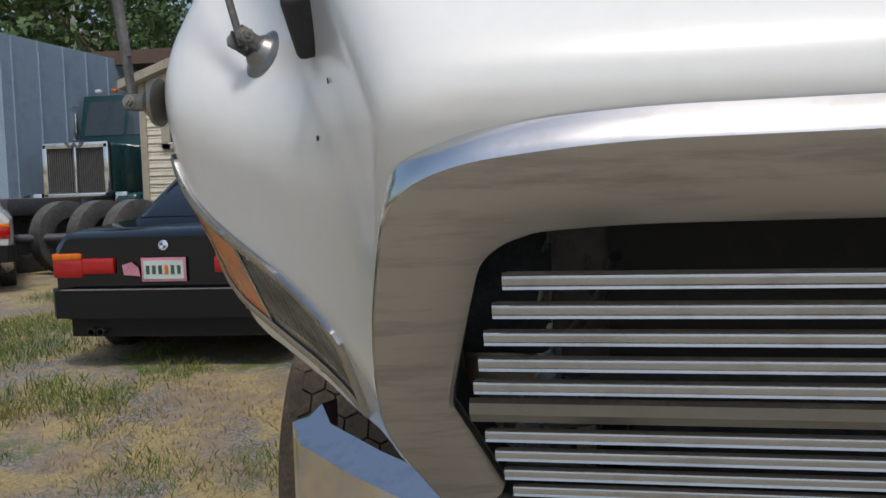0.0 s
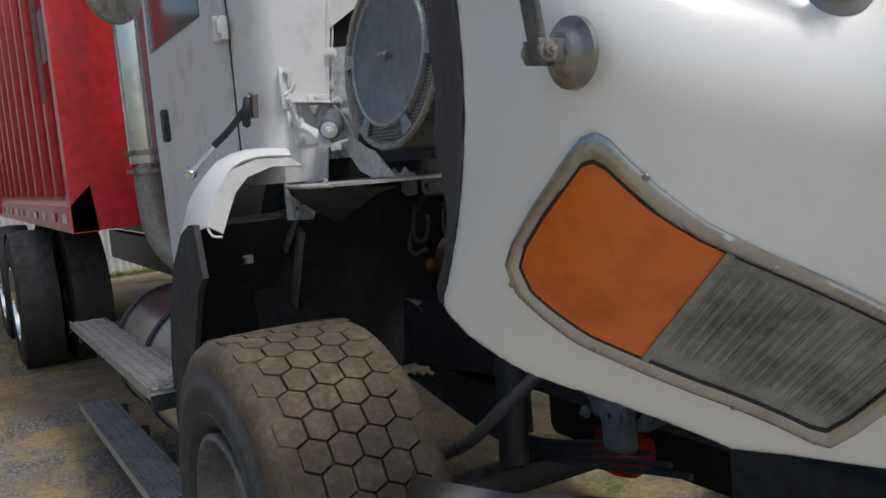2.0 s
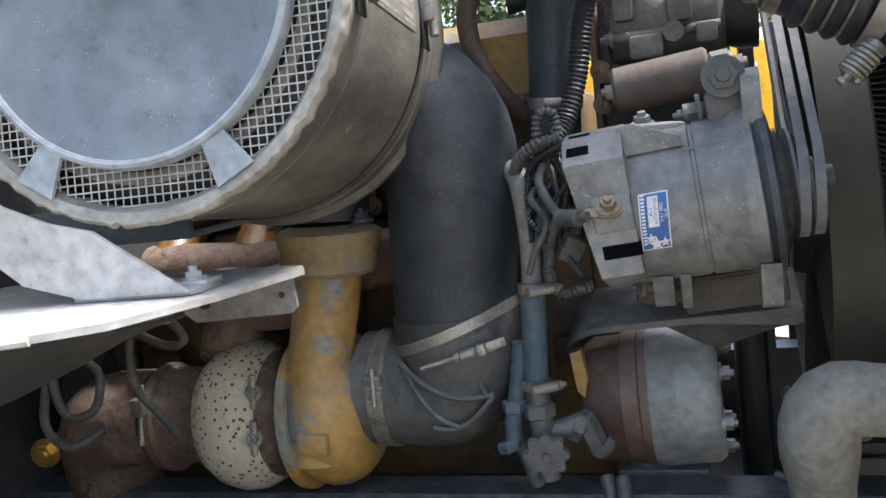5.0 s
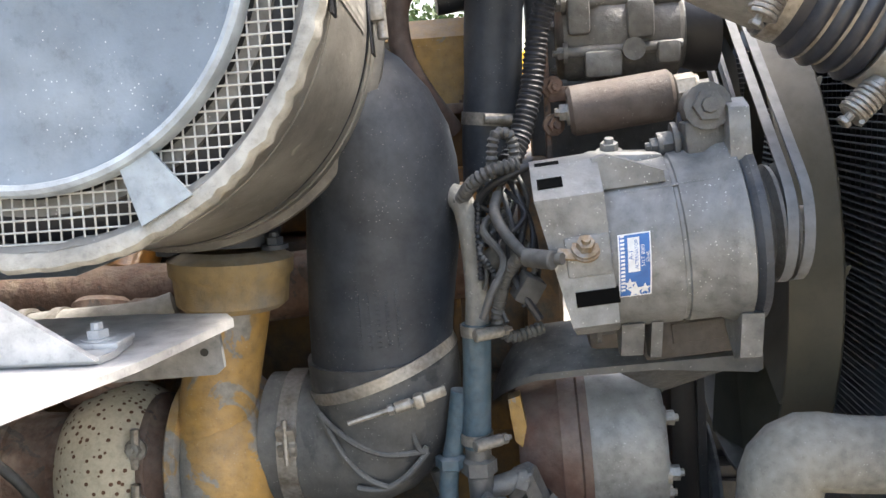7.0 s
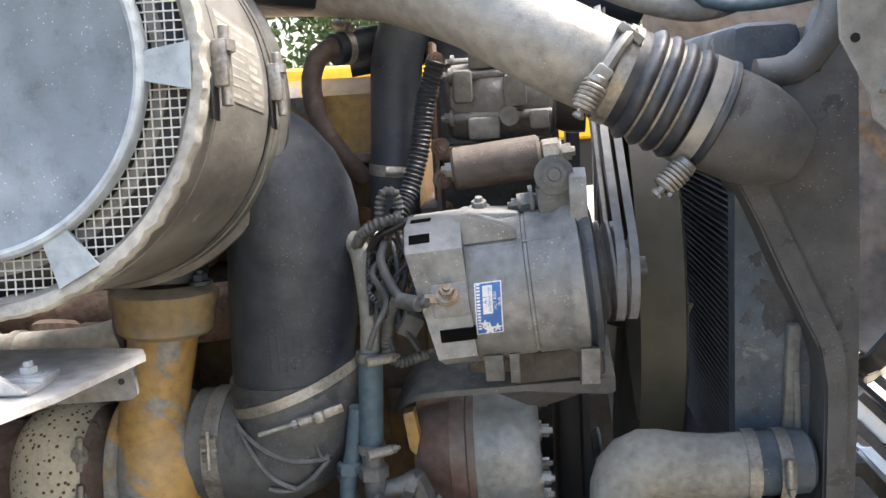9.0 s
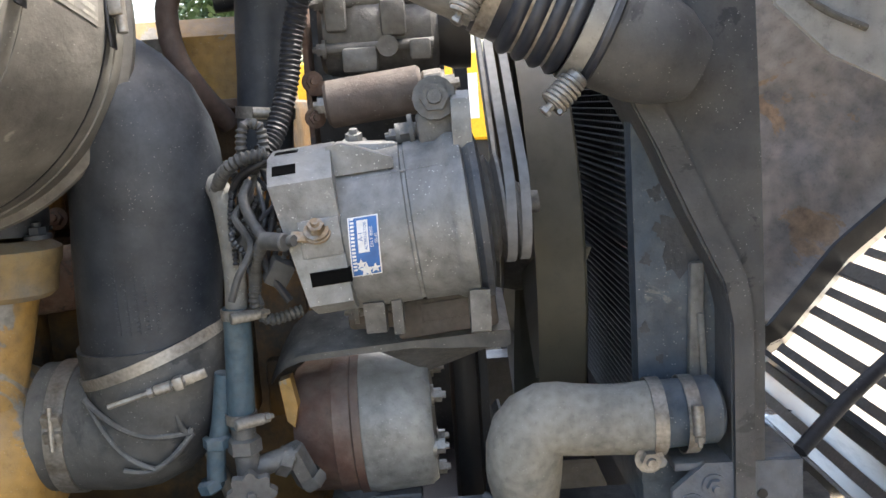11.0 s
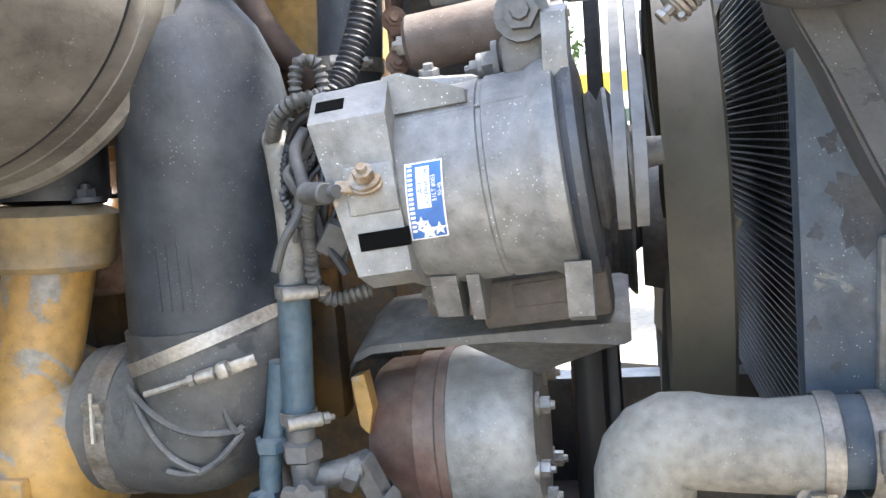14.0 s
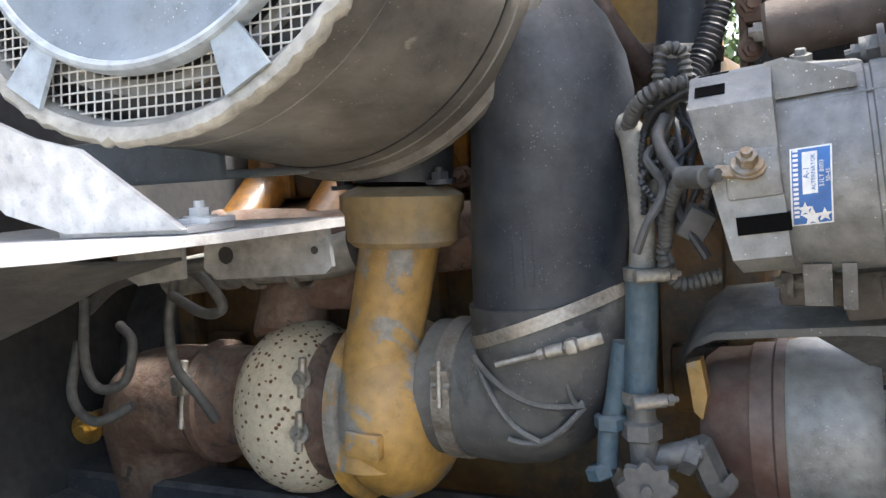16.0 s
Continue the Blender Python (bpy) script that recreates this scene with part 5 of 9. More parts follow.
axle = part("front_axle", bm, FRAME, chassis, "dark forged beam")
for sg in (-1, 1):
    bm = bmesh.new()
    for k in range(4):
        tube(bm, [(-0.75 + 0.07 * k, sg * 0.44, 0.70 + 0.012 * k), (0, sg * 0.44, 0.585 + 0.016 * k), (0.75 - 0.07 * k, sg * 0.44, 0.70 + 0.012 * k)], 0.010, 6)
    part("leaf_spring", bm, FRAME, axle)
    bm = bmesh.new()
    rod(bm, (0, sg * 0.86, 0.42), (0, sg * 0.86, 0.72), 0.04, 16)
    lathe(bm, [(0, 0), (0, 0.2), (0.12, 0.21), (0.12, 0)], (0, sg * 0.98, 0.60), (0, sg, 0), 32)
    part("knuckle", bm, FRAME, axle)

bm = bmesh.new()
lathe(bm, [(-0.09, 0), (-0.09, 0.05), (-0.06, 0.085), (0.0, 0.092), (0.05, 0.085), (0.09, 0.05), (0.09, 0)], (0.18, -0.16, 0.56), (1, 0.1, 0), 28)
part("red_differential_cover", bm, RED, chassis, "red painted casting under the rail")
shock = thing("shock_absorber", label="black shock absorber on a frame bracket", category="shock absorber")
bm = bmesh.new()
rod(bm, (0.145, -0.555, 0.965), (0.135, -0.56, 0.60), 0.046, 28, 0.01)
part("dust_tube", bm, FRAME, shock)
bm = bmesh.new()
lathe(bm, [(-0.035, 0.018), (-0.035, 0.04), (0.035, 0.04), (0.035, 0.018)], (0.15, -0.55, 1.018), (0, 1, 0), 28)
part("eye", bm, FRAME, shock)
bm = bmesh.new()
hexbolt(bm, (0.15, -0.588, 1.018), (0, -1, 0), 0.018, 0.014)
part("eye_bolt", bm, STEEL, shock)
bm = bmesh.new()
tube(bm, [(0.17, -0.50, 1.05), (0.24, -0.50, 1.04), (0.29, -0.485, 0.99), (0.295, -0.47, 0.90)], 0.022, 12)
box(bm, (0.26, -0.455, 0.96), (0.10, 0.03, 0.17), bevel=0.01)
part("shock_bracket", bm, FRAME, shock)
link = thing("sway_bar", label="grey steel bar rising to the chassis rail", category="bar")
bm = bmesh.new()
tube(bm, [(0.345, -0.50, 0.955), (0.325, -0.56, 0.93), (0.27, -0.64, 0.85), (0.17, -0.72, 0.73), (0.05, -0.75, 0.66)], 0.021, 14)
part("bar", bm, ALUDK, link)
bm = bmesh.new()
lathe(bm, [(-0.02, 0), (-0.02, 0.03), (0.025, 0.03), (0.03, 0.022), (0.03, 0)], (0.35, -0.465, 0.96), (0, -1, 0), 20)
part("bar_eye", bm, FRAME, link)

gear = thing("steering_gear", label="blue grey cast steering gear box bolted to the chassis rail", category="steering gear")
GEAR = mat("blue_grey_casting", (0.11, 0.13, 0.165), 0.55, second=(0.07, 0.068, 0.07), scale=9, bump=0.4, dust=0.55, specks=0.2)
bm = bmesh.new()
lathe(bm, [(0, 0), (0, 0.075), (0.03, 0.085), (0.12, 0.095), (0.14, 0.085), (0.15, 0.06)], (0.70, -0.44, 0.93), (0, -1, 0), 28)
rod(bm, (0.56, -0.53, 0.915), (0.80, -0.53, 0.955), 0.062, 24, 0.015)
box(bm, (0.57, -0.53, 0.93), (0.07, 0.12, 0.16), rot(0, -12, 0), bevel=0.02)
part("gear_housing", bm, GEAR, gear)
bm = bmesh.new()
prism(bm, [(0.80, 1.0), (0.86, 1.005), (0.885, 0.965), (0.86, 0.93), (0.78, 0.87), (0.72, 0.90)], "y", -0.475, -0.45)
lathe(bm, [(0, 0), (0, 0.04), (0.012, 0.04), (0.016, 0.034), (0.016, 0)], (0.84, -0.475, 0.965), (0, -1, 0), 24)
part("mount_ear", bevelled(bm, 0.004, 1), GEAR, gear)
bm = bmesh.new()
hexbolt(bm, (0.84, -0.492, 0.965), (0, -1, 0), 0.024, 0.02, False)
part("ear_bolt", bm, GEAR, gear)
bm = bmesh.new()
box(bm, (0.695, -0.615, 0.875), (0.085, 0.05, 0.15), bevel=0.012)
box(bm, (0.695, -0.642, 0.945), (0.004, 0.004, 0.05))
lathe(bm, [(0, 0), (0, 0.038), (0.004, 0.038), (0.005, 0.034), (0.005, 0)], (0.695, -0.64, 0.895), (0, -1, 0), 28)
part("pitman_arm", bm, GEAR, gear, "clamped pitman arm")
bm = bmesh.new()
lathe(bm, [(0, 0), (0, 0.006), (0.002, 0.006), (0.002, 0)], (0.695, -0.645, 0.895), (0, -1, 0), 10)
part("centre_mark", bm, BLACKIN, gear)
bm = bmesh.new()
hexbolt(bm, (0.645, -0.615, 0.935), (-1, 0, 0), 0.013, 0.02)
hexbolt(bm, (0.745, -0.615, 0.935), (1, 0, 0), 0.013, 0.012)
for dx, dz in ((-0.06, 0.06), (-0.06, -0.07), (0.04, -0.1)):
    hexbolt(bm, (0.60 + dx, -0.595, 0.93 + dz), (0, -1, 0), 0.011, 0.01)
pieces("gear_bolt", bm, GEAR, gear)
bm = bmesh.new()
rod(bm, (0.575, -0.60, 0.985), (0.60, -0.50, 1.045), 0.024, 18)
hexbolt(bm, (0.572, -0.61, 0.982), (-0.2, -0.85, -0.4), 0.022, 0.012, False)
rod(bm, (0.66, -0.55, 1.0), (0.655, -0.55, 1.06), 0.010, 10)
lathe(bm, [(0, 0), (0, 0.016), (0.02, 0.016), (0.024, 0)], (0.655, -0.55, 1.05), (0, -0.4, 1), 14)
part("relief_valve", bm, GEAR, gear)
for pts in ([(0.53, -0.56, 0.88), (0.50, -0.56, 0.93), (0.53, -0.53, 1.02), (0.555, -0.50, 1.08), (0.545, -0.47, 1.12)], [(0.55, -0.58, 0.97), (0.57, -0.55, 1.03), (0.575, -0.52, 1.09), (0.57, -0.48, 1.12)],
            [(0.66, -0.55, 1.065), (0.72, -0.53, 1.06), (0.80, -0.50, 1.065), (0.82, -0.47, 1.10), (0.78, -0.45, 1.115)]):
    bm = bmesh.new()
    tube(bm, pts, 0.011 if pts[0][0] < 0.6 else 0.007, 10)
    part("gear_hose", bm, FRAME, gear, "black hydraulic hose")

# ---- air cleaner ----
ac = thing("air_cleaner", label="round dusty air cleaner with blue grey cover and mesh ring", category="air cleaner")
C = Vector((0.137, -0.862, 1.842))
KA = 0.955
A = Vector((-0.05, 0.985, -0.12)).normalized()
MA = Matrix.Translation(C) @ along(A)
bm = bmesh.new()
prof = [(0.015, 0.246), (0.002, 0.248), (-0.004, 0.254), (-0.002, 0.263), (0.012, 0.266), (0.03, 0.264), (0.10, 0.262), (0.36, 0.262), (0.366, 0.272), (0.376, 0.273), (0.382, 0.264), (0.40, 0.25), (0.42, 0.15), (0.42, 0)]
lathe(bm, [(d, r * KA) for d, r in prof], C, A, 96)
for v in bm.verts:
    q = MA.inverted() @ v.co
    if q.z < 0.02:
        k = math.atan2(q.y, q.x)
        v.co += A * (0.004 * noise.noise(Vector((k * 14, 1, 0)))) + (v.co - C).normalized() * (0.004 * noise.noise(Vector((k * 22, 5, 0))))
canister = part("canister", bm, ACBODY, ac, "dusty beige painted canister")
bm = bmesh.new()
lathe(bm, [(-0.010, 0), (-0.010, 0.177), (-0.013, 0.185), (-0.014, 0.191), (-0.009, 0.197), (0.002, 0.196), (0.002, 0)], C, A, 80)
cover = part("cover", bm, ACCOVER, ac, "blue grey painted disc")
bm = bmesh.new()
lathe(bm, [(-0.010, 0), (-0.010, 0.012), (-0.018, 0.012), (-0.018, 0.006), (-0.032, 0.006), (-0.032, 0)], C, A, 16)
rod(bm, C - A * 0.026 + Vector((-0.03, 0, 0.002)), C - A * 0.026 + Vector((0.022, 0, -0.004)), 0.0045, 8)
part("wing_nut", bm, STEEL, cover)
bm = bmesh.new()
lathe(bm, [(-0.010, 0.186), (-0.016, 0.188), (-0.018, 0.192), (-0.016, 0.196), (-0.010, 0.198), (0.001, 0.198), (0.001, 0.190)], C, A, 96)
part("cover_rim", bm, RIMPALE, cover, "pale raised rolled rim")
bm = bmesh.new()
lathe(bm, [(0.004, 0.241), (-0.006, 0.243), (-0.009, 0.248), (-0.009, 0.255), (-0.004, 0.259), (0.004, 0.259), (0.004, 0.25)], C, A, 200)
for v in bm.verts:
    q = MA.inverted() @ v.co
    k = math.atan2(q.y, q.x)
    rr = math.hypot(q.x, q.y)
    if rr > 0.245:
        v.co += (v.co - C).normalized() * (0.0045 * noise.noise(Vector((k * 19, 5, 0))) + 0.003 * noise.noise(Vector((k * 47, 2, 0)))) + A * (0.003 * noise.noise(Vector((k * 30, 8, 0))))
part("ragged_lip", bm, LIPPALE, ac, "pale chipped uneven lip")
for k in range(6):
    t = radians(2 + 60 * k)
    bm = bmesh.new()
    m = MA @ rot(0, 0, math.degrees(t))
    prism(bm, [(0.192, -0.014), (0.244, -0.024), (0.244, 0.024), (0.192, 0.014)], "z", -0.012, -0.007, m)
    part("cover_tab", bevelled(bm, 0.0015, 1), RIMPALE, ac)
bm = bmesh.new()
wires = []
pitch = 0.0098
n = int(0.24 / pitch)
for d in (0, 1):
    for k in range(-n, n + 1):
        c = k * pitch
        if abs(c) > 0.238:
            continue
        ro = math.sqrt(0.238 ** 2 - c * c)
        ri = math.sqrt(0.194 ** 2 - c * c) if abs(c) < 0.194 else 0.0
        for lo, hi in (((-ro, -ri), (ri, ro)) if ri else ((-ro, ro),)):
            zz = 0.002 + 0.0016 * d
            m_ = max(1, int((hi - lo) / 0.05))
            P0 = (lo, c, zz) if d == 0 else (c, lo, zz)
            P1 = (hi, c, zz) if d == 0 else (c, hi, zz)
            rod(bm, MA @ Vector(P0), MA @ Vector(P1), 0.00095, 5)
tagged(part("mesh_screen", bm, MESHWIRE, ac, "woven wire screen"), kind="stuff")
bm = bmesh.new()
lathe(bm, [(0.020, 0), (0.020, 0.22), (0.03, 0.236), (0.035, 0.236), (0.035, 0)], C, A, 48)
part("screen_backing", bm, BLACKIN, ac, "black interior behind the screen")
bm = bmesh.new()
ring(bm, C + A * 0.014, A, 0.199, 0.213, 0.008, 80)
part("filter_edge", bm, HOSEGREY, ac, "dusty grey filter edge behind the screen")
bm = bmesh.new()
for d0, t0 in ((0.045, 180), (0.30, 177), (0.335, 60)):
    t = radians(t0)
    m = MA @ rot(0, 0, t0)
    box(bm, m @ Vector((0.26, 0, d0)), (0.018, 0.05, 0.022), m.to_3x3().to_4x4(), bevel=0.003)
    rod(bm, m @ Vector((0.264, -0.04, d0)), m @ Vector((0.264, 0.045, d0)), 0.0065, 10)
    ring(bm, m @ Vector((0.264, -0.018, d0)), (m.to_3x3() @ Vector((0, 1, 0))), 0.006, 0.012, 0.012, 6)
pieces("band_bolt", bm, STEEL, ac)
for d0 in (0.07, 0.335):
    bm = bmesh.new()
    ring(bm, C + A * d0, A, 0.2502, 0.2525, 0.022, 80)
    part("band", bm, ACBODY, ac)
# worn decal, on the canister's upper front quarter
bm = bmesh.new()


def can_patch(bm, t0, t1, d0, d1, r):
    rows = []
    for k in range(9):
        t = radians(t0 + (t1 - t0) * k / 8)
        rows.append([bm.verts.new(MA @ Vector((r * math.cos(t), r * math.sin(t), d))) for d in (d0, d1)])
    for r1, r2 in zip(rows, rows[1:]):
        bm.faces.new((r1[0], r1[1], r2[1], r2[0]))


can_patch(bm, 187, 164, 0.062, 0.262, 0.2512)
part("decal", bm, GREYLABEL, ac, "worn grey decal with unreadable lines")
for j in range(9):
    bm = bmesh.new()
    t0 = 165.2 + 2.45 * j
    w = 0.9 if j in (0, 2, 8) else 0.45
    if j in (0, 2, 8):
        can_patch(bm, t0, t0 + w, 0.064, 0.26, 0.2516)
    else:
        can_patch(bm, t0, t0 + w, 0.085 + 0.008 * (j % 3), 0.175 + 0.012 * (j % 2), 0.2516)
    if 2 < j < 8:
        can_patch(bm, t0, t0 + 1.5, 0.195, 0.232 + 0.02 * (j % 2), 0.2516)
    part("decal_line", bm, DECALINE, ac)
bm = bmesh.new()
ring(bm, C + A * 0.292, A, 0.2495, 0.2515, 0.003, 80)
part("seam", bm, BLACKIN, ac, "dark joint between canister and end")
bm = bmesh.new()
for d0, t0 in ((0.040, 180.5), (0.298, 178)):
    m = MA @ rot(0, 0, t0)
    box(bm, m @ Vector((0.252, 0.030, d0)), (0.003, 0.055, 0.024), m.to_3x3().to_4x4(), bevel=0.001)
pieces("clamp_gap", bm, BLACKIN, ac, "dark slot beside the band clamp")
# mounting bracket under the canister
bm = bmesh.new()
box(bm, (-0.10, -0.72, 1.578), (0.36, 0.012, 0.05), bevel=0.003)
box(bm, (-0.10, -0.64, 1.556), (0.36, 0.17, 0.01), bevel=0.003)
part("saddle", bm, ACCOVER, ac, "blue grey mounting saddle")
bm = bmesh.new()
tube(bm, [(0.12, -0.425, 1.75), (0.20, -0.42, 1.736), (0.262, -0.417, 1.72), (0.295, -0.415, 1.703)], [0.102, 0.102, 0.103, 0.1045], 40)
part("outlet", bm, ACBODY, ac, "beige outlet neck")
bm = bmesh.new()
rod(bm, (-0.085, -0.60, 1.72), (-0.085, -0.60, 2.3), 0.10, 32)
tube(bm, [(0.0, -0.48, 2.06), (0.2, -0.45, 2.05), (0.36, -0.40, 2.0), (0.48, -0.2, 2.0), (0.52, 0.1, 1.98)], 0.07, 20)
part("rear_duct", bm, RUBBER, ac, "black duct behind the canister")

# ---- intake duct ----
duct = thing("intake_elbow", label="large black rubber intake elbow between air cleaner and turbo", category="hose")
part("hose_body", tube(bmesh.new(), [(0.20, -0.42, 1.735), (0.265, -0.417, 1.718), (0.316, -0.415, 1.688), (0.345, -0.415, 1.64), (0.349, -0.415, 1.57), (0.342, -0.415, 1.50), (0.335, -0.415, 1.43), (0.331, -0.415, 1.37), (0.330, -0.415, 1.335)],
     [0.098, 0.099, 0.101, 0.1025, 0.103, 0.102, 0.099, 0.097, 0.096], 56), RUBBER, duct)


def duct_bars(x0, z0, rows, h, gap):
    """Short raised strokes, row by row, running up the hose."""
    for r in range(rows):
        bm = bmesh.new()
        z = z0
        xx = x0 + r * gap
        while z < z0 + h * (1 - 0.2 * (r % 2)):
            l = 0.003 + 0.003 * random.random()
            dx = xx - (0.335 + 0.1 * (z - 1.43))
            y = -0.415 - math.sqrt(max(0.1002 ** 2 - dx * dx, 0.0001))
            box(bm, (xx, y + 0.0002, z + l / 2), (0.0045, 0.0012, l), rot(0, 0, math.degrees(math.asin(max(-0.9, min(0.9, dx / 0.1002))))))
            z += l + 0.0018
        tagged(part("moulded_mark", bm, RUBBER, duct, smooth=False), kind="stuff")


duct_bars(0.322, 1.400, 5, 0.09, 0.0125)
band = thing("duct_clamp", label="steel T-bolt clamp with spring round the rubber elbow", category="clamp")
D1, P1 = Vector((0.34, 0.0, -1)).normalized(), Vector((0.331, -0.413, 1.352))
bm = bmesh.new()
ring(bm, P1, D1, 0.1035, 0.1065, 0.016, 64)
part("clamp_band", bm, STEEL, band)
bm = bmesh.new()
s0 = Vector((0.366, -0.522, 1.327))
t = Vector((0.93, 0.16, 0.22)).normalized()
rod(bm, s0 - t * 0.068, s0 + t * 0.034, 0.0036, 8)
rod(bm, s0 - t * 0.006, s0 + t * 0.016, 0.0075, 12)
hexbolt(bm, s0 - t * 0.007, -t, 0.007, 0.008, False)
box(bm, s0 + t * 0.026, (0.014, 0.016, 0.018), rot(0, -13, 5), bevel=0.003)
box(bm, s0 + t * 0.046 + Vector((0, 0.006, 0)), (0.030, 0.005, 0.014), rot(0, -13, 20), bevel=0.002)
box(bm, s0 + t * 0.018 + Vector((0, 0.010, -0.004)), (0.050, 0.005, 0.010), rot(0, -13, 8), bevel=0.002)
pieces("t_bolt", bm, STEEL, band)
ELBOW = mat("dusty_black_rubber_elbow", (0.075, 0.076, 0.075), 0.65, second=(0.03, 0.033, 0.037), scale=6, mix=0.6, bump=0.3, dust=0.45, specks=0.5, worn=(0.024, 0.027, 0.032), worn_at=0.57, worn_scale=7)
low = thing("turbo_inlet_elbow", label="dusty grey rubber elbow with raised ribs at the turbo inlet", category="hose")
bm = bmesh.new()
tube(bm, [(0.331, -0.413, 1.375), (0.333, -0.412, 1.335), (0.332, -0.41, 1.30), (0.321, -0.408, 1.268), (0.295, -0.405, 1.249), (0.26, -0.402, 1.245), (0.22, -0.40, 1.246), (0.165, -0.40, 1.247)],
     [0.103, 0.103, 0.102, 0.099, 0.095, 0.093, 0.092, 0.092], 56)
part("elbow_body", bm, ELBOW, low)
for (u0, v0), (u1, v1) in (((-0.065, 0.045), (0.075, -0.01)), ((-0.062, 0.045), (0.02, -0.055)), ((0.075, -0.005), (0.055, 0.03)), ((-0.02, -0.055), (0.075, -0.012))):
    bm = bmesh.new()
    pts = []
    for k in range(9):
        u, v = u0 + (u1 - u0) * k / 8, v0 + (v1 - v0) * k / 8 - 0.02 * math.sin(math.pi * k / 8)
        pts.append((0.318 + u, -0.408 - math.sqrt(max(0.0995 ** 2 - (u * 0.75) ** 2 - (v * 0.62) ** 2, 0.001)) + 0.001, 1.265 + v))
    tube(bm, pts, 0.0045, 8)
    part("rib", bm, ELBOW, low)
b1 = thing("hose_clamp", label="wide steel hose clamp at the turbo inlet", category="clamp", group="hose clamps")
bm = bmesh.new()
ring(bm, (0.205, -0.400, 1.2465), (1, 0, -0.02), 0.0925, 0.096, 0.026, 64)
part("clamp_band", bm, STEEL, b1)
bm = bmesh.new()
for z in (1.285, 1.262):
    box(bm, (0.207, -0.491, z), (0.026, 0.014, 0.018), rot(15, 0, 0), bevel=0.003)
rod(bm, (0.207, -0.501, 1.245), (0.207, -0.494, 1.305), 0.004, 8)
pieces("clamp_screw", bm, STEEL, b1)

# ---- turbo ----
turbo = thing("turbocharger", label="turbocharger with yellow compressor housing and burnt turbine housing", category="turbocharger")
T0 = Vector((0.03, -0.41, 1.212))
bm = bmesh.new()
lathe(bm, [(0.0, 0.06), (0.0, 0.105), (0.008, 0.118), (0.022, 0.124), (0.04, 0.128), (0.06, 0.127), (0.082, 0.118), (0.1, 0.1), (0.110, 0.084), (0.112, 0.06)], T0 + Vector((0.03, 0, 0.005)), (1, 0.04, 0.02), 56)
part("compressor_housing", bm, YELLOW, turbo, "yellow painted housing with worn paint")
bm = bmesh.new()
lathe(bm, [(0.0, 0.05), (0.0, 0.122), (0.004, 0.128), (0.016, 0.128), (0.02, 0.122), (0.02, 0.05)], T0 + Vector((0.014, 0, 0)), (1, 0.04, 0.02), 56)
part("back_plate", bm, YELLOW, turbo)
bm = bmesh.new()
box(bm, (0.112, -0.533, 1.20), (0.05, 0.02, 0.035), rot(0, 5, 0), bevel=0.004)
part("cast_pad", bm, YELLOW, turbo)
bm = bmesh.new()
lathe(bm, [(-0.165, 0.075), (-0.155, 0.10), (-0.13, 0.119), (-0.10, 0.127), (-0.07, 0.125), (-0.045, 0.113), (-0.03, 0.095), (-0.02, 0.09)], T0 + Vector((0.010, 0, 0)), (1, 0.03, 0.02), 48)
TURB = mat("rust_speckled_cream_iron", (0.50, 0.45, 0.34), 0.75, second=(0.30, 0.23, 0.15), scale=9, mix=0.1, bump=0.2)
nt = TURB.node_tree
b_ = nt.nodes["Principled BSDF"]
src = b_.inputs["Base Color"].links[0].from_socket
vo = nt.nodes.new("ShaderNodeTexVoronoi")
vo.inputs["Scale"].default_value = 95
co = [x for x in nt.nodes if x.bl_idname == "ShaderNodeTexCoord"][0]
nt.links.new(co.outputs["Object"], vo.inputs["Vector"])
mr = nt.nodes.new("ShaderNodeMapRange")
mr.inputs["From Min"].default_value, mr.inputs["From Max"].default_value = 0.30, 0.24
nt.links.new(vo.outputs["Distance"], mr.inputs["Value"])
mx = nt.nodes.new("ShaderNodeMix")
mx.data_type = "RGBA"
mx.inputs[7].default_value = (0.10, 0.045, 0.022, 1)
nt.links.new(mr.outputs[0], mx.inputs[0])
nt.links.new(src, mx.inputs[6])
nt.links.new(mx.outputs[2], b_.inputs["Base Color"])
part("turbine_housing", bm, TURB, turbo, "rust-speckled cream iron")
bm = bmesh.new()
lathe(bm, [(-0.038, 0.05), (-0.038, 0.100), (-0.030, 0.106), (-0.018, 0.106), (-0.012, 0.094), (0.0, 0.088), (0.010, 0.092), (0.018, 0.05)], T0, (1, 0.03, 0.02), 48)
part("centre_housing", bm, RUST, turbo, "rusty centre housing")
for x, zz in ((-0.022, 0.06), (-0.022, -0.01)):
    bm = bmesh.new()
    y = -0.41 - math.sqrt(0.112 ** 2 - zz * zz)
    x += 0.027
    rod(bm, (x - 0.002, y - 0.004, 1.215 + zz - 0.025), (x + 0.004, y - 0.002, 1.215 + zz + 0.03), 0.006, 8)
    hexbolt(bm, (x, y, 1.215 + zz), (0, -1, 0.3), 0.010, 0.012)
    part("v_band_bolt", bm, STEEL, turbo)
for x, r in ((-0.158, 0.090), (-0.240, 0.095)):
    bm = bmesh.new()
    lathe(bm, [(-0.010, r - 0.012), (-0.007, r), (0.007, r), (0.010, r - 0.012)], T0 + Vector((x, 0, -0.004)), (1, 0.03, 0.02), 44)
    part("exhaust_band", bm, RUST, turbo, "rusty V-band")
bm = bmesh.new()
rod(bm, (-0.218, -0.505, 1.19), (-0.213, -0.490, 1.29), 0.006, 10)
box(bm, (-0.215, -0.500, 1.255), (0.026, 0.02, 0.03), bevel=0.004)
part("band_bolt", bm, STEEL, turbo)
bm = bmesh.new()
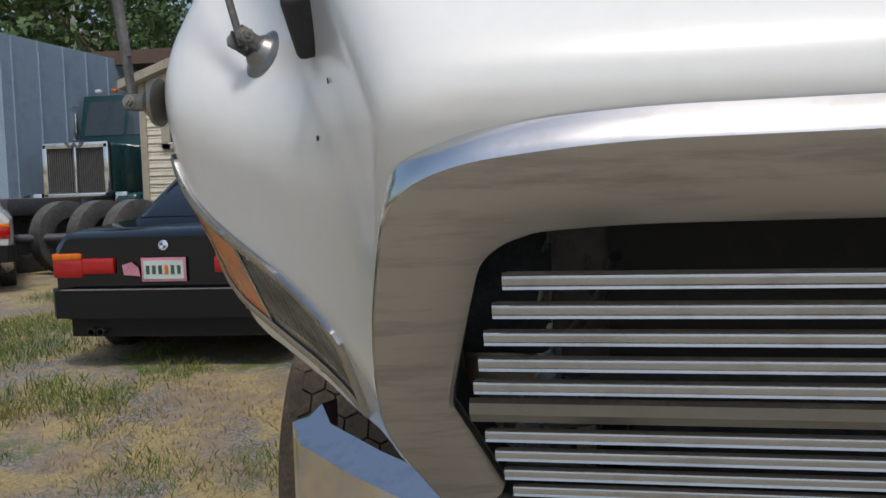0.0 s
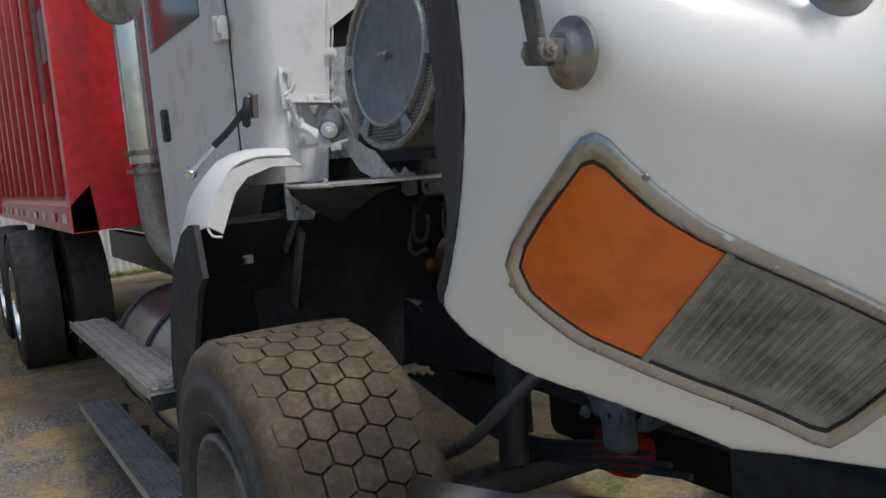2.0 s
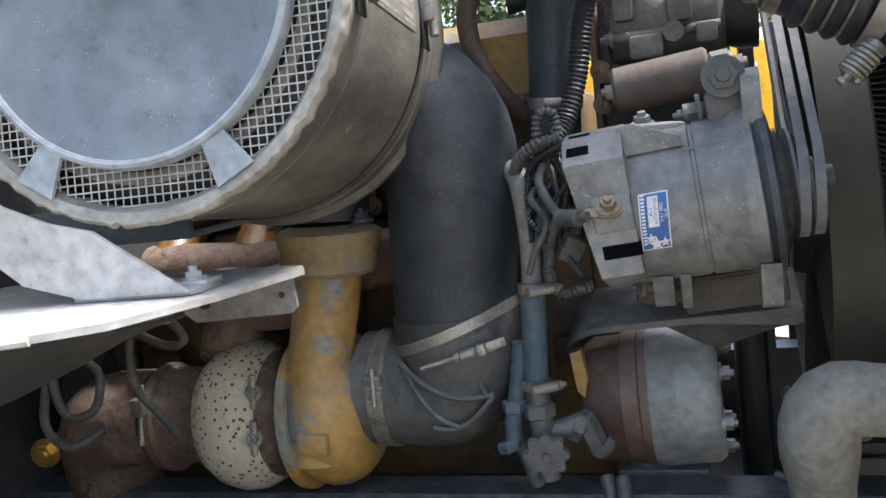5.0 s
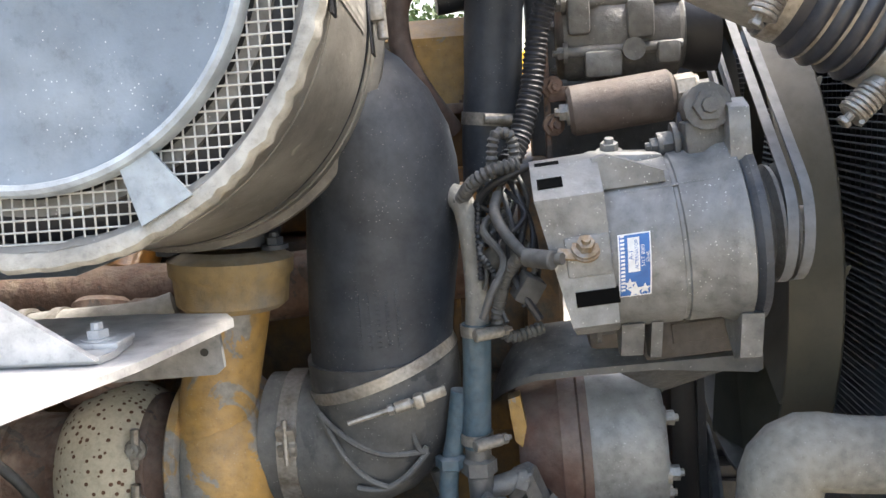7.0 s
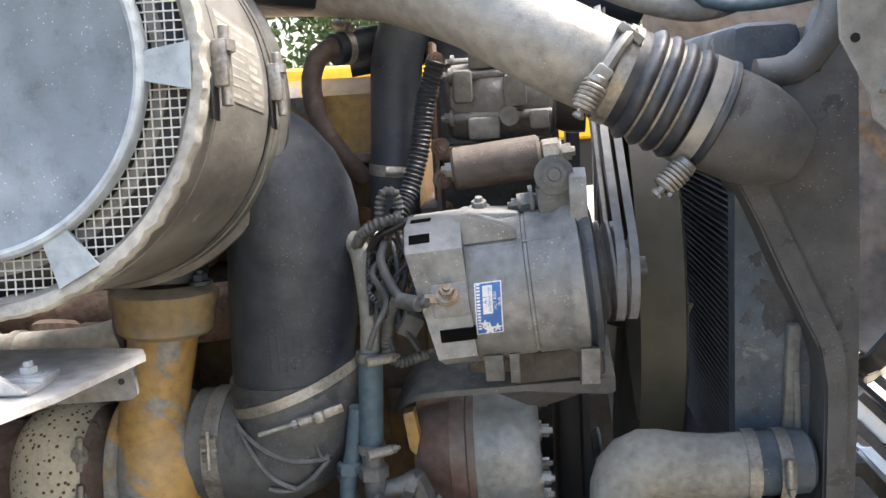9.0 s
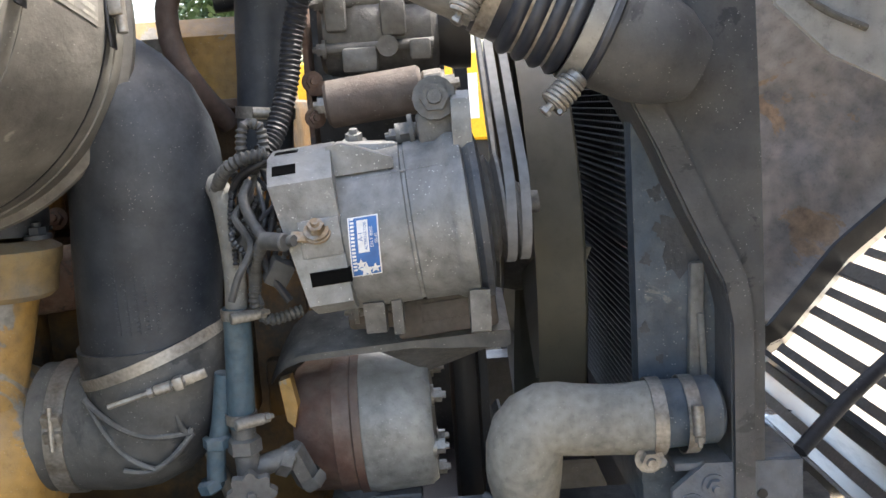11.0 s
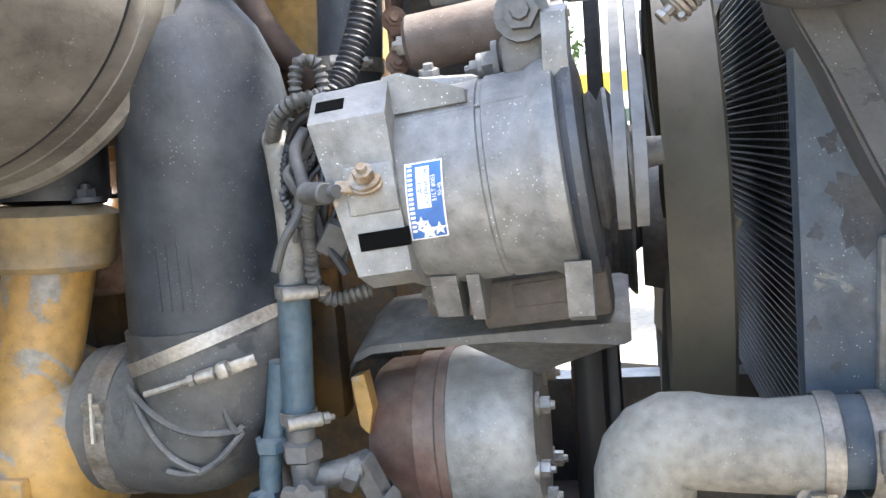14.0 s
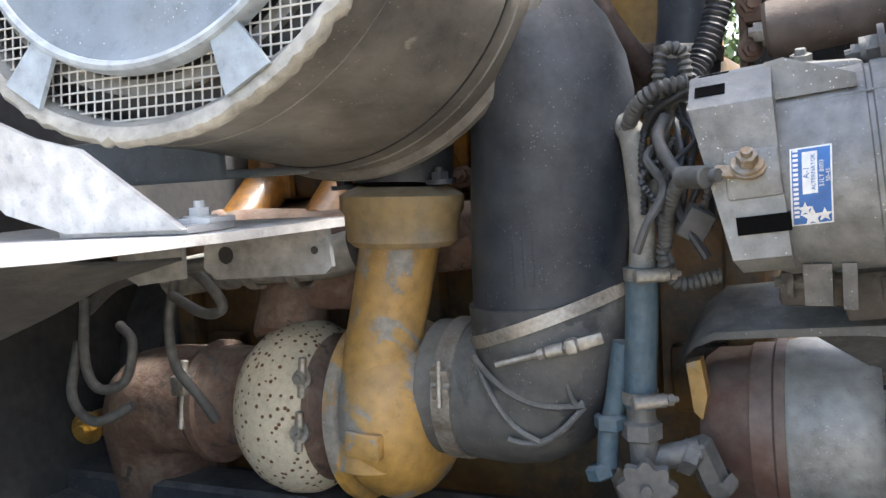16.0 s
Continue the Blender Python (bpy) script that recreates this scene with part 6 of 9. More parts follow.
tube(bm, [(-0.10, -0.41, 1.212), (-0.17, -0.41, 1.211), (-0.225, -0.41, 1.209)], [0.080, 0.083, 0.088], 40)
part("exhaust_neck", bm, RUST, turbo)
bm = bmesh.new()
tube(bm, [(-0.235, -0.41, 1.209), (-0.29, -0.41, 1.207), (-0.34, -0.405, 1.20), (-0.375, -0.39, 1.17), (-0.39, -0.37, 1.10), (-0.39, -0.36, 0.98)], [0.084, 0.086, 0.088, 0.086, 0.083, 0.080], 36)
part("exhaust_elbow", bm, RUST, turbo, "rusty exhaust elbow")
bm = bmesh.new()
tube(bm, [(0.090, -0.470, 1.16), (0.094, -0.470, 1.23), (0.105, -0.455, 1.31), (0.118, -0.442, 1.38), (0.130, -0.432, 1.445), (0.133, -0.43, 1.46)], [0.062, 0.056, 0.052, 0.052, 0.053, 0.054], 40)
part("outlet_pipe", bm, YELLOW, turbo, "yellow painted outlet with flaking patches")
bm = bmesh.new()
lathe(bm, [(0.0, 0.05), (0.0, 0.066), (0.008, 0.075), (0.042, 0.078), (0.048, 0.083), (0.068, 0.084), (0.074, 0.074), (0.08, 0.06)], (0.133, -0.428, 1.446), (0.05, 0.03, 1), 40)
part("outlet_flange", bm, mat("dusty_yellow_iron", (0.27, 0.19, 0.085), 0.7, second=(0.20, 0.17, 0.13), scale=9, bump=0.3, dust=0.5), turbo, "dusty yellow flange")
bm = bmesh.new()
lathe(bm, [(0.08, 0.0), (0.08, 0.066), (0.10, 0.070), (0.3, 0.068), (0.3, 0)], (0.131, -0.425, 1.448), (0.03, 0.10, 1), 32)
for dx, dy in ((0.072, -0.03), (-0.072, -0.03), (0.03, 0.07)):
    hexbolt(bm, (0.134 + dx, -0.42 + dy, 1.53), (0, 0, 1), 0.012, 0.012)
part("crossover_pipe", bm, RUBBER, turbo, "dark pipe above the flange")

# ---- hoses beside the duct ----
cool = thing("coolant_filter_hose", label="blue and grey hose with steel clamps and a shut-off valve", category="hose")
bm = bmesh.new()
tube(bm, [(0.458, -0.48, 1.255), (0.460, -0.48, 1.30), (0.464, -0.48, 1.36), (0.467, -0.48, 1.42)], 0.0185, 20)
part("blue_hose", bm, HOSEBLUE, cool, "faded blue silicone hose")
bm = bmesh.new()
tube(bm, [(0.467, -0.48, 1.41), (0.470, -0.48, 1.47), (0.467, -0.478, 1.53), (0.462, -0.472, 1.565), (0.450, -0.45, 1.58), (0.42, -0.40, 1.585)], [0.0155, 0.0145, 0.0145, 0.015, 0.016, 0.016], 16)
part("grey_hose", bm, HOSEGREY, cool, "dusty grey hose")
for z in (1.412, 1.268):
    clamp_band("hose_band", (0.467 if z > 1.3 else 0.458, -0.48, z), (0, 0, 1), 0.0195, 0.014, cool, (0.55, -0.83, 0))
bm = bmesh.new()
rod(bm, (0.458, -0.48, 1.262), (0.462, -0.478, 1.12), 0.017, 16)
lathe(bm, [(0, 0.017), (0.004, 0.024), (0.022, 0.024), (0.026, 0.017)], (0.458, -0.48, 1.215), (0, 0, 1), 6)
rod(bm, (0.46, -0.478, 1.19), (0.52, -0.455, 1.20), 0.015, 14)
lathe(bm, [(0, 0.015), (0.004, 0.021), (0.02, 0.021), (0.024, 0.015)], (0.495, -0.462, 1.197), (1, 0.3, -0.5), 6)
rod(bm, (0.515, -0.455, 1.21), (0.535, -0.44, 1.15), 0.018, 6)
lathe(bm, [(0, 0.019), (0.012, 0.021), (0.02, 0.017)], (0.535, -0.445, 1.165), (0.4, 0.2, -0.8), 6)
part("valve_body", bm, ALUDK, cool, "dusty brass valve body")
bm = bmesh.new()
H0, HN = Vector((0.468, -0.505, 1.172)), Vector((0.1, -0.95, -0.15)).normalized()
m = Matrix.Translation(H0) @ along(HN)
pts = [((0.030 + 0.004 * math.cos(8 * t)) * math.cos(t), (0.030 + 0.004 * math.cos(8 * t)) * math.sin(t)) for t in [2 * math.pi * k / 64 for k in range(64)]]
prism(bm, pts, "z", 0.0, 0.012, m)
rod(bm, m @ Vector((0, 0, -0.03)), m @ Vector((0, 0, 0.02)), 0.007, 10)
part("handwheel", bevelled(bm, 0.002, 1), ALUDK, cool, "star handwheel")
bm = bmesh.new()
tube(bm, [(0.440, -0.475, 1.33), (0.428, -0.475, 1.26), (0.418, -0.478, 1.22), (0.415, -0.48, 1.18)], 0.013, 14)
lathe(bm, [(0, 0.015), (0.003, 0.021), (0.016, 0.021), (0.02, 0.015)], (0.422, -0.478, 1.225), (0, 0, 1), 6)
lathe(bm, [(0, 0.013), (0.003, 0.018), (0.016, 0.018), (0.02, 0.013)], (0.41, -0.482, 1.165), (-0.3, 0, 1), 6)
part("side_hose", bm, HOSEBLUE, cool)
rodt = thing("dip_tube", label="thin grey steel tube slanting beside the elbow", category="pipe")
bm = bmesh.new()
rod(bm, (0.395, -0.42, 1.20), (0.43, -0.41, 1.08), 0.011, 12)
part("tube", bm, ALUDK, rodt)

# ---- alternator ----
alt = thing("alternator", label="dull alloy alternator with a blue and white label", category="alternator")
AO, AA = Vector((0.556, -0.502, 1.508)), Vector((1, 0.0, 0.088)).normalized()
AR = rot(0, -math.degrees(math.atan(0.088)), 0).to_3x3()
AM = Matrix.Translation(AO) @ along(AA).to_3x3().to_4x4()
AX = Matrix.Translation(AO) @ AR.to_4x4()
bm = bmesh.new()
lathe(bm, [(0.055, 0.0), (0.055, 0.096), (0.065, 0.1005), (0.1515, 0.1018), (0.153, 0.0998), (0.157, 0.0998), (0.1585, 0.1022), (0.198, 0.1030), (0.206, 0.108), (0.212, 0.1105), (0.226, 0.1105), (0.229, 0.104), (0.229, 0)], AO, AA, 56)
body = part("alternator_body", bm, ALU, alt)
bm = bmesh.new()
prism(bm, [(-0.103, -0.070), (-0.104, 0.078), (-0.072, 0.108), (-0.02, 0.116), (0.05, 0.110), (0.1, 0.05), (0.1, -0.05), (0.05, -0.092), (-0.075, -0.086)], "x", -0.002, 0.074)
bevelled(bm, 0.007, 2)
for v in bm.verts:
    if v.co.x < 0.03:
        v.co.x += max(0.0, 0.02 - v.co.z) * 0.26
bm.transform(AX)
part("rear_housing", bm, ALU, alt, "cast rear housing")
bm = bmesh.new()
prism(bm, [(0.068, 0.076), (0.068, 0.112), (0.085, 0.114), (0.145, 0.088), (0.145, 0.076)], "y", -0.072, 0.02)
bevelled(bm, 0.006, 2)
bm.transform(AX)
part("rear_shoulder", bm, ALU, alt, "tapering cast shoulder")
bm = bmesh.new()
box(bm, AO + AR @ Vector((0.053, -0.1015, -0.038)), (0.048, 0.008, 0.017), rot(3, -5, 0))
for yy, zz in ((-0.045, 0.1100), (-0.0865, 0.0925)):
    box(bm, AO + AR @ Vector((0.018, yy, zz)), (0.028, 0.014, 0.006), rot(9 if yy > -0.06 else 43, -5, 0))
pieces("vent_slot", bm, mat("vent_slot_black", (0.004, 0.004, 0.004), 0.9, spec=0.05), alt, smooth=False)
bm = bmesh.new()
box(bm, AO + AR @ Vector((0.049, -0.1015, 0.010)), (0.050, 0.010, 0.046), rot(0, -5, 0), bevel=0.003)
part("terminal_pad", bm, ALU, alt)
bm = bmesh.new()
lathe(bm, [(0, 0), (0, 0.016), (0.003, 0.016), (0.004, 0.012), (0.006, 0.012), (0.006, 0)], AO + AR @ Vector((0.046, -0.106, 0.016)), (0.05, -0.7, 0.7), 18)
hexbolt(bm, AO + AR @ Vector((0.046, -0.109, 0.020)), (0.05, -0.7, 0.7), 0.010, 0.012)
box(bm, AO + AR @ Vector((0.028, -0.109, 0.015)), (0.026, 0.005, 0.014), rot(-40, 6, 0), bevel=0.002)
part("terminal_bolt", bm, mat("rust_stained_steel", (0.24, 0.17, 0.10), 0.6, metal=0.3, second=(0.3, 0.29, 0.27), scale=40, dust=0.2), alt, "rust-stained terminal bolt")
# mounting ears and legs
bm = bmesh.new()
prism(bm, [(-0.555, 1.59), (-0.568, 1.625), (-0.558, 1.672), (-0.53, 1.682), (-0.50, 1.67), (-0.47, 1.60)], "x", 0.767, 0.790)
prism(bm, [(-0.575, 1.44), (-0.56, 1.385), (-0.53, 1.375), (-0.49, 1.40), (-0.46, 1.44)], "x", 0.775, 0.800)
prism(bm, [(-0.56, 1.43), (-0.535, 1.385), (-0.505, 1.38), (-0.47, 1.43)], "x", 0.642, 0.668)
prism(bm, [(-0.555, 1.43), (-0.53, 1.38), (-0.50, 1.375), (-0.47, 1.43)], "x", 0.677, 0.690)
pieces("mounting_ear", bevelled(bm, 0.004, 1), ALU, alt)
bm = bmesh.new()
box(bm, AO + AA * 0.10 + Vector((0, 0.01, 0.100)), (0.09, 0.07, 0.02), rot(0, 2, 0), bevel=0.008)
hexbolt(bm, AO + AR @ Vector((0.096, 0.02, 0.110)), (0, -0.3, 1), 0.011, 0.012)
part("top_boss", bm, ALU, alt)
# thin raised line in place of the highlight along the dusty upper edge
bm = bmesh.new()
rod(bm, AO + AA * 0.085 + Vector((0, -0.072, 0.069)), AO + AA * 0.215 + Vector((0, -0.0735, 0.0715)), 0.0018, 6)
part("cast_seam", bm, ALU, alt)
bm = bmesh.new()
lathe(bm, [(0.228, 0.03), (0.228, 0.104), (0.236, 0.111), (0.244, 0.111), (0.249, 0.09), (0.249, 0.03)], AO, AA, 48)
part("fan_disc", bm, FRAME, alt, "dark fan disc")
for k in range(14):
    bm = bmesh.new()
    t = 2 * math.pi * k / 14
    mm = AM @ rot(0, 0, math.degrees(t))
    box(bm, mm @ Vector((0.078, 0, 0.232)), (0.04, 0.006, 0.022), mm.to_3x3().to_4x4())
    part("fan_fin", bm, ALUDK, alt)
bm = bmesh.new()
lathe(bm, [(0.25, 0), (0.25, 0.066), (0.256, 0.07), (0.262, 0.058), (0.268, 0.07), (0.272, 0.07), (0.278, 0.058), (0.284, 0.07), (0.288, 0.068), (0.288, 0.03), (0.296, 0.028), (0.300, 0.016), (0.318, 0.014), (0.318, 0)], AO, AA, 44)
part("pulley", bm, ALUDK, alt, "dark grooved pulley")
# label, curved round the body
RL = 0.1026


def alt_patch(bm, d0, d1, t0, t1, r):
    rows = []
    for k in range(9):
        t = t0 + (t1 - t0) * k / 8
        rows.append([bm.verts.new(AO + AA * d + Vector((0, -r * math.cos(t), r * math.sin(t)))) for d in (d0, d1)])
    for r1, r2 in zip(rows, rows[1:]):
        bm.faces.new((r1[0], r1[1], r2[1], r2[0]))
    return bm


part("label_border", alt_patch(bmesh.new(), 0.0805, 0.1165, 0.27, -0.45, RL), WHITELABEL, alt, "white label border")
part("label_field", alt_patch(bmesh.new(), 0.082, 0.115, 0.255, -0.435, RL + 0.0003), BLUELABEL, alt, "blue label")
part("label_panel", alt_patch(bmesh.new(), 0.091, 0.104, 0.225, -0.15, RL + 0.0006), WHITELABEL, alt)


def alt_text(txt, d, t, size, mt):
    cu = bpy.data.curves.new("label_text", "FONT")
    cu.body, cu.size, cu.extrude = txt, size, 0.0001
    cu.align_x, cu.align_y = "CENTER", "CENTER"
    tmp = new("label_text", cu)
    me_ = bpy.data.meshes.new_from_object(tmp.evaluated_get(bpy.context.evaluated_depsgraph_get()))
    bpy.data.objects.remove(tmp)
    for v in me_.vertices:
        th = t + v.co.x / RL
        v.co = AO + AA * (d - v.co.y) + Vector((0, -(RL + 0.0009 + v.co.z) * math.cos(th), (RL + 0.0009 + v.co.z) * math.sin(th)))
    me_.materials.append(mt)
    ob = new("label_text", me_)
    ob.parent = alt
    return ob


alt_text("A-1", 0.0945, 0.04, 0.0075, BLUELABEL)
alt_text("ALTERNATOR", 0.1005, 0.04, 0.0052, BLUELABEL)
alt_text("51LT 8003", 0.1075, 0.02, 0.0056, WHITELABEL)
alt_text("50-45", 0.1130, 0.0, 0.0052, WHITELABEL)
for k in range(15):
    t = 0.26 - 0.043 * k
    part("label_bar", alt_patch(bmesh.new(), 0.083, 0.0875, t, t - 0.026, RL + 0.0006), WHITELABEL, alt)
for d, t in ((0.0925, -0.29), (0.0985, -0.37), (0.109, -0.36)):
    bm = bmesh.new()
    pts = []
    for k in range(10):
        rr_ = 0.0105 if k % 2 == 0 else 0.0045
        if d != 0.0985:
            rr_ *= 0.7
        a_ = 2 * math.pi * k / 10
        th = t + rr_ * math.cos(a_) / RL
        pts.append(bm.verts.new(AO + AA * (d + rr_ * math.sin(a_)) + Vector((0, -(RL + 0.0008 + 0.0003 * (d == 0.0985)) * math.cos(th), (RL + 0.0008 + 0.0003 * (d == 0.0985)) * math.sin(th)))))
    c0 = bm.verts.new(AO + AA * d + Vector((0, -(RL + 0.001) * math.cos(t), (RL + 0.001) * math.sin(t))))
    for k in range(10):
        bm.faces.new((c0, pts[k], pts[(k + 1) % 10]))
    part("label_star", bm, WHITELABEL, alt, smooth=False)

# adjusting bracket above, mounting bracket below
adj = thing("adjuster_bracket", label="grey steel belt adjuster block with two bolts", category="bracket")
bm = bmesh.new()
box(bm, (0.748, -0.510, 1.640), (0.048, 0.048, 0.040), rot(0, -5, 0), bevel=0.006)
rod(bm, (0.748, -0.49, 1.674), (0.748, -0.54, 1.675), 0.024, 20)
rod(bm, (0.700, -0.500, 1.632), (0.785, -0.500, 1.640), 0.013, 14)
part("block", bm, ALUDK, adj)
bm = bmesh.new()
hexbolt(bm, (0.748, -0.542, 1.675), (0, -1, 0.1), 0.018, 0.012)
hexbolt(bm, (0.716, -0.500, 1.634), (-1, 0, -0.1), 0.016, 0.014)
hexbolt(bm, (0.699, -0.500, 1.632), (-1, 0, -0.1), 0.010, 0.010)
pieces("block_bolt", bm, ALUDK, adj)
brk = thing("alternator_bracket", label="black pressed steel bracket under the alternator", category="bracket")
bm = bmesh.new()
rows = []
for x, yf, zf, yb, zb, lip in ((0.474, -0.340, 1.272, -0.300, 1.276, 0.006), (0.492, -0.385, 1.300, -0.310, 1.318, 0.008), (0.512, -0.420, 1.322, -0.315, 1.350, 0.009), (0.538, -0.440, 1.336, -0.32, 1.372, 0.009), (0.60, -0.443, 1.341, -0.32, 1.378, 0.009),
                               (0.70, -0.444, 1.347, -0.32, 1.382, 0.010), (0.74, -0.445, 1.349, -0.32, 1.384, 0.015), (0.80, -0.446, 1.353, -0.32, 1.388, 0.022), (0.823, -0.446, 1.354, -0.32, 1.389, 0.025), (0.832, -0.440, 1.352, -0.32, 1.386, 0.020)):
    rows.append([bm.verts.new(p) for p in ((x, yf, zf), (x, yb, zb), (x, yb, zb - 0.005), (x, yf + 0.006, zf - 0.006), (x, yf + 0.006, zf - lip), (x, yf, zf - lip))])
for r1, r2 in zip(rows, rows[1:]):
    for k in range(6):
        j = (k + 1) % 6
        bm.faces.new((r1[k], r1[j], r2[j], r2[k]))
bm.faces.new(rows[0])
bm.faces.new(rows[-1][::-1])
part("bracket_plate", bm, mat("dusty_black_bracket", (0.060, 0.063, 0.068), 0.55, second=(0.10, 0.10, 0.098), scale=7, mix=0.6, bump=0.2, dust=0.5, specks=0.8, grime=0.25), brk)
bm = bmesh.new()
top_ = [Vector(p) for p in ((0.64, -0.436, 1.337), (0.824, -0.440, 1.330), (0.80, -0.36, 1.305), (0.712, -0.345, 1.272))]
up_ = [p + Vector((0, 0.004, 0.008)) for p in top_]
A_, B_ = [bm.verts.new(p) for p in top_], [bm.verts.new(p) for p in up_]
bm.faces.new(A_)
bm.faces.new(B_[::-1])
for k in range(4):
    bm.faces.new((A_[k], A_[(k + 1) % 4], B_[(k + 1) % 4], B_[k]))
part("gusset", bm, ALUDK, brk, "grey slanting gusset")
bm = bmesh.new()
box(bm, (0.745, -0.425, 1.388), (0.138, 0.095, 0.052), rot(0, -5, 0), bevel=0.006)
box(bm, (0.66, -0.41, 1.388), (0.10, 0.08, 0.04), bevel=0.008)
box(bm, (0.745, -0.472, 1.395), (0.066, 0.006, 0.026), rot(0, -5, 0), bevel=0.002)
part("mount_block", bm, mat("dark_brown_casting", (0.062, 0.052, 0.046), 0.7, second=(0.10, 0.084, 0.072), scale=14, bump=0.4, dust=0.3), brk, "brown cast mount block")
bm = bmesh.new()
rod(bm, (0.622, -0.445, 1.395), (0.70, -0.445, 1.40), 0.009, 12)
hexbolt(bm, (0.622, -0.445, 1.395), (-1, 0, 0), 0.012, 0.010)
part("pivot_bolt", bm, ALUDK, brk)

# ---- belts ----
belts = thing("drive_belt", label="grey worn drive belt running up to the compressor pulley", category="belt", group="drive belts")


def belt_loop(bm, x, A_, B_, ra, rb, w):
    """A belt round two pulleys whose axes run along x; A_, B_: (y, z) centres."""
    ay, az = A_
    by, bz = B_
    d = math.atan2(bz - az, by - ay)
    L = math.hypot(by - ay, bz - az)
    k = math.asin((ra - rb) / L)
    pts = []
    for i in range(13):
        t = d + math.pi / 2 - k + (math.pi + 2 * k) * i / 12
        pts.append((ay + ra * math.cos(t), az + ra * math.sin(t)))
    for i in range(13):
        t = d - math.pi / 2 + k + (math.pi - 2 * k) * i / 12
        pts.append((by + rb * math.cos(t), bz + rb * math.sin(t)))
    n = len(pts)
    cy, cz = (ay + by) / 2, (az + bz) / 2
    rows = []
    for i, (y, z) in enumerate(pts):
        p0, p1 = pts[i - 1], pts[(i + 1) % n]
        tx, tz = p1[0] - p0[0], p1[1] - p0[1]
        l = math.hypot(tx, tz)
        ny, nz = tz / l, -tx / l
        rows.append([bm.verts.new(q) for q in ((x - w / 2, y + 0.003 * ny, z + 0.003 * nz), (x + w / 2, y + 0.003 * ny, z + 0.003 * nz), (x + w / 2 - 0.003, y - 0.007 * ny, z - 0.007 * nz), (x - w / 2 + 0.003, y - 0.007 * ny, z - 0.007 * nz))])
    for i in range(n):
        r1, r2 = rows[i], rows[(i + 1) % n]
        for q in range(4):
            j = (q + 1) % 4
            bm.faces.new((r1[q], r1[j], r2[j], r2[q]))
    return bm


part("belt", belt_loop(bmesh.new(), 0.832, (-0.502, 1.532), (-0.03, 1.90), 0.069, 0.06, 0.012), BELT, belts)
belts2 = thing("drive_belt", label="grey worn drive belt beside its twin", category="belt", group="drive belts")
part("belt", belt_loop(bmesh.new(), 0.850, (-0.502, 1.534), (-0.03, 1.90), 0.069, 0.06, 0.012), BELT, belts2)
belts3 = thing("drive_belt", label="dark belt down to the crank pulley", category="belt", group="drive belts")
part("belt", belt_loop(bmesh.new(), 0.80, (-0.03, 1.90), (-0.05, 0.98), 0.066, 0.13, 0.02), SEAL, belts3)
pul = thing("fan_drive_pulley", label="dark steel idler and crank pulleys at the engine front", category="pulley")
for (y, z, r, x) in ((-0.03, 1.90, 0.062, 0.80), (-0.05, 0.98, 0.13, 0.77), (-0.02, 1.42, 0.11, 0.78)):
    bm = bmesh.new()
    lathe(bm, [(0, 0), (0, r), (0.012, r), (0.02, r - 0.012), (0.028, r), (0.04, r), (0.05, r - 0.012), (0.06, r), (0.065, r), (0.065, r * 0.4), (0.08, r * 0.3), (0.08, 0)], (x, y, z), (1, 0, 0), 36)
    part("pulley", bm, ALUDK, pul)

# ---- compressor and tensioner ----
comp = thing("air_conditioning_compressor", label="dark alloy air conditioning compressor", category="compressor")
bm = bmesh.new()
lathe(bm, [(0, 0), (0, 0.05), (0.008, 0.06), (0.05, 0.062), (0.055, 0.066), (0.10, 0.066), (0.105, 0.062), (0.16, 0.062), (0.168, 0.05), (0.20, 0.045), (0.20, 0)], (0.592, -0.30, 1.775), (1, 0, 0), 40)
part("compressor_body", bm, ALUDK, comp)
for k in range(6):
    t = radians(60 * k + 20)
    bm = bmesh.new()
    rod(bm, (0.60, -0.30 + 0.064 * math.cos(t), 1.775 + 0.064 * math.sin(t)), (0.755, -0.30 + 0.064 * math.cos(t), 1.775 + 0.064 * math.sin(t)), 0.008, 10)
    hexbolt(bm, (0.60, -0.30 + 0.064 * math.cos(t), 1.775 + 0.064 * math.sin(t)), (-1, 0, 0), 0.009, 0.01)
    part("through_bolt", bm, ALUDK, comp)
bm = bmesh.new()
for x, z, sx, sz in ((0.65, 1.735, 0.05, 0.035), (0.70, 1.79, 0.035, 0.05), (0.62, 1.80, 0.03, 0.05), (0.735, 1.745, 0.03, 0.03)):
    box(bm, (x, -0.365, z), (sx, 0.02, sz), bevel=0.006)
lathe(bm, [(0, 0), (0, 0.015), (0.012, 0.015), (0.012, 0)], (0.69, -0.362, 1.752), (0, -1, 0), 18)
box(bm, (0.655, -0.33, 1.84), (0.05, 0.05, 0.03), bevel=0.006)
rod(bm, (0.645, -0.33, 1.84), (0.64, -0.33, 1.90), 0.012, 12)
pieces("lug", bm, ALUDK, comp)
bm = bmesh.new()
box(bm, (0.735, -0.335, 1.835), (0.03, 0.006, 0.016), rot(35, 0, 0))
part("tag", bm, GREYLABEL, comp)
bm = bmesh.new()
lathe(bm, [(0.17, 0.035), (0.17, 0.05), (0.19, 0.058), (0.215, 0.058), (0.215, 0.03)], (0.592, -0.30, 1.775), (1, 0, 0), 32)
part("clutch", bm, BLACKIN, comp)
plate = thing("compressor_bracket", label="rusty flat steel mounting plate", category="bracket")
bm = bmesh.new()
box(bm, (0.574, -0.335, 1.72), (0.008, 0.06, 0.30), bevel=0.002)
box(bm, (0.60, -0.36, 1.70), (0.05, 0.03, 0.02), bevel=0.003)
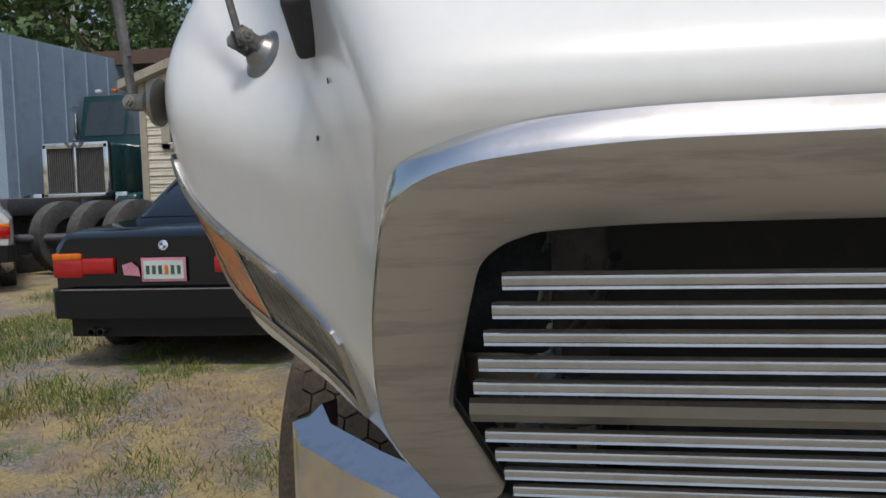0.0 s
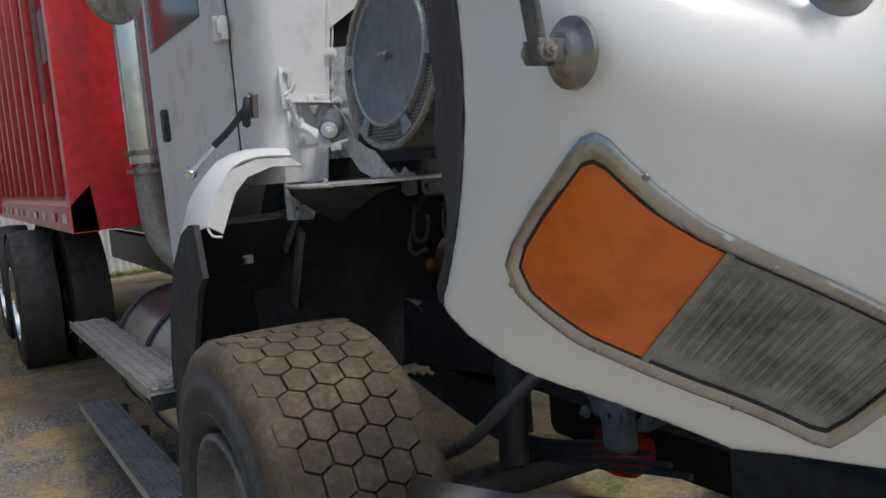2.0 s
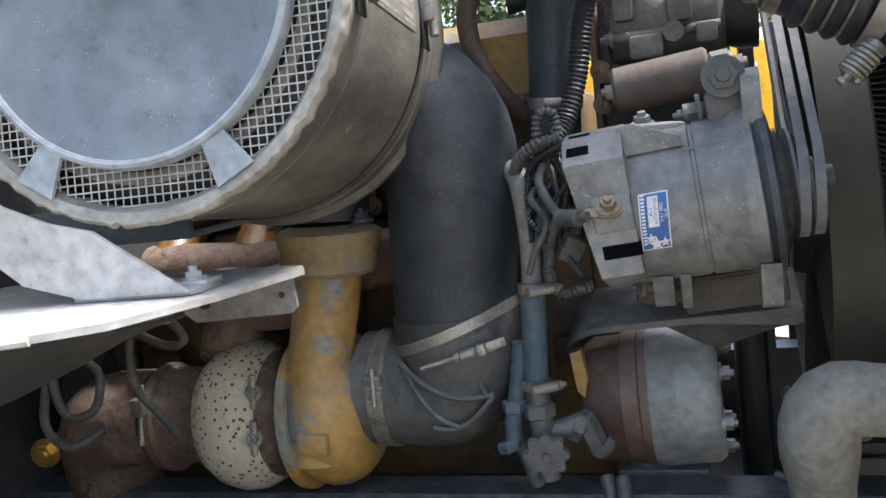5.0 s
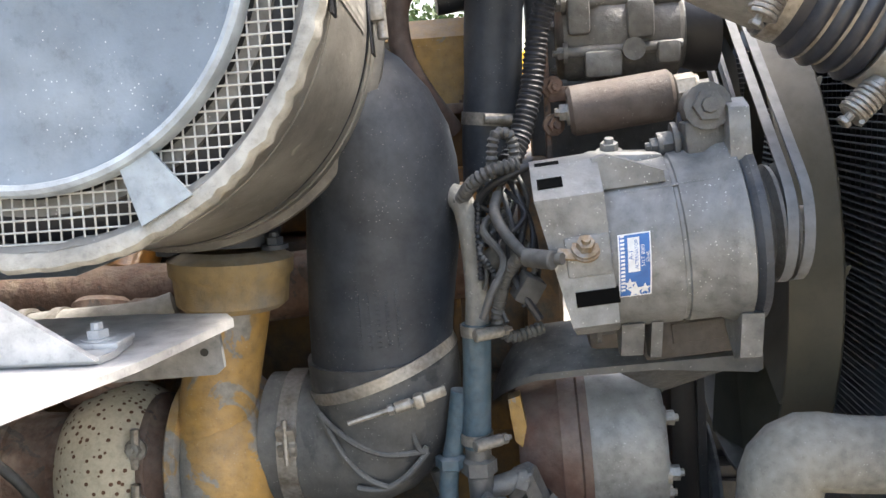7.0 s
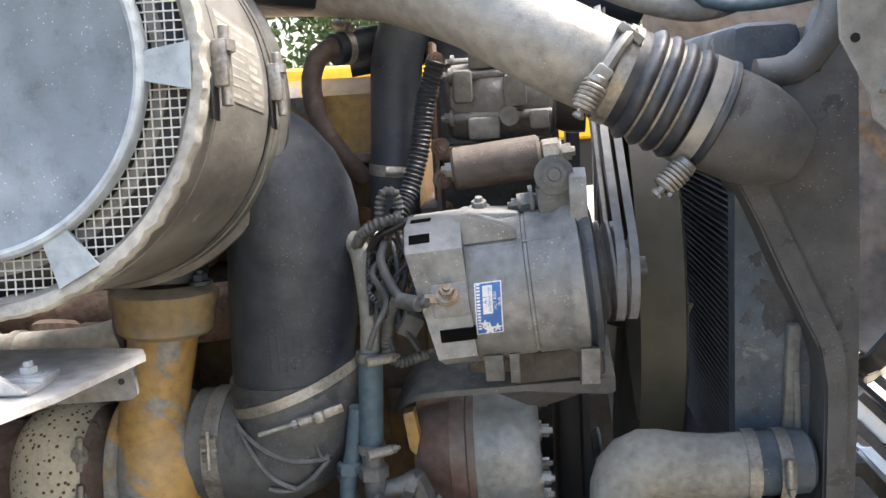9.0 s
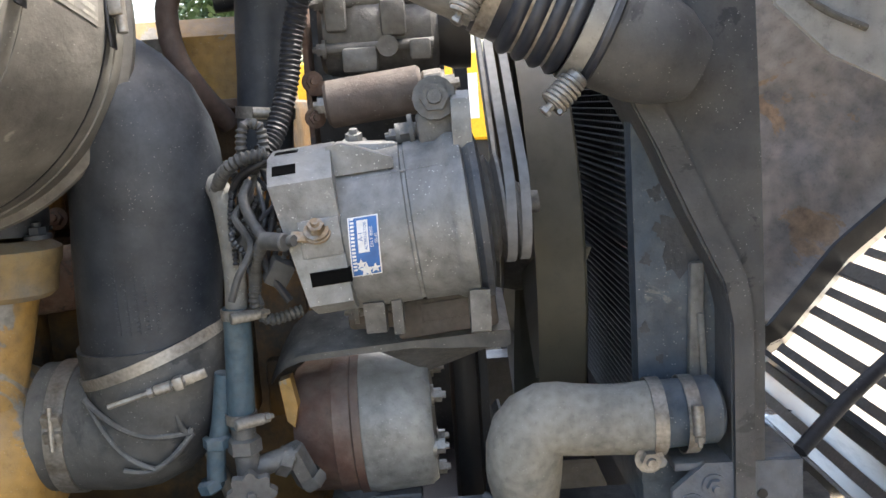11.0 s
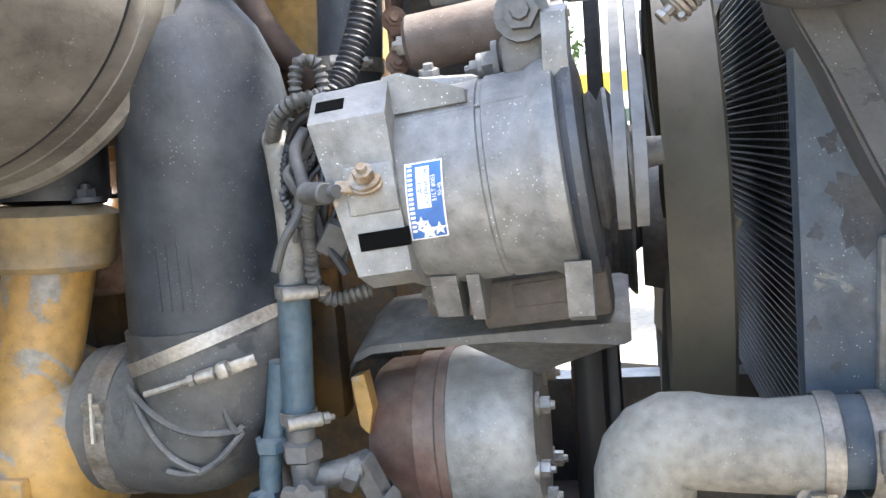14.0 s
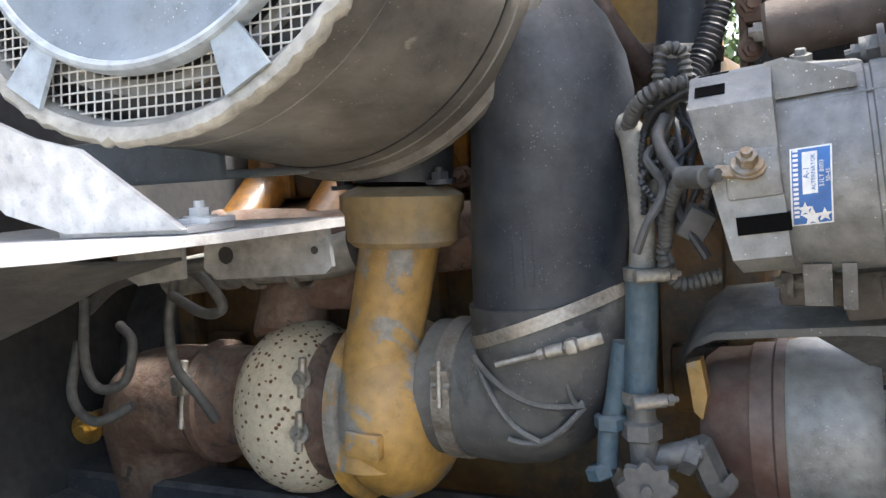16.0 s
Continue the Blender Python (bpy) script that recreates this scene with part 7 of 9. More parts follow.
for z in (1.84, 1.71, 1.66):
    hexbolt(bm, (0.581, -0.37, z), (0.3, -1, 0), 0.010, 0.01)
part("plate_body", bm, RUST, plate)
ten = thing("belt_tensioner", label="brown cylindrical belt tensioner", category="tensioner")
bm = bmesh.new()
rod(bm, (0.60, -0.39, 1.676), (0.735, -0.39, 1.690), 0.033, 28, 0.005)
part("cylinder", bm, mat("brown_primer", (0.09, 0.068, 0.058), 0.65, second=(0.13, 0.105, 0.09), scale=10, bump=0.3, dust=0.15, specks=0.4), ten)
bm = bmesh.new()
rod(bm, (0.735, -0.39, 1.690), (0.765, -0.39, 1.693), 0.024, 8)
hexbolt(bm, (0.765, -0.39, 1.693), (1, 0, 0.1), 0.014, 0.015)
hexbolt(bm, (0.600, -0.39, 1.676), (-1, 0, 0), 0.012, 0.012)
pieces("end_fitting", bm, STEEL, ten)

# ---- engine block and clutter behind ----
eng = thing("engine_block", label="yellow painted diesel engine block under dust", category="engine")
# darkened yellow: grime, plus shadow between the pipes put into the colour
YB = mat("grimy_shaded_yellow_block", (0.20, 0.10, 0.018), 0.55, second=(0.03, 0.024, 0.018), scale=6, mix=0.75, bump=0.4, dust=0.2, grime=0.6)
OILY = mat("oily_yellow_casting", (0.27, 0.12, 0.013), 0.36, second=(0.07, 0.035, 0.012), scale=11, mix=0.6, bump=0.3, grime=0.6, coat=0.15)
bm = bmesh.new()
box(bm, (0.0, 0.04, 1.25), (1.08, 0.46, 0.50), bevel=0.02)
part("block", bm, YB, eng)
for k in range(6):
    bm = bmesh.new()
    box(bm, (-0.45 + 0.17 * k, -0.20, 1.33), (0.05, 0.05, 0.30), bevel=0.012)
    part("rib", bm, YB, eng)
    bm = bmesh.new()
    box(bm, (-0.37 + 0.17 * k, -0.20, 1.22), (0.08, 0.03, 0.10), bevel=0.01)
    part("side_cover", bm, YB, eng)
bm = bmesh.new()
box(bm, (0.0, 0.02, 1.60), (1.02, 0.40, 0.19), bevel=0.02)
part("cylinder_head", bm, YB, eng)
bm = bmesh.new()
prism(bm, [(-0.18, 1.69), (-0.18, 1.80), (-0.15, 1.83), (0.2, 1.83), (0.22, 1.69)], "x", -0.45, 0.475)
bevelled(bm, 0.012, 2)
part("valve_cover", bm, YELLOW, eng, "yellow painted valve cover")
bm = bmesh.new()
box(bm, (0.0, -0.02, 1.69), (0.96, 0.42, 0.016), bevel=0.003)
for k in range(7):
    hexbolt(bm, (-0.44 + 0.15 * k, -0.215, 1.70), (0, 0, 1), 0.010, 0.01)
part("cover_gasket_rail", bm, RUST, eng)
bm = bmesh.new()
box(bm, (0.0, 0.04, 0.93), (1.06, 0.34, 0.22), bevel=0.03)
part("oil_pan", bm, FRAME, eng, "dark oil pan")
bm = bmesh.new()
box(bm, (0.555, 0.0, 1.30), (0.06, 0.56, 0.62), bevel=0.02)
part("front_cover", bm, YB, eng)
# added black plate: keeps the gap beside the drive housing dark
bm = bmesh.new()
box(bm, (0.77, -0.02, 1.10), (0.05, 0.36, 0.56), bevel=0.02)
part("lower_front_cover", bm, BLACKIN, eng, "black plate filling the gap below the belts")
# added dark box: stops bright background showing behind the compressor
bm = bmesh.new()
box(bm, (0.66, -0.20, 1.72), (0.22, 0.03, 0.34), bevel=0.01)
part("accessory_mount", bm, FRAME, eng, "dark backing plate behind the compressor")
bm = bmesh.new()
lathe(bm, [(0, 0), (0, 0.36), (0.12, 0.34), (0.30, 0.24), (0.34, 0)], (-0.46, 0.05, 1.12), (-1, 0, 0), 32)
part("bell_housing", bm, FRAME, eng, "dark bell housing")
# added black box: hides lit ground to keep the underside dark
bm = bmesh.new()
box(bm, (0.20, 0.20, 0.64), (1.3, 0.42, 0.44), bevel=0.05)
part("sump", bm, BLACKIN, eng, "black filler below the engine")
man = thing("exhaust_manifold", label="rusty cast exhaust manifold along the engine", category="manifold")
bm = bmesh.new()
tube(bm, [(-0.50, -0.29, 1.455), (-0.2, -0.30, 1.45), (0.05, -0.31, 1.44), (0.25, -0.29, 1.45), (0.45, -0.28, 1.46)], 0.05, 18)
part("manifold_log", bm, RUST, man)
for k in range(6):
    bm = bmesh.new()
    rod(bm, (-0.42 + 0.17 * k, -0.30, 1.46), (-0.42 + 0.17 * k, -0.18, 1.55), 0.040, 16)
    part("runner", bm, OILY, man, "oily yellow runner")
    bm = bmesh.new()
    box(bm, (-0.42 + 0.17 * k, -0.195, 1.555), (0.10, 0.02, 0.09), bevel=0.006)
    part("port_flange", bm, OILY, man)
bm = bmesh.new()
rod(bm, (-0.09, -0.33, 1.44), (-0.09, -0.40, 1.30), 0.055, 16)
part("turbo_neck", bm, RUST, man)
bm = bmesh.new()
box(bm, (0.02, -0.36, 1.40), (0.14, 0.09, 0.10), bevel=0.012)
part("mounting_pad", bm, RUST, man)
bm = bmesh.new()
for k in range(8):
    hexbolt(bm, (-0.46 + 0.12 * k, -0.23, 1.53 if k % 2 else 1.58), (0, -1, 0.2), 0.012, 0.012)
pieces("manifold_stud", bm, RUST, man)
fil = thing("heater_pipe", label="dusty pale rubber coupled pipe behind the shelf", category="pipe")
bm = bmesh.new()
tube(bm, [(-0.30, -0.40, 1.40), (-0.15, -0.42, 1.42), (0.0, -0.43, 1.43), (0.05, -0.42, 1.44)], 0.03, 16)
part("pipe_run", bm, HOSEGREY, fil)
for x in (-0.17, -0.12, -0.04):
    bm = bmesh.new()
    ring(bm, (x, -0.42, 1.42), (1, -0.05, 0.05), 0.03, 0.035, 0.015)
    part("pipe_band", bm, STEEL, fil)
wire = thing("loose_wire", label="grey insulated wires hanging behind the shelf", category="wire")
for pts, r in (([(-0.20, -0.55, 1.43), (-0.12, -0.58, 1.44), (-0.06, -0.60, 1.42), (-0.04, -0.60, 1.39), (-0.08, -0.59, 1.38), (-0.15, -0.57, 1.40)], 0.007),
               ([(-0.16, -0.55, 1.42), (-0.17, -0.56, 1.36), (-0.165, -0.56, 1.30), (-0.13, -0.56, 1.26), (-0.12, -0.54, 1.22)], 0.007),
               ([(-0.28, -0.60, 1.40), (-0.27, -0.62, 1.32), (-0.25, -0.62, 1.28), (-0.21, -0.61, 1.29), (-0.20, -0.60, 1.34), (-0.24, -0.58, 1.36)], 0.007),
               ([(-0.30, -0.60, 1.34), (-0.29, -0.63, 1.27), (-0.24, -0.64, 1.24), (-0.19, -0.62, 1.26)], 0.007),
               ([(-0.30, -0.58, 1.38), (-0.22, -0.60, 1.42), (-0.12, -0.62, 1.44), (0.02, -0.60, 1.455)], 0.009)):
    bm = bmesh.new()
    tube(bm, pts, r, 10, 0.006)
    part("strand", bm, WIREGREY, wire)
glow = thing("brass_fitting", label="small brass drain fitting on the engine side", category="fitting")
bm = bmesh.new()
rod(bm, (-0.47, -0.40, 1.16), (-0.45, -0.47, 1.165), 0.022, 14)
hexbolt(bm, (-0.45, -0.47, 1.165), (0.3, -1, 0), 0.018, 0.016)
part("fitting_body", bm, mat("brass", (0.55, 0.36, 0.10), 0.3, metal=0.9, second=(0.3, 0.2, 0.08), scale=30), glow)

# ---- front drive housing below the alternator ----
pump = thing("front_drive_housing", label="rusty red casting with dull alloy front cover", category="engine part")
bm = bmesh.new()
lathe(bm, [(d_, r_ * 1.06) for d_, r_ in [(0.0, 0.0), (0.0, 0.085), (0.015, 0.095), (0.055, 0.097), (0.06, 0.101), (0.085, 0.101), (0.088, 0.105), (0.10, 0.105), (0.10, 0)]], (0.510, -0.305, 1.186), (1, 0.0, 0.03), 48)
part("rear_casting", bm, PUMPRED, pump, "rusty red casting")
bm = bmesh.new()
lathe(bm, [(d_, r_ * 1.06) for d_, r_ in [(0.10, 0.0), (0.10, 0.103), (0.112, 0.106), (0.16, 0.104), (0.195, 0.102), (0.205, 0.094), (0.205, 0)]], (0.510, -0.305, 1.186), (1, 0.0, 0.03), 48)
part("front_cover", bm, mat("bright_dull_alloy", (0.36, 0.36, 0.345), 0.5, metal=0.25, second=(0.26, 0.26, 0.25), scale=9, bump=0.25, dust=0.4, specks=0.5, grime=0.35), pump, "dull alloy cover")
for k in range(6):
    p = Vector((0.712, (-0.352, -0.325, -0.39, -0.25, -0.22, -0.30)[k], (1.236, 1.110, 1.17, 1.25, 1.12, 1.275)[k]))
    bm = bmesh.new()
    rod(bm, p - Vector((0.03, 0, 0)), p + Vector((0.004, 0, 0)), 0.013, 14)
    hexbolt(bm, p + Vector((0.004, 0, 0)), (1, 0, 0), 0.011, 0.014)
    part("cover_bolt", bm, STEEL, pump)
bm = bmesh.new()
rod(bm, (0.60, -0.31, 1.11), (0.60, -0.31, 1.075), 0.05, 20)
box(bm, (0.62, -0.31, 1.075), (0.14, 0.10, 0.02), bevel=0.005)
part("lower_flange", bm, FRAME, pump)
bm = bmesh.new()
prism(bm, [(0.498, 1.29), (0.515, 1.295), (0.522, 1.25), (0.515, 1.22), (0.505, 1.23)], "y", -0.405, -0.38)
part("yellow_flange", bevelled(bm, 0.003, 1), YELLOW, pump, "yellow painted gasket edge")

# ---- pipes above ----
up = thing("upper_coolant_hose", label="faded blue black coolant hose with a steel clamp", category="hose")
bm = bmesh.new()
tube(bm, [(0.490, -0.28, 1.58), (0.492, -0.28, 1.64), (0.500, -0.28, 1.72), (0.505, -0.28, 1.80), (0.515, -0.28, 1.87), (0.55, -0.26, 1.935), (0.63, -0.22, 1.965), (0.75, -0.12, 1.96), (0.92, 0.0, 1.93)], 0.042, 28)
part("hose_body", bm, RUBBER, up)
clamp_band("hose_band", (0.4955, -0.28, 1.672), (0.1, 0, 1), 0.0425, 0.018, up, (0.2, -1, 0))
hw = thing("heater_hose", label="brown heater pipe with a rubber coupling", category="hose")
bm = bmesh.new()
tube(bm, [(0.435, -0.26, 1.66), (0.405, -0.30, 1.71), (0.380, -0.31, 1.76), (0.372, -0.31, 1.81), (0.378, -0.31, 1.845), (0.40, -0.30, 1.872), (0.45, -0.25, 1.885)], 0.0165, 16)
part("brown_pipe", bm, BROWNHOSE, hw)
bm = bmesh.new()
tube(bm, [(0.41, -0.29, 1.872), (0.47, -0.23, 1.885), (0.55, -0.15, 1.895)], 0.026, 18)
tube(bm, [(0.42, -0.22, 1.85), (0.5, -0.2, 1.86), (0.6, -0.12, 1.87)], 0.022, 16)
part("coupling", bm, RUBBER, hw)
clamp_band("hose_band", (0.425, -0.275, 1.876), (0.7, 0.7, 0.13), 0.027, 0.012, hw, (0, -0.4, 1))
cap = thing("charge_air_pipe", label="large dusty silver alloy charge air pipe over the engine", category="pipe")
bm = bmesh.new()
tube(bm, [(0.84, -0.56, 1.80), (0.78, -0.558, 1.83), (0.715, -0.545, 1.868), (0.64, -0.50, 1.915), (0.50, -0.40, 1.97), (0.30, -0.27, 2.0), (0.1, -0.18, 2.0)], [0.0615, 0.0615, 0.064, 0.066, 0.067, 0.068, 0.068], 36)
part("pipe_run", bm, SILVERPIPE, cap)
BEL = mat("blue_black_bellows_rubber", (0.022, 0.026, 0.038), 0.42, second=(0.035, 0.038, 0.05), scale=12, bump=0.12, dust=0.45)
bel = thing("charge_air_bellows", label="ribbed blue black rubber bellows with steel rings", category="hose")
B0, BD = Vector((0.82, -0.56, 1.808)), Vector((0.133, 0.0, -0.067)).normalized()
prof = [(0.0, 0.058), (0.0, 0.064), (0.034, 0.065)]
for k in range(4):
    d = 0.036 + 0.0205 * k
    prof += [(d, 0.0645), (d + 0.003, 0.070), (d + 0.007, 0.0735), (d + 0.0105, 0.0745), (d + 0.014, 0.0735), (d + 0.018, 0.070), (d + 0.0205, 0.0645)]
prof += [(0.120, 0.070), (0.140, 0.071), (0.144, 0.075), (0.150, 0.0755), (0.153, 0.07)]
bm = bmesh.new()
lathe(bm, prof, B0, BD, 56)
part("bellows", bm, BEL, bel)
for k in range(3):
    bm = bmesh.new()
    ring(bm, B0 + BD * (0.0565 + 0.0205 * k), BD, 0.064, 0.0685, 0.0035, 56)
    part("steel_ring", bm, STEEL, bel)
bm = bmesh.new()
ring(bm, B0 + BD * 0.129, BD, 0.070, 0.0735, 0.021, 56)
part("end_clamp", bm, SILVERPIPE, bel, "bright steel band")
bm = bmesh.new()
ring(bm, B0 + BD * 0.014, BD, 0.064, 0.0665, 0.018, 56)
part("pipe_clamp", bm, STEEL, bel)


def spring_bolt(a_, b_, parent):
    """A clamp bolt with a spring round it."""
    a_, b_ = Vector(a_), Vector(b_)
    bm = bmesh.new()
    rod(bm, a_, b_, 0.005, 8)
    rod(bm, b_ - (b_ - a_) * 0.12, b_, 0.008, 6)
    rod(bm, a_ - (b_ - a_) * 0.1, a_ + (b_ - a_) * 0.12, 0.014, 12)
    part("clamp_bolt", bm, STEEL, parent)
    bm = bmesh.new()
    d = (b_ - a_)
    tube(bm, [a_ + d * 0.12, a_ + d * 0.75], 0.0125, 12, smooth=False, ripple=None)
    part("spring_core", bm, STEEL, parent)
    bm = bmesh.new()
    u = d.orthogonal().normalized()
    v = d.normalized().cross(u)
    pts = [a_ + d * (0.1 + 0.66 * k / 60) + 0.014 * (math.cos(k * 0.63) * u + math.sin(k * 0.63) * v) for k in range(61)]
    tube(bm, pts, 0.0032, 6, smooth=False)
    part("spring", bm, STEEL, parent)


spring_bolt((0.912, -0.600, 1.684), (0.872, -0.606, 1.648), bel)
spring_bolt((0.803, -0.632, 1.795), (0.776, -0.640, 1.752), bel)
bm = bmesh.new()
tube(bm, [(0.850, -0.605, 1.853), (0.832, -0.625, 1.835), (0.806, -0.634, 1.800)], 0.008, 8)
box(bm, (0.846, -0.608, 1.85), (0.036, 0.02, 0.012), rot(0, 40, 0), bevel=0.003)
box(bm, (0.808, -0.632, 1.803), (0.022, 0.02, 0.02), rot(0, 40, 0), bevel=0.003)
part("clamp_lug", bm, SILVERPIPE, bel)

# ---- charge air cooler, radiator, fan ----
cac = thing("charge_air_cooler", label="black end tank of the charge air cooler with worn paint", category="cooler")
CACM = mat("black_worn_tank_paint", (0.075, 0.077, 0.082), 0.5, second=(0.115, 0.112, 0.108), scale=5, mix=0.6, bump=0.25, dust=0.35, specks=0.6, worn=(0.030, 0.032, 0.038), worn_at=0.60, worn_scale=11)
bm = bmesh.new()
outline = [(0.972, 1.78), (0.980, 1.70), (0.988, 1.66), (1.018, 1.60), (1.056, 1.51), (1.102, 1.415), (1.112, 1.37), (1.110, 1.08), (1.153, 1.08), (1.157, 1.34), (1.155, 1.55), (1.147, 1.84), (1.142, 1.88), (1.125, 1.88), (1.10, 1.79), (1.05, 1.785)]
prism(bm, outline, "y", -0.52, -0.40)
bevelled(bm, 0.014, 3)
part("end_tank", bm, CACM, cac)
bm = bmesh.new()
lathe(bm, [(0.15, 0.05), (0.15, 0.0695), (0.18, 0.0695), (0.205, 0.068), (0.235, 0.06), (0.27, 0.04)], B0, BD, 44)
part("inlet_neck", bm, CACM, cac)
bm = bmesh.new()
line = [(0.985, 1.69), (0.992, 1.655), (1.022, 1.595), (1.060, 1.51), (1.104, 1.415), (1.113, 1.36), (1.112, 1.10)]
prism(bm, line + [(x + 0.026, z + 0.012) for x, z in line[::-1]], "y", -0.531, -0.50)
bevelled(bm, 0.009, 3)
tube(bm, [(1.02, -0.51, 1.79), (1.07, -0.51, 1.795), (1.105, -0.51, 1.83), (1.125, -0.51, 1.88), (1.13, -0.50, 1.93)], 0.022, 12)
part("weld_rib", bm, CACM, cac)
bm = bmesh.new()
box(bm, (1.165, 0.0, 1.48), (0.03, 0.82, 0.76))
part("core", bm, BLACKIN, cac, "dark finned core")
FINMETAL = mat("dusty_fin_metal", (0.17, 0.17, 0.165), 0.6, second=(0.12, 0.12, 0.12), scale=7, mix=0.6, grain=0.3)
rad = thing("radiator", label="radiator with faded blue black side frame and finned core", category="radiator")
bm = bmesh.new()
box(bm, (1.085, 0.17, 1.455), (0.075, 1.16, 0.68))
part("core", bm, BLACKIN, rad)
bm = bmesh.new()
box(bm, (0.975, 0.52, 1.28), (0.19, 0.02, 1.06), bevel=0.004)
part("fan_shroud", bm, FRAME, rad, "dark fan shroud on the far side")
bm = bmesh.new()
for k in range(60):
    z = 1.125 + 0.011 * k
    box(bm, (1.029, 0.08, z), (0.010, 0.98, 0.0016), rot(0, 0, 0))
tagged(part("fin", bm, FINMETAL, rad, "thin horizontal fins", smooth=False), kind="stuff")
bm = bmesh.new()
for k in range(47):
    box(bm, (1.036, -0.40 + 0.0205 * k, 1.455), (0.006, 0.003, 0.67))
tagged(part("fin_tube", bm, FRAME, rad, smooth=False), kind="stuff")
bm = bmesh.new()
prism(bm, [(1.005, 1.12), (1.005, 1.75), (1.12, 1.75), (1.13, 1.12)], "y", -0.455, -0.415)
part("side_frame", bevelled(bm, 0.006, 2), RADIATOR, rad, "faded blue painted side frame")
bm = bmesh.new()
box(bm, (1.084, -0.462, 1.352), (0.020, 0.016, 0.165), rot(0, 2, 0), bevel=0.005)
box(bm, (1.090, -0.470, 1.30), (0.010, 0.008, 0.13), rot(0, -3, 0), bevel=0.003)
for v in bm.verts:
    v.co.x += 0.004 * noise.noise(Vector((1, 2, v.co.z * 60)))
part("edge_gasket", bm, HOSEGREY, rad, "torn grey foam strip")
random.seed(5)
for cx, cz, rr_ in ((1.062, 1.470, 0.026), (1.078, 1.445, 0.030), (1.042, 1.480, 0.012), (1.052, 1.435, 0.010), (1.020, 1.44, 0.008), (1.035, 1.30, 0.006), (1.035, 1.53, 0.010), (1.015, 1.345, 0.007)):
    pts = []
    for k in range(22):
        t = 2 * math.pi * k / 22
        r_ = rr_ * (0.8 + 0.22 * math.sin(3 * t + cx * 90) + 0.16 * math.sin(7 * t + cz * 50) + 0.12 * random.random())
        pts.append((cx + r_ * math.cos(t), cz + r_ * 1.2 * math.sin(t)))
    bm = bmesh.new()
    prism(bm, pts, "y", -0.4556 - rr_ * 0.03, -0.45)
    part("bare_patch", bm, FRAME, rad, "patch of flaked paint", smooth=False)
bm = bmesh.new()
box(bm, (1.06, 0, 1.815), (0.10, 0.84, 0.10), bevel=0.02)
part("top_tank", bm, RADIATOR, rad)
bm = bmesh.new()
box(bm, (1.065, -0.30, 1.10), (0.12, 0.30, 0.08), bevel=0.01)
rod(bm, (0.99, -0.498, 1.235), (1.10, -0.490, 1.236), 0.046, 28)
part("bottom_tank", bm, RADIATOR, rad)
hose = thing("lower_radiator_hose", label="dusty grey lower radiator hose with steel clamps", category="hose")
bm = bmesh.new()
tube(bm, [(1.022, -0.50, 1.234), (0.96, -0.50, 1.234), (0.905, -0.50, 1.238), (0.868, -0.498, 1.240), (0.843, -0.495, 1.218), (0.836, -0.488, 1.17), (0.842, -0.46, 1.04)], [0.050, 0.047, 0.048, 0.053, 0.052, 0.042, 0.042], 40)
part("hose_body", bm, mat("dusty_beige_hose", (0.30, 0.285, 0.245), 0.75, second=(0.23, 0.22, 0.19), scale=12, mix=0.6, bump=0.3, dust=0.4, specks=0.4, grime=0.35), hose, "dusty beige rubber")
for x in (1.012, 1.056):
    clamp_band("hose_band", (x, -0.50, 1.235), (1, 0, 0), 0.0505, 0.018, hose, (0, -0.35, -0.95) if x < 1.03 else (0, -1, 0.2))
bm = bmesh.new()
hexbolt(bm, (0.997, -0.535, 1.190), (0, -1, 0), 0.013, 0.014)
part("clamp_nut", bm, STEEL, hose)
foot = thing("radiator_mount", label="blue grey steel radiator mounting plate with bolts", category="bracket")
bm = bmesh.new()
prism(bm, [(1.03, 1.05), (1.03, 1.135), (1.075, 1.172), (1.205, 1.168), (1.205, 1.05)], "y", -0.522, -0.510)
bevelled(bm, 0.003, 1)
box(bm, (1.12, -0.46, 1.165), (0.17, 0.11, 0.012), bevel=0.003)
part("mount_plate", bm, GEAR, foot)
bm = bmesh.new()
for x, z in ((1.055, 1.115), (1.085, 1.14), (1.085, 1.105)):
    hexbolt(bm, (x, -0.523, z), (0, -1, 0), 0.011, 0.01)
pieces("mount_bolt", bm, GEAR, foot)
bm = bmesh.new()
lathe(bm, [(0, 0), (0, 0.007), (0.001, 0.007), (0.001, 0)], (1.150, -0.5235, 1.124), (0, -1, 0), 12)
part("plate_hole", bm, BLACKIN, foot)
fan = thing("cooling_fan", label="dark olive engine cooling fan behind the radiator", category="fan")
FANM = mat("dark_olive_fan", (0.058, 0.054, 0.036), 0.6, second=(0.042, 0.040, 0.029), scale=4, dust=0.15)
FC = Vector((0.915, 0.0, 1.42))
bm = bmesh.new()
lathe(bm, [(-0.06, 0), (-0.06, 0.10), (0.03, 0.12), (0.04, 0.1), (0.04, 0)], FC, (1, 0, 0), 36)
part("fan_hub", bm, ALUDK, fan)
bm = bmesh.new()
lathe(bm, [(-0.038, 0.392), (-0.038, 0.398), (0.030, 0.402), (0.034, 0.398), (0.030, 0.392), (-0.038, 0.392)], FC, (1, 0, 0.0), 96)
part("fan_ring", bm, FANM, fan, "dark olive ring round the blades")
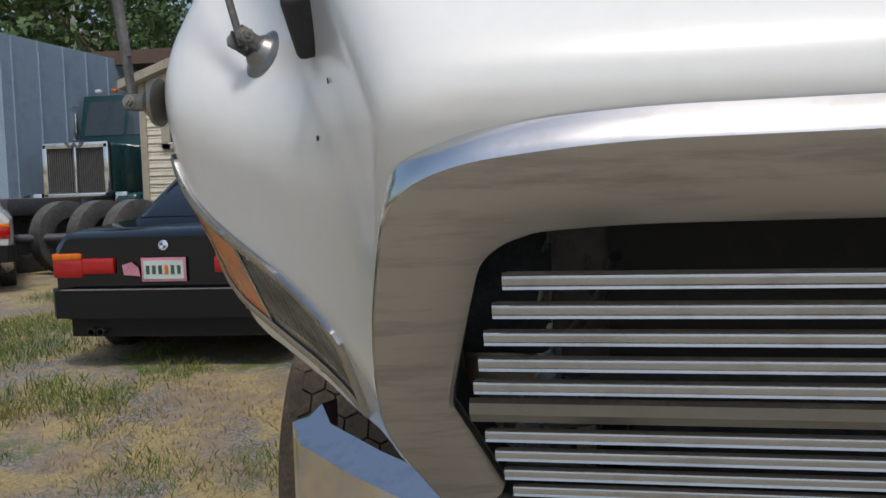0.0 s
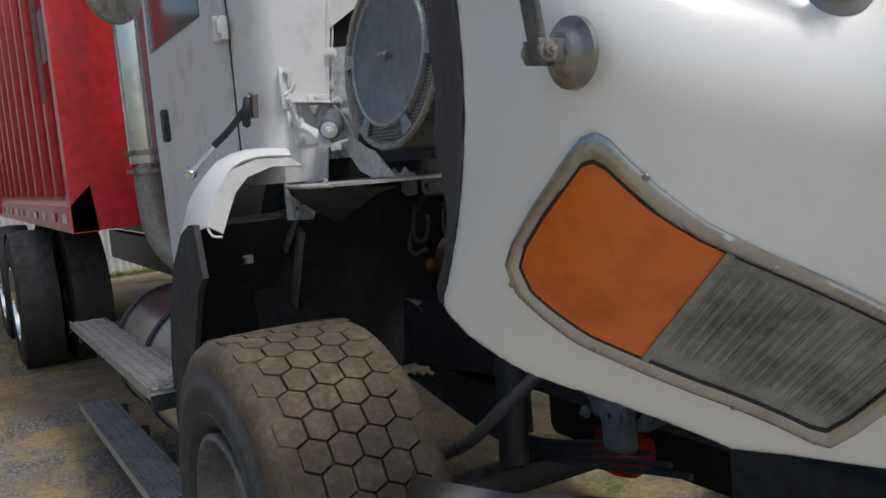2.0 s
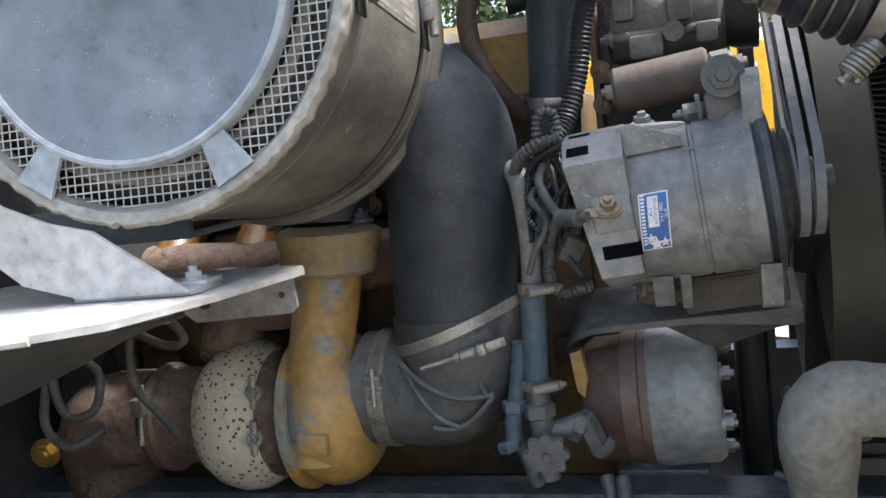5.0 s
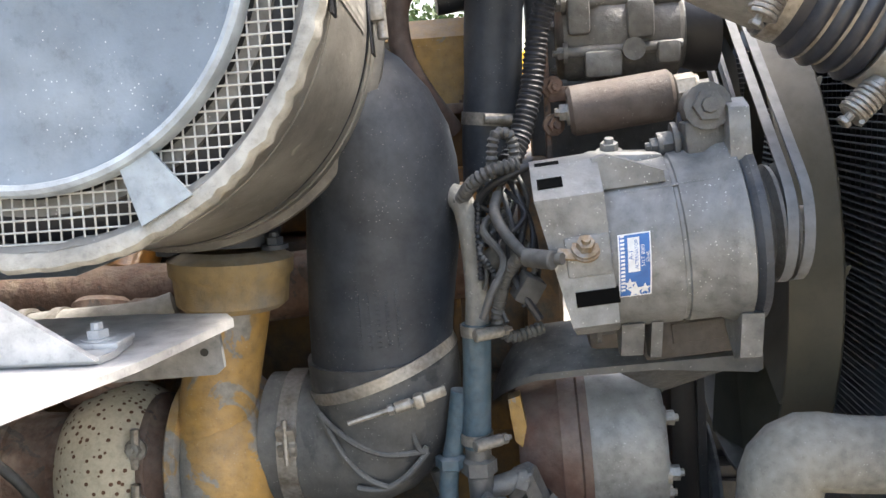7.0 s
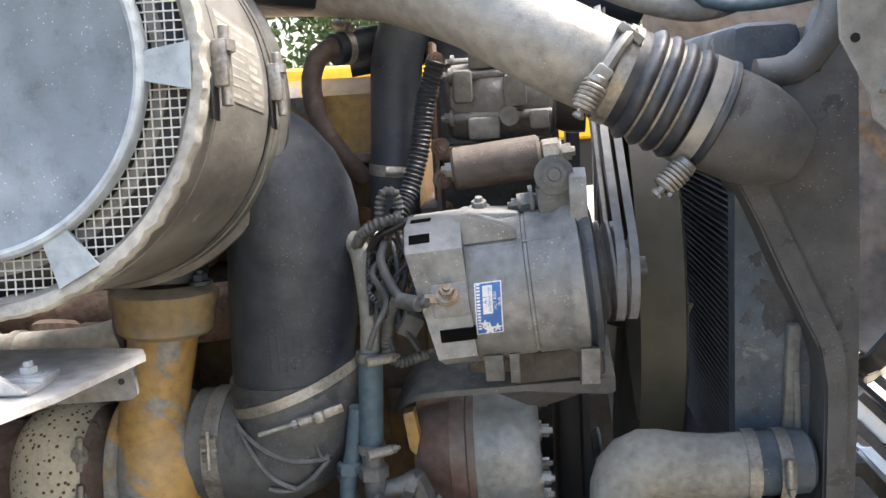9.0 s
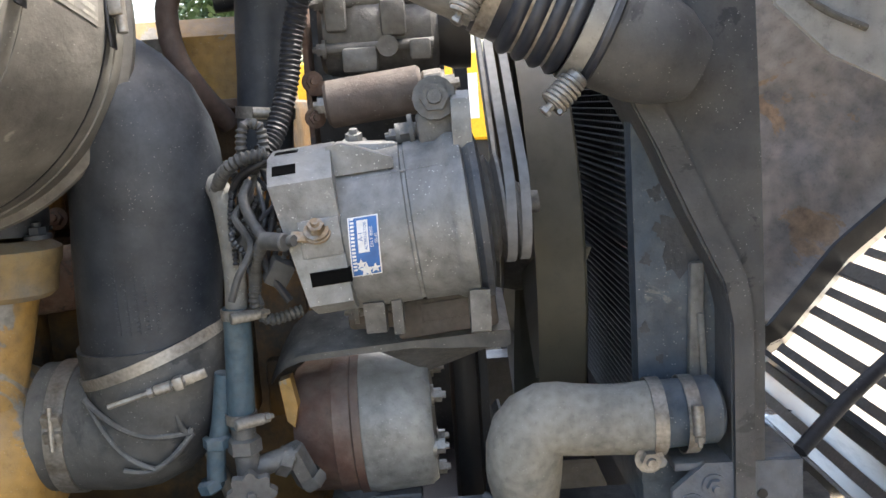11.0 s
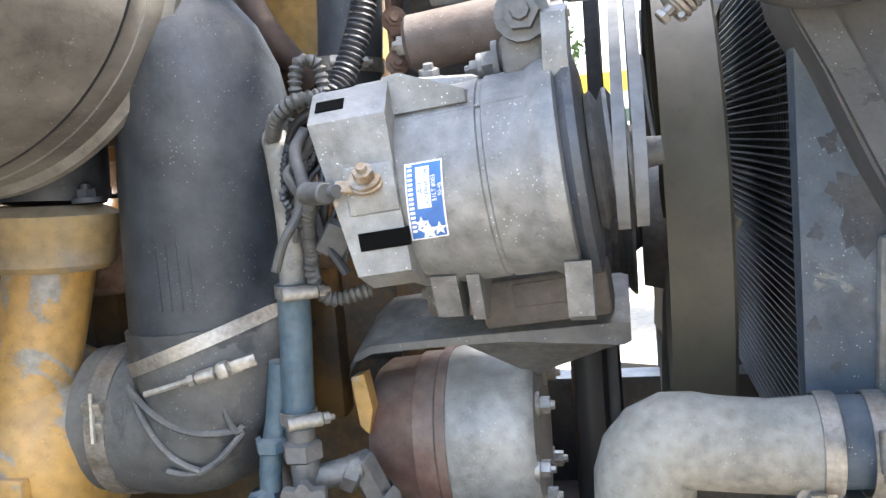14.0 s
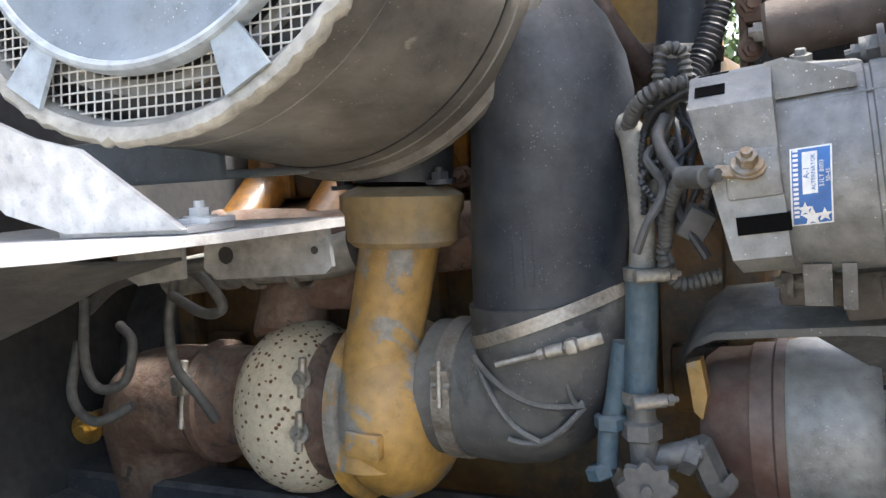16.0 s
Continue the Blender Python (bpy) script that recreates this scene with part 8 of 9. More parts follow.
for k in range(9):
    t0 = 360 / 9 * k + 100
    bm = bmesh.new()
    rows = []
    for i in range(7):
        r = 0.10 + 0.285 * i / 6
        tw = radians(38 - 2 * i)
        hw = 0.055 + 0.0095 * i
        for_ = []
        for s_, th in ((-1, 1), (1, 1), (1, -1), (-1, -1)):
            u = s_ * hw
            p = Vector((u * math.sin(tw) * 0.8 + th * 0.003, u * math.cos(tw), r))
            for_.append(bm.verts.new(FC + rot(t0, 0, 0) @ p))
        rows.append(for_)
    for r1, r2 in zip(rows, rows[1:]):
        for q in range(4):
            j = (q + 1) % 4
            bm.faces.new((r1[q], r1[j], r2[j], r2[q]))
    bm.faces.new(rows[0])
    bm.faces.new(rows[-1][::-1])
    part("fan_blade", bm, FANM, fan)
tubes = thing("washer_line", label="blue grey hoses and lines over the cooler", category="hose")
for pts, r in (([(0.80, -0.42, 1.94), (0.90, -0.45, 1.895), (0.98, -0.46, 1.885), (1.08, -0.46, 1.93), (1.2, -0.42, 2.0)], 0.016), ([(0.93, -0.46, 1.99), (0.945, -0.47, 1.91), (0.99, -0.48, 1.885), (1.08, -0.50, 1.888), (1.20, -0.54, 1.91)], 0.008),
               ([(0.84, -0.40, 1.98), (0.90, -0.42, 1.92), (0.95, -0.44, 1.90)], 0.012)):
    bm = bmesh.new()
    tube(bm, pts, r, 10)
    part("line", bm, HOSEGREY if r > 0.01 else HOSEBLUE, tubes)

# ---- wiring ----
loom = thing("wiring_loom", label="tangle of dusty wires and ribbed conduit at the alternator", category="wiring")
RIB = (0.007, 0.0014)
for pts, r, rip, mt in (
        ([(0.585, -0.40, 1.84), (0.565, -0.40, 1.78), (0.553, -0.41, 1.71), (0.535, -0.43, 1.65), (0.520, -0.45, 1.62)], 0.017, RIB, SEAL),
        ([(0.520, -0.45, 1.62), (0.508, -0.48, 1.60), (0.500, -0.50, 1.62), (0.505, -0.50, 1.655), (0.522, -0.49, 1.655), (0.527, -0.49, 1.63), (0.522, -0.49, 1.60)], 0.008, RIB, WIREGREY),
        ([(0.455, -0.47, 1.575), (0.475, -0.50, 1.600), (0.500, -0.51, 1.615), (0.53, -0.50, 1.62)], 0.010, RIB, WIREGREY),
        ([(0.47, -0.47, 1.56), (0.49, -0.49, 1.59), (0.515, -0.50, 1.605), (0.55, -0.50, 1.62)], 0.006, None, SEAL),
        ([(0.505, -0.50, 1.585), (0.500, -0.52, 1.565), (0.515, -0.55, 1.54), (0.540, -0.595, 1.522), (0.575, -0.62, 1.523)], 0.008, None, WIREGREY),
        ([(0.53, -0.56, 1.52), (0.510, -0.53, 1.49), (0.500, -0.50, 1.455), (0.495, -0.49, 1.425), (0.51, -0.48, 1.40), (0.55, -0.46, 1.405)], 0.009, RIB, WIREGREY),
        ([(0.52, -0.48, 1.60), (0.535, -0.50, 1.56), (0.525, -0.51, 1.51), (0.515, -0.50, 1.47)], 0.005, None, SEAL),
        ([(0.51, -0.47, 1.60), (0.495, -0.49, 1.54), (0.505, -0.50, 1.49), (0.53, -0.49, 1.46)], 0.005, None, WIREGREY),
        ([(0.50, -0.46, 1.58), (0.53, -0.48, 1.575), (0.545, -0.50, 1.53), (0.53, -0.51, 1.49)], 0.004, None, SEAL),
        ([(0.525, -0.44, 1.61), (0.54, -0.46, 1.57), (0.52, -0.48, 1.53), (0.49, -0.47, 1.50)], 0.004, None, WIREGREY)):
    bm = bmesh.new()
    tube(bm, pts, r * 0.85, 10, 0.007, ripple=rip)
    part("wire", bm, mt, loom)
wr = random.Random(31)
for k in range(14):
    z0 = 1.60 - 0.012 * (k % 4)
    p_ = [(0.505 + wr.uniform(-0.02, 0.03), -0.46 + wr.uniform(-0.03, 0.02), z0)]
    for q in range(4):
        p_.append((min(0.548, max(0.478, p_[-1][0] + wr.uniform(-0.030, 0.032))), min(-0.45, max(-0.555, p_[-1][1] + wr.uniform(-0.035, 0.02))), p_[-1][2] - wr.uniform(0.018, 0.042)))
    bm = bmesh.new()
    tube(bm, p_, wr.choice((0.0028, 0.0035, 0.005)), 8, 0.006, ripple=(0.006, 0.0010) if k % 5 == 0 else None)
    part("wire", bm, (SEAL, WIREGREY, FRAME)[k % 3], loom)
bm = bmesh.new()
rod(bm, (0.535, -0.595, 1.522), (0.565, -0.621, 1.522), 0.011, 12)
rod(bm, (0.49, -0.49, 1.50), (0.515, -0.51, 1.52), 0.016, 12)
box(bm, (0.535, -0.52, 1.47), (0.03, 0.03, 0.035), rot(10, 30, 20), bevel=0.004)
box(bm, (0.485, -0.47, 1.535), (0.025, 0.03, 0.03), rot(30, 0, 20), bevel=0.004)
pieces("connector", bm, WIREGREY, loom)

# prop rod between the hood and the frame
prop = thing("hood_cable", label="black hood stay cable running down behind the grille", category="cable")
bm = bmesh.new()
tube(bm, [(1.21, -0.50, 1.17), (1.30, -0.46, 1.23), (1.42, -0.42, 1.30), (1.55, -0.4, 1.37)], 0.011, 10)
part("cable", bm, SEAL, prop)

HI = HM.inverted()
bm = bmesh.new()
prism(bm, [(1.035, 1.90), (1.040, 1.823), (1.070, 1.766), (1.076, 1.738), (1.128, 1.688), (1.30, 1.60), (1.42, 1.72), (1.30, 2.0)], "y", -0.772, -0.764)
bevelled(bm, 0.0025, 1)
bm.transform(HI)
brace = part("inner_bracket", bm, mat("grey_white_bracket_paint", (0.42, 0.42, 0.40), 0.5, second=(0.30, 0.30, 0.29), scale=8, bump=0.15, grime=0.4, dust=0.2), hood, "grey painted bracket plate inside the hood")
bm = bmesh.new()
lathe(bm, [(0, 0), (0, 0.005), (0.001, 0.005), (0.001, 0)], (1.053, -0.7735, 1.822), (0, -1, 0), 12)
bm.transform(HI)
part("bracket_hole", bm, BLACKIN, brace)
bm = bmesh.new()
tube(bm, [(1.078, -0.776, 1.768), (1.092, -0.782, 1.762), (1.098, -0.782, 1.745), (1.12, -0.78, 1.728), (1.16, -0.776, 1.71)], 0.0035, 8, 0.006)
bm.transform(HI)
part("bracket_cord", bm, HOSEGREY, brace, "knotted grey cord")
# ---- parked car ----


def sedan(name, M, paint, label, badge=False):
    """A three-box sedan, rear end at the local origin, nose towards local +x."""
    c = thing(name, label=label, category="car")
    c.matrix_world = M
    W = 0.875

    def loft(rows, mt, nm, lab=""):
        """rows: (x, half width low, z low, half width belt, z belt, half width top, z top)"""
        bm = bmesh.new()
        R = []
        for x, w0, z0, w1, z1, w2, z2 in rows:
            half = [(w0 * 0.92, z0), (w0, z0 + 0.05), (w1, (z0 + z1) / 2), (w1 * 0.995, z1 - 0.03), (w1 * 0.97, z1), (w2, z2 - 0.02), (w2 * 0.94, z2)]
            pts = [(-y, z) for y, z in half] + [(y, z) for y, z in half[::-1]]
            R.append([bm.verts.new((x, y, z)) for y, z in pts])
        for r1, r2 in zip(R, R[1:]):
            n = len(r1)
            for k in range(n):
                j = (k + 1) % n
                bm.faces.new((r1[k], r1[j], r2[j], r2[k]))
        bm.faces.new(R[0])
        bm.faces.new(R[-1][::-1])
        return part(nm, bm, mt, c, lab, sharp=32)

    loft([(0.06, 0.80, 0.42, 0.82, 0.86, 0.74, 0.965), (0.12, 0.84, 0.36, 0.85, 0.92, 0.78, 0.995), (0.5, 0.86, 0.24, W, 0.95, 0.80, 1.01), (1.05, 0.86, 0.22, W, 0.94, 0.82, 1.02), (2.2, 0.86, 0.22, W, 0.92, 0.84, 0.96),
          (3.2, 0.86, 0.22, W, 0.90, 0.84, 0.95), (3.7, 0.86, 0.22, W, 0.88, 0.80, 0.96), (4.4, 0.84, 0.26, 0.86, 0.80, 0.74, 0.86), (4.66, 0.78, 0.34, 0.80, 0.70, 0.68, 0.76)], paint, "body")
    # glasshouse
    bm = bmesh.new()
    secs = [(0.98, 0.70, 1.0), (1.72, 0.58, 1.385), (2.3, 0.59, 1.41), (2.85, 0.58, 1.395), (3.72, 0.70, 0.955)]
    R = [[bm.verts.new((x, s * w, z)) for s, w, z in ((-1, 0.80, 0.93), (-1, wt, z - 0.015), (-1, wt * 0.9, z), (1, wt * 0.9, z), (1, wt, z - 0.015), (1, 0.80, 0.93))] for x, wt, z in secs]
    for r1, r2 in zip(R, R[1:]):
        for k in range(5):
            bm.faces.new((r1[k], r1[k + 1], r2[k + 1], r2[k]))
    bm.faces.new(R[0])
    bm.faces.new(R[-1][::-1])
    part("roof", bm, paint, c, sharp=25)

    def quad(nm, pts, mt, lab="", off=0.0):
        bm = bmesh.new()
        n = (Vector(pts[1]) - Vector(pts[0])).cross(Vector(pts[2]) - Vector(pts[0])).normalized() * off
        A_ = [bm.verts.new(Vector(p) + n) for p in pts]
        B_ = [bm.verts.new(Vector(p) - n * 0.5) for p in pts]
        bm.faces.new(A_)
        for k in range(len(pts)):
            j = (k + 1) % len(pts)
            bm.faces.new((A_[k], B_[k], B_[j], A_[j]))
        return part(nm, bm, mt, c, lab, smooth=False)

    quad("rear_window", [(1.06, 0.66, 1.045), (1.06, -0.66, 1.045), (1.68, -0.53, 1.365), (1.68, 0.53, 1.365)], SKYGLASS, "tinted rear window", -0.004)
    quad("windscreen", [(3.62, 0.66, 1.0), (2.92, 0.53, 1.37), (2.92, -0.53, 1.37), (3.62, -0.66, 1.0)], SKYGLASS, "", -0.004)
    for s in (-1, 1):
        o = -0.004 * s
        quad("side_window", [(1.45, s * 0.755, 1.0), (1.85, s * 0.625, 1.335), (2.28, s * 0.622, 1.36), (2.28, s * 0.745, 1.0)], SKYGLASS, "", o)
        quad("side_window", [(2.34, s * 0.745, 1.0), (2.34, s * 0.622, 1.36), (2.80, s * 0.622, 1.345), (3.38, s * 0.75, 1.0)], SKYGLASS, "", o)
        bm = bmesh.new()
        box(bm, (3.12, s * 0.93, 1.03), (0.10, 0.20, 0.115), bevel=0.03)
        part("door_mirror", bm, CARTRIM, c)
        for nm, mt, y0, y1 in (("tail_lamp", TAILRED, 0.36, 0.60),):
            bm = bmesh.new()
            box(bm, (0.055, s * 0.49, 0.765), (0.05, 0.24, 0.115), bevel=0.012)
            part(nm, bm, TAILRED, c, "red tail lamp")
        bm = bmesh.new()
        box(bm, (0.09, s * 0.73, 0.75), (0.09, 0.23, 0.145), bevel=0.02)
        part("tail_lamp", bm, TAILRED, c)
        bm = bmesh.new()
        box(bm, (0.086, s * 0.73, 0.833), (0.09, 0.225, 0.05), bevel=0.012)
        part("turn_lamp", bm, AMBER, c, "amber turn lamp")
        for x in (0.98, 3.74):
            bm = bmesh.new()
            o_ = Vector((x, s * 0.79, 0.31))
            lathe(bm, [(-0.10, 0.2), (-0.10, 0.30), (-0.08, 0.315), (0.06, 0.315), (0.085, 0.30), (0.09, 0.22), (0.08, 0.2)], o_, (0, s, 0), 36)
            wh = part("wheel", bm, TYREDK, c, "black tyre")
            bm = bmesh.new()
            lathe(bm, [(0.085, 0.205), (0.088, 0.19), (0.04, 0.175), (0.05, 0.07), (0.06, 0.05), (0.06, 0)], o_, (0, s, 0), 30)
            for k in range(7):
                t = 2 * math.pi * k / 7
                rod(bm, o_ + Vector((0.05 * math.cos(t), s * 0.065, 0.05 * math.sin(t))), o_ + Vector((0.185 * math.cos(t), s * 0.075, 0.185 * math.sin(t))), 0.018, 6)
            part("rim", bm, ALU, wh, "silver alloy rim")
    bm = bmesh.new()
    prism(bm, [(-0.02, -0.80), (-0.03, 0.0), (-0.02, 0.80), (0.10, 0.885), (0.62, 0.895), (0.62, 0.85), (0.15, 0.83), (0.10, 0.0), (0.15, -0.83), (0.62, -0.85), (0.62, -0.895), (0.10, -0.885)], "z", 0.40, 0.60)
    part("rear_bumper", bevelled(bm, 0.03, 3), CARTRIM, c, "dark grey bumper")
    bm = bmesh.new()
    prism(bm, [(0.04, -0.72), (0.02, 0.0), (0.04, 0.72), (0.5, 0.78), (0.5, -0.78)], "z", 0.26, 0.42)
    part("valance", bevelled(bm, 0.03, 2), CARTRIM, c)
    bm = bmesh.new()
    box(bm, (-0.022, 0, 0.605), (0.02, 1.5, 0.008))
    part("bumper_strip", bm, STEEL, c)
    bm = bmesh.new()
    for y in (0.48, 0.55):
        lathe(bm, [(-0.02, 0.022), (-0.02, 0.028), (0.12, 0.028)], (0.0, y, 0.30), (1, 0, 0), 14)
    part("exhaust_tip", bm, BLACKIN, c)
    if badge:
        bm = bmesh.new()
        box(bm, (0.035, 0, 0.735), (0.012, 0.33, 0.17), bevel=0.004)
        pl = part("number_plate", bm, PINK, c, "plate in a red frame")
        bm = bmesh.new()
        box(bm, (0.028, 0, 0.735), (0.004, 0.295, 0.13))
        part("plate_face", bm, PLATE, pl)
        for k in range(6):
            bm = bmesh.new()
            box(bm, (0.025, 0.115 - 0.046 * k, 0.735), (0.003, 0.026, 0.062))
            part("plate_bar", bm, INK if k != 3 else AMBER, pl, smooth=False)
        bm = bmesh.new()
        prism(bm, [(0.30, 0.70), (0.18, 0.69), (0.19, 0.75), (0.24, 0.79), (0.31, 0.77)], "x", 0.036, 0.042)
        part("sticker", bm, PINK, c, "torn pink sticker")
        bm = bmesh.new()
        lathe(bm, [(0, 0), (0, 0.036), (0.006, 0.036), (0.008, 0.03), (0.008, 0)], (0.052, 0, 0.905), (-1, 0, 0.2), 24)
        em = part("boot_emblem", bm, CHROME, c, "round emblem")
        for q in range(4):
            bm = bmesh.new()
            pts = [(0, 0)] + [(0.024 * math.cos(radians(90 * q + 15 * k)), 0.024 * math.sin(radians(90 * q + 15 * k))) for k in range(7)]
            prism(bm, [(y, 0.905 + z) for y, z in pts], "x", 0.040, 0.0435)
            part("emblem_field", bm, WHITELABEL if q % 2 else BLUELABEL, em, smooth=False)
        for k in range(4):
            bm = bmesh.new()
            box(bm, (0.052, -0.40 - 0.055 * k, 0.885), (0.006, 0.045 if k < 3 else 0.015, 0.032))
            part("badge_bar", bm, CHROME, c, smooth=False)
    return c


SKYGLASS = mat("tinted_car_glass", (0.035, 0.05, 0.06), 0.04, spec=0.9, coat=1.0, second=(0.04, 0.055, 0.065))
WHITECAR = mat("white_car_paint", (0.6, 0.6, 0.6), 0.25, coat=0.5)
sedan("parked_car", Matrix.Translation((-2.66, -3.46, 0.225)) @ rot(0, -2.0, 183), CARBLACK, "black four-door sedan parked on the grass", True)
sedan("parked_car", Matrix.Translation((-5.76, -7.98, 0.33)) @ rot(0, 0, 216), WHITECAR, "white sedan parked beyond the black one")

# ---- shed ----
shed = thing("garden_shed", label="cream sided shed with gable roof, door and two windows", category="shed")
SX, S0, S1, SB, SE, SA, SM = -10.0, -7.62, -3.41, 0.86, 3.27, 3.96, -5.515
bm = bmesh.new()
prism(bm, [(S0, SB), (S0, SE), (SM, SA), (S1, SE), (S1, SB)], "x", SX - 4.0, SX - 0.02)
part("wall", bm, SIDING, shed, smooth=False)
n = 24
hgt = (SA - SB) / n
for k in range(n):
    z0 = SB + hgt * k
    inset = max(0.0, (z0 + hgt - SE) / (SA - SE)) * (S1 - SM)
    if S1 - inset - (S0 + inset) < 0.2:
        continue
    bm = bmesh.new()
    prism(bm, [(SX - 0.02, z0), (SX + 0.012, z0), (SX + 0.016, z0 + 0.012), (SX, z0 + hgt * 0.62), (SX + 0.008, z0 + hgt * 0.66), (SX - 0.004, z0 + hgt), (SX - 0.02, z0 + hgt)], "y", S0 + inset, S1 - inset)
    part("siding_board", bm, SIDING, shed, smooth=False)
bm = bmesh.new()
for s in (-1, 1):
    prism(bm, [(SM, SA + 0.14), (SM + s * 2.35, SE + 0.0), (SM + s * 2.35, SE - 0.13), (SM, SA + 0.0)], "x", SX - 4.1, SX + 0.22)
part("roof", bm, TRIMC, shed, "tan edged roof", smooth=False)
for y in (S0 + 0.05, S1 - 0.05):
    bm = bmesh.new()
    box(bm, (SX + 0.012, y, (SB + SE) / 2), (0.04, 0.11, SE - SB))
    part("corner_board", bm, TRIMC, shed)
bm = bmesh.new()
box(bm, (SX + 0.03, -5.415, 1.97), (0.03, 1.34, 2.16))
dr = part("door", bm, SIDING, shed, "cream panelled door", smooth=False)
for k in range(7):
    bm = bmesh.new()
    box(bm, (SX + 0.05, -6.02 + 0.2 * k, 1.96), (0.018, 0.035, 2.1), bevel=0.004)
    part("door_rib", bm, SIDING, dr)
bm = bmesh.new()
lathe(bm, [(0, 0), (0, 0.03), (0.04, 0.035), (0.05, 0)], (SX + 0.05, -4.83, 1.9), (1, 0, 0), 14)
part("door_knob", bm, STEEL, dr)
for y, w in ((-6.14, 0.16), (-4.69, 0.16)):
    bm = bmesh.new()
    box(bm, (SX + 0.03, y, 1.97), (0.06, w, 2.2))
    part("door_post", bm, ALUDK if y > -5 else TRIMC, shed)
bm = bmesh.new()
box(bm, (SX + 0.05, -5.40, 3.09), (0.09, 1.75, 0.06))
part("door_header", bm, CARTRIM, shed, "dark door track")
for y0, y1 in ((-4.52, -3.60), (-7.25, -6.45)):
    bm = bmesh.new()
    for c_, s_ in (((y0 + 0.07, 2.60), (0.14, 0.82)), ((y1 - 0.07, 2.60), (0.14, 0.82)), (((y0 + y1) / 2, 2.97), (y1 - y0, 0.09)), (((y0 + y1) / 2, 2.23), (y1 - y0, 0.08))):
        box(bm, (SX + 0.035, c_[0], c_[1]), (0.05, s_[0], s_[1]))
    wn_ = part("window_frame", bm, TRIMC, shed, "tan window trim", smooth=False)
    bm = bmesh.new()
    box(bm, (SX + 0.02, (y0 + y1) / 2, 2.60), (0.02, y1 - y0 - 0.26, 0.66))
    part("pane", bm, SKYGLASS, wn_, "grey window glass")
    bm = bmesh.new()
    box(bm, (SX + 0.04, (y0 + y1) / 2, 2.60), (0.02, y1 - y0 - 0.26, 0.03))
    box(bm, (SX + 0.045, (y0 + y1) / 2, 2.275), (0.03, y1 - y0 - 0.24, 0.03))
    part("sash", bm, WHITELABEL, wn_)
    bm = bmesh.new()
    box(bm, (SX + 0.033, (y0 + y1) / 2, 2.76), (0.006, y1 - y0 - 0.28, 0.20))
    part("blind", bm, WHITELABEL, wn_, "white blind")
bm = bmesh.new()
box(bm, (SX + 0.02, -5.55, 3.38), (0.02, 0.24, 0.11))
part("gable_vent", bm, ALUDK, shed)
bm = bmesh.new()
for y in (-7.3, -5.5, -3.7):
    box(bm, (SX - 0.2, y, 0.62), (0.3, 0.4, 0.5))
box(bm, (SX - 1.0, SM, 0.6), (0.1, 4.0, 0.5))
part("block", bm, CARTRIM, shed)

# ---- corrugated building ----
barn = thing("corrugated_building", label="weathered corrugated metal building with rust at its foot", category="building")


def corrugated(bm, y0, y1, z0, z1, x, amp=0.014, pitch=0.085, ragged=0.0):
    n = int((y1 - y0) / pitch * 6)
    A_, B_ = [], []
    for k in range(n + 1):
        y = y0 + (y1 - y0) * k / n
        xx = x + amp * math.sin(2 * math.pi * (y - y0) / pitch)
        A_.append(bm.verts.new((xx, y, z0 + ragged * noise.noise(Vector((y * 2.5, 3, 0))))))
        B_.append(bm.verts.new((xx, y, z1)))
    for k in range(n):
        bm.faces.new((A_[k], A_[k + 1], B_[k + 1], B_[k]))
    return bm


for k in range(9):
    y0 = -3.08 + 0.78 * k
    bm = bmesh.new()
    corrugated(bm, y0, y0 + 0.80, 1.60, 6.2, -9.8 - 0.008 * (k % 2))
    part("upper_sheet", bm, SHEET, barn)
    bm = bmesh.new()
    corrugated(bm, y0 + (0.28 if k == 0 else 0), y0 + 0.80, 0.34, 1.66, -9.82 - 0.008 * (k % 2), ragged=0.12)
    part("lower_sheet", bm, SHEET, barn)
bm = bmesh.new()
corrugated(bm, -3.08, -2.78, 0.55, 1.62, -9.83, ragged=0.3)
part("rusted_sheet", bm, RUSTSHEET, barn, "rusted torn sheet")
bm = bmesh.new()
box(bm, (-9.76, 0.4, 1.655), (0.05, 6.2, 0.09), bevel=0.006)
part("batten", bm, ALUDK, barn, "grey wooden batten")
bm = bmesh.new()
box(bm, (-10.6, 0.4, 3.3), (1.4, 6.96, 5.8))
part("inner_wall", bm, CARTRIM, barn)
pole = thing("leaning_pole", label="grey pole leaning on the corrugated wall", category="pole")
bm = bmesh.new()
rod(bm, (-9.55, -2.88, 0.36), (-9.70, -2.24, 1.72), 0.035, 10)
part("shaft", bm, ALUDK, pole)
ant = thing("antenna_mast", label="thin pale mast beside the corrugated wall", category="mast")
bm = bmesh.new()
rod(bm, (-9.7, -3.02, 0.4), (-9.7, -3.42, 4.6), 0.018, 8)
part("mast", bm, WHITELABEL, ant)
bm = bmesh.new()
random.seed(3)
junk = thing("rusty_rim", label="rusty steel wheel rim lying by the shed", category="wheel rim")
lathe(bm, [(-0.1, 0.2), (-0.11, 0.27), (-0.06, 0.25), (0.06, 0.25), (0.11, 0.27), (0.1, 0.2), (-0.1, 0.2)], (-9.45, -3.02, 0.62), (0.9, 0.35, 0.15), 24)
part("rim_ring", bm, RUSTSHEET, junk)

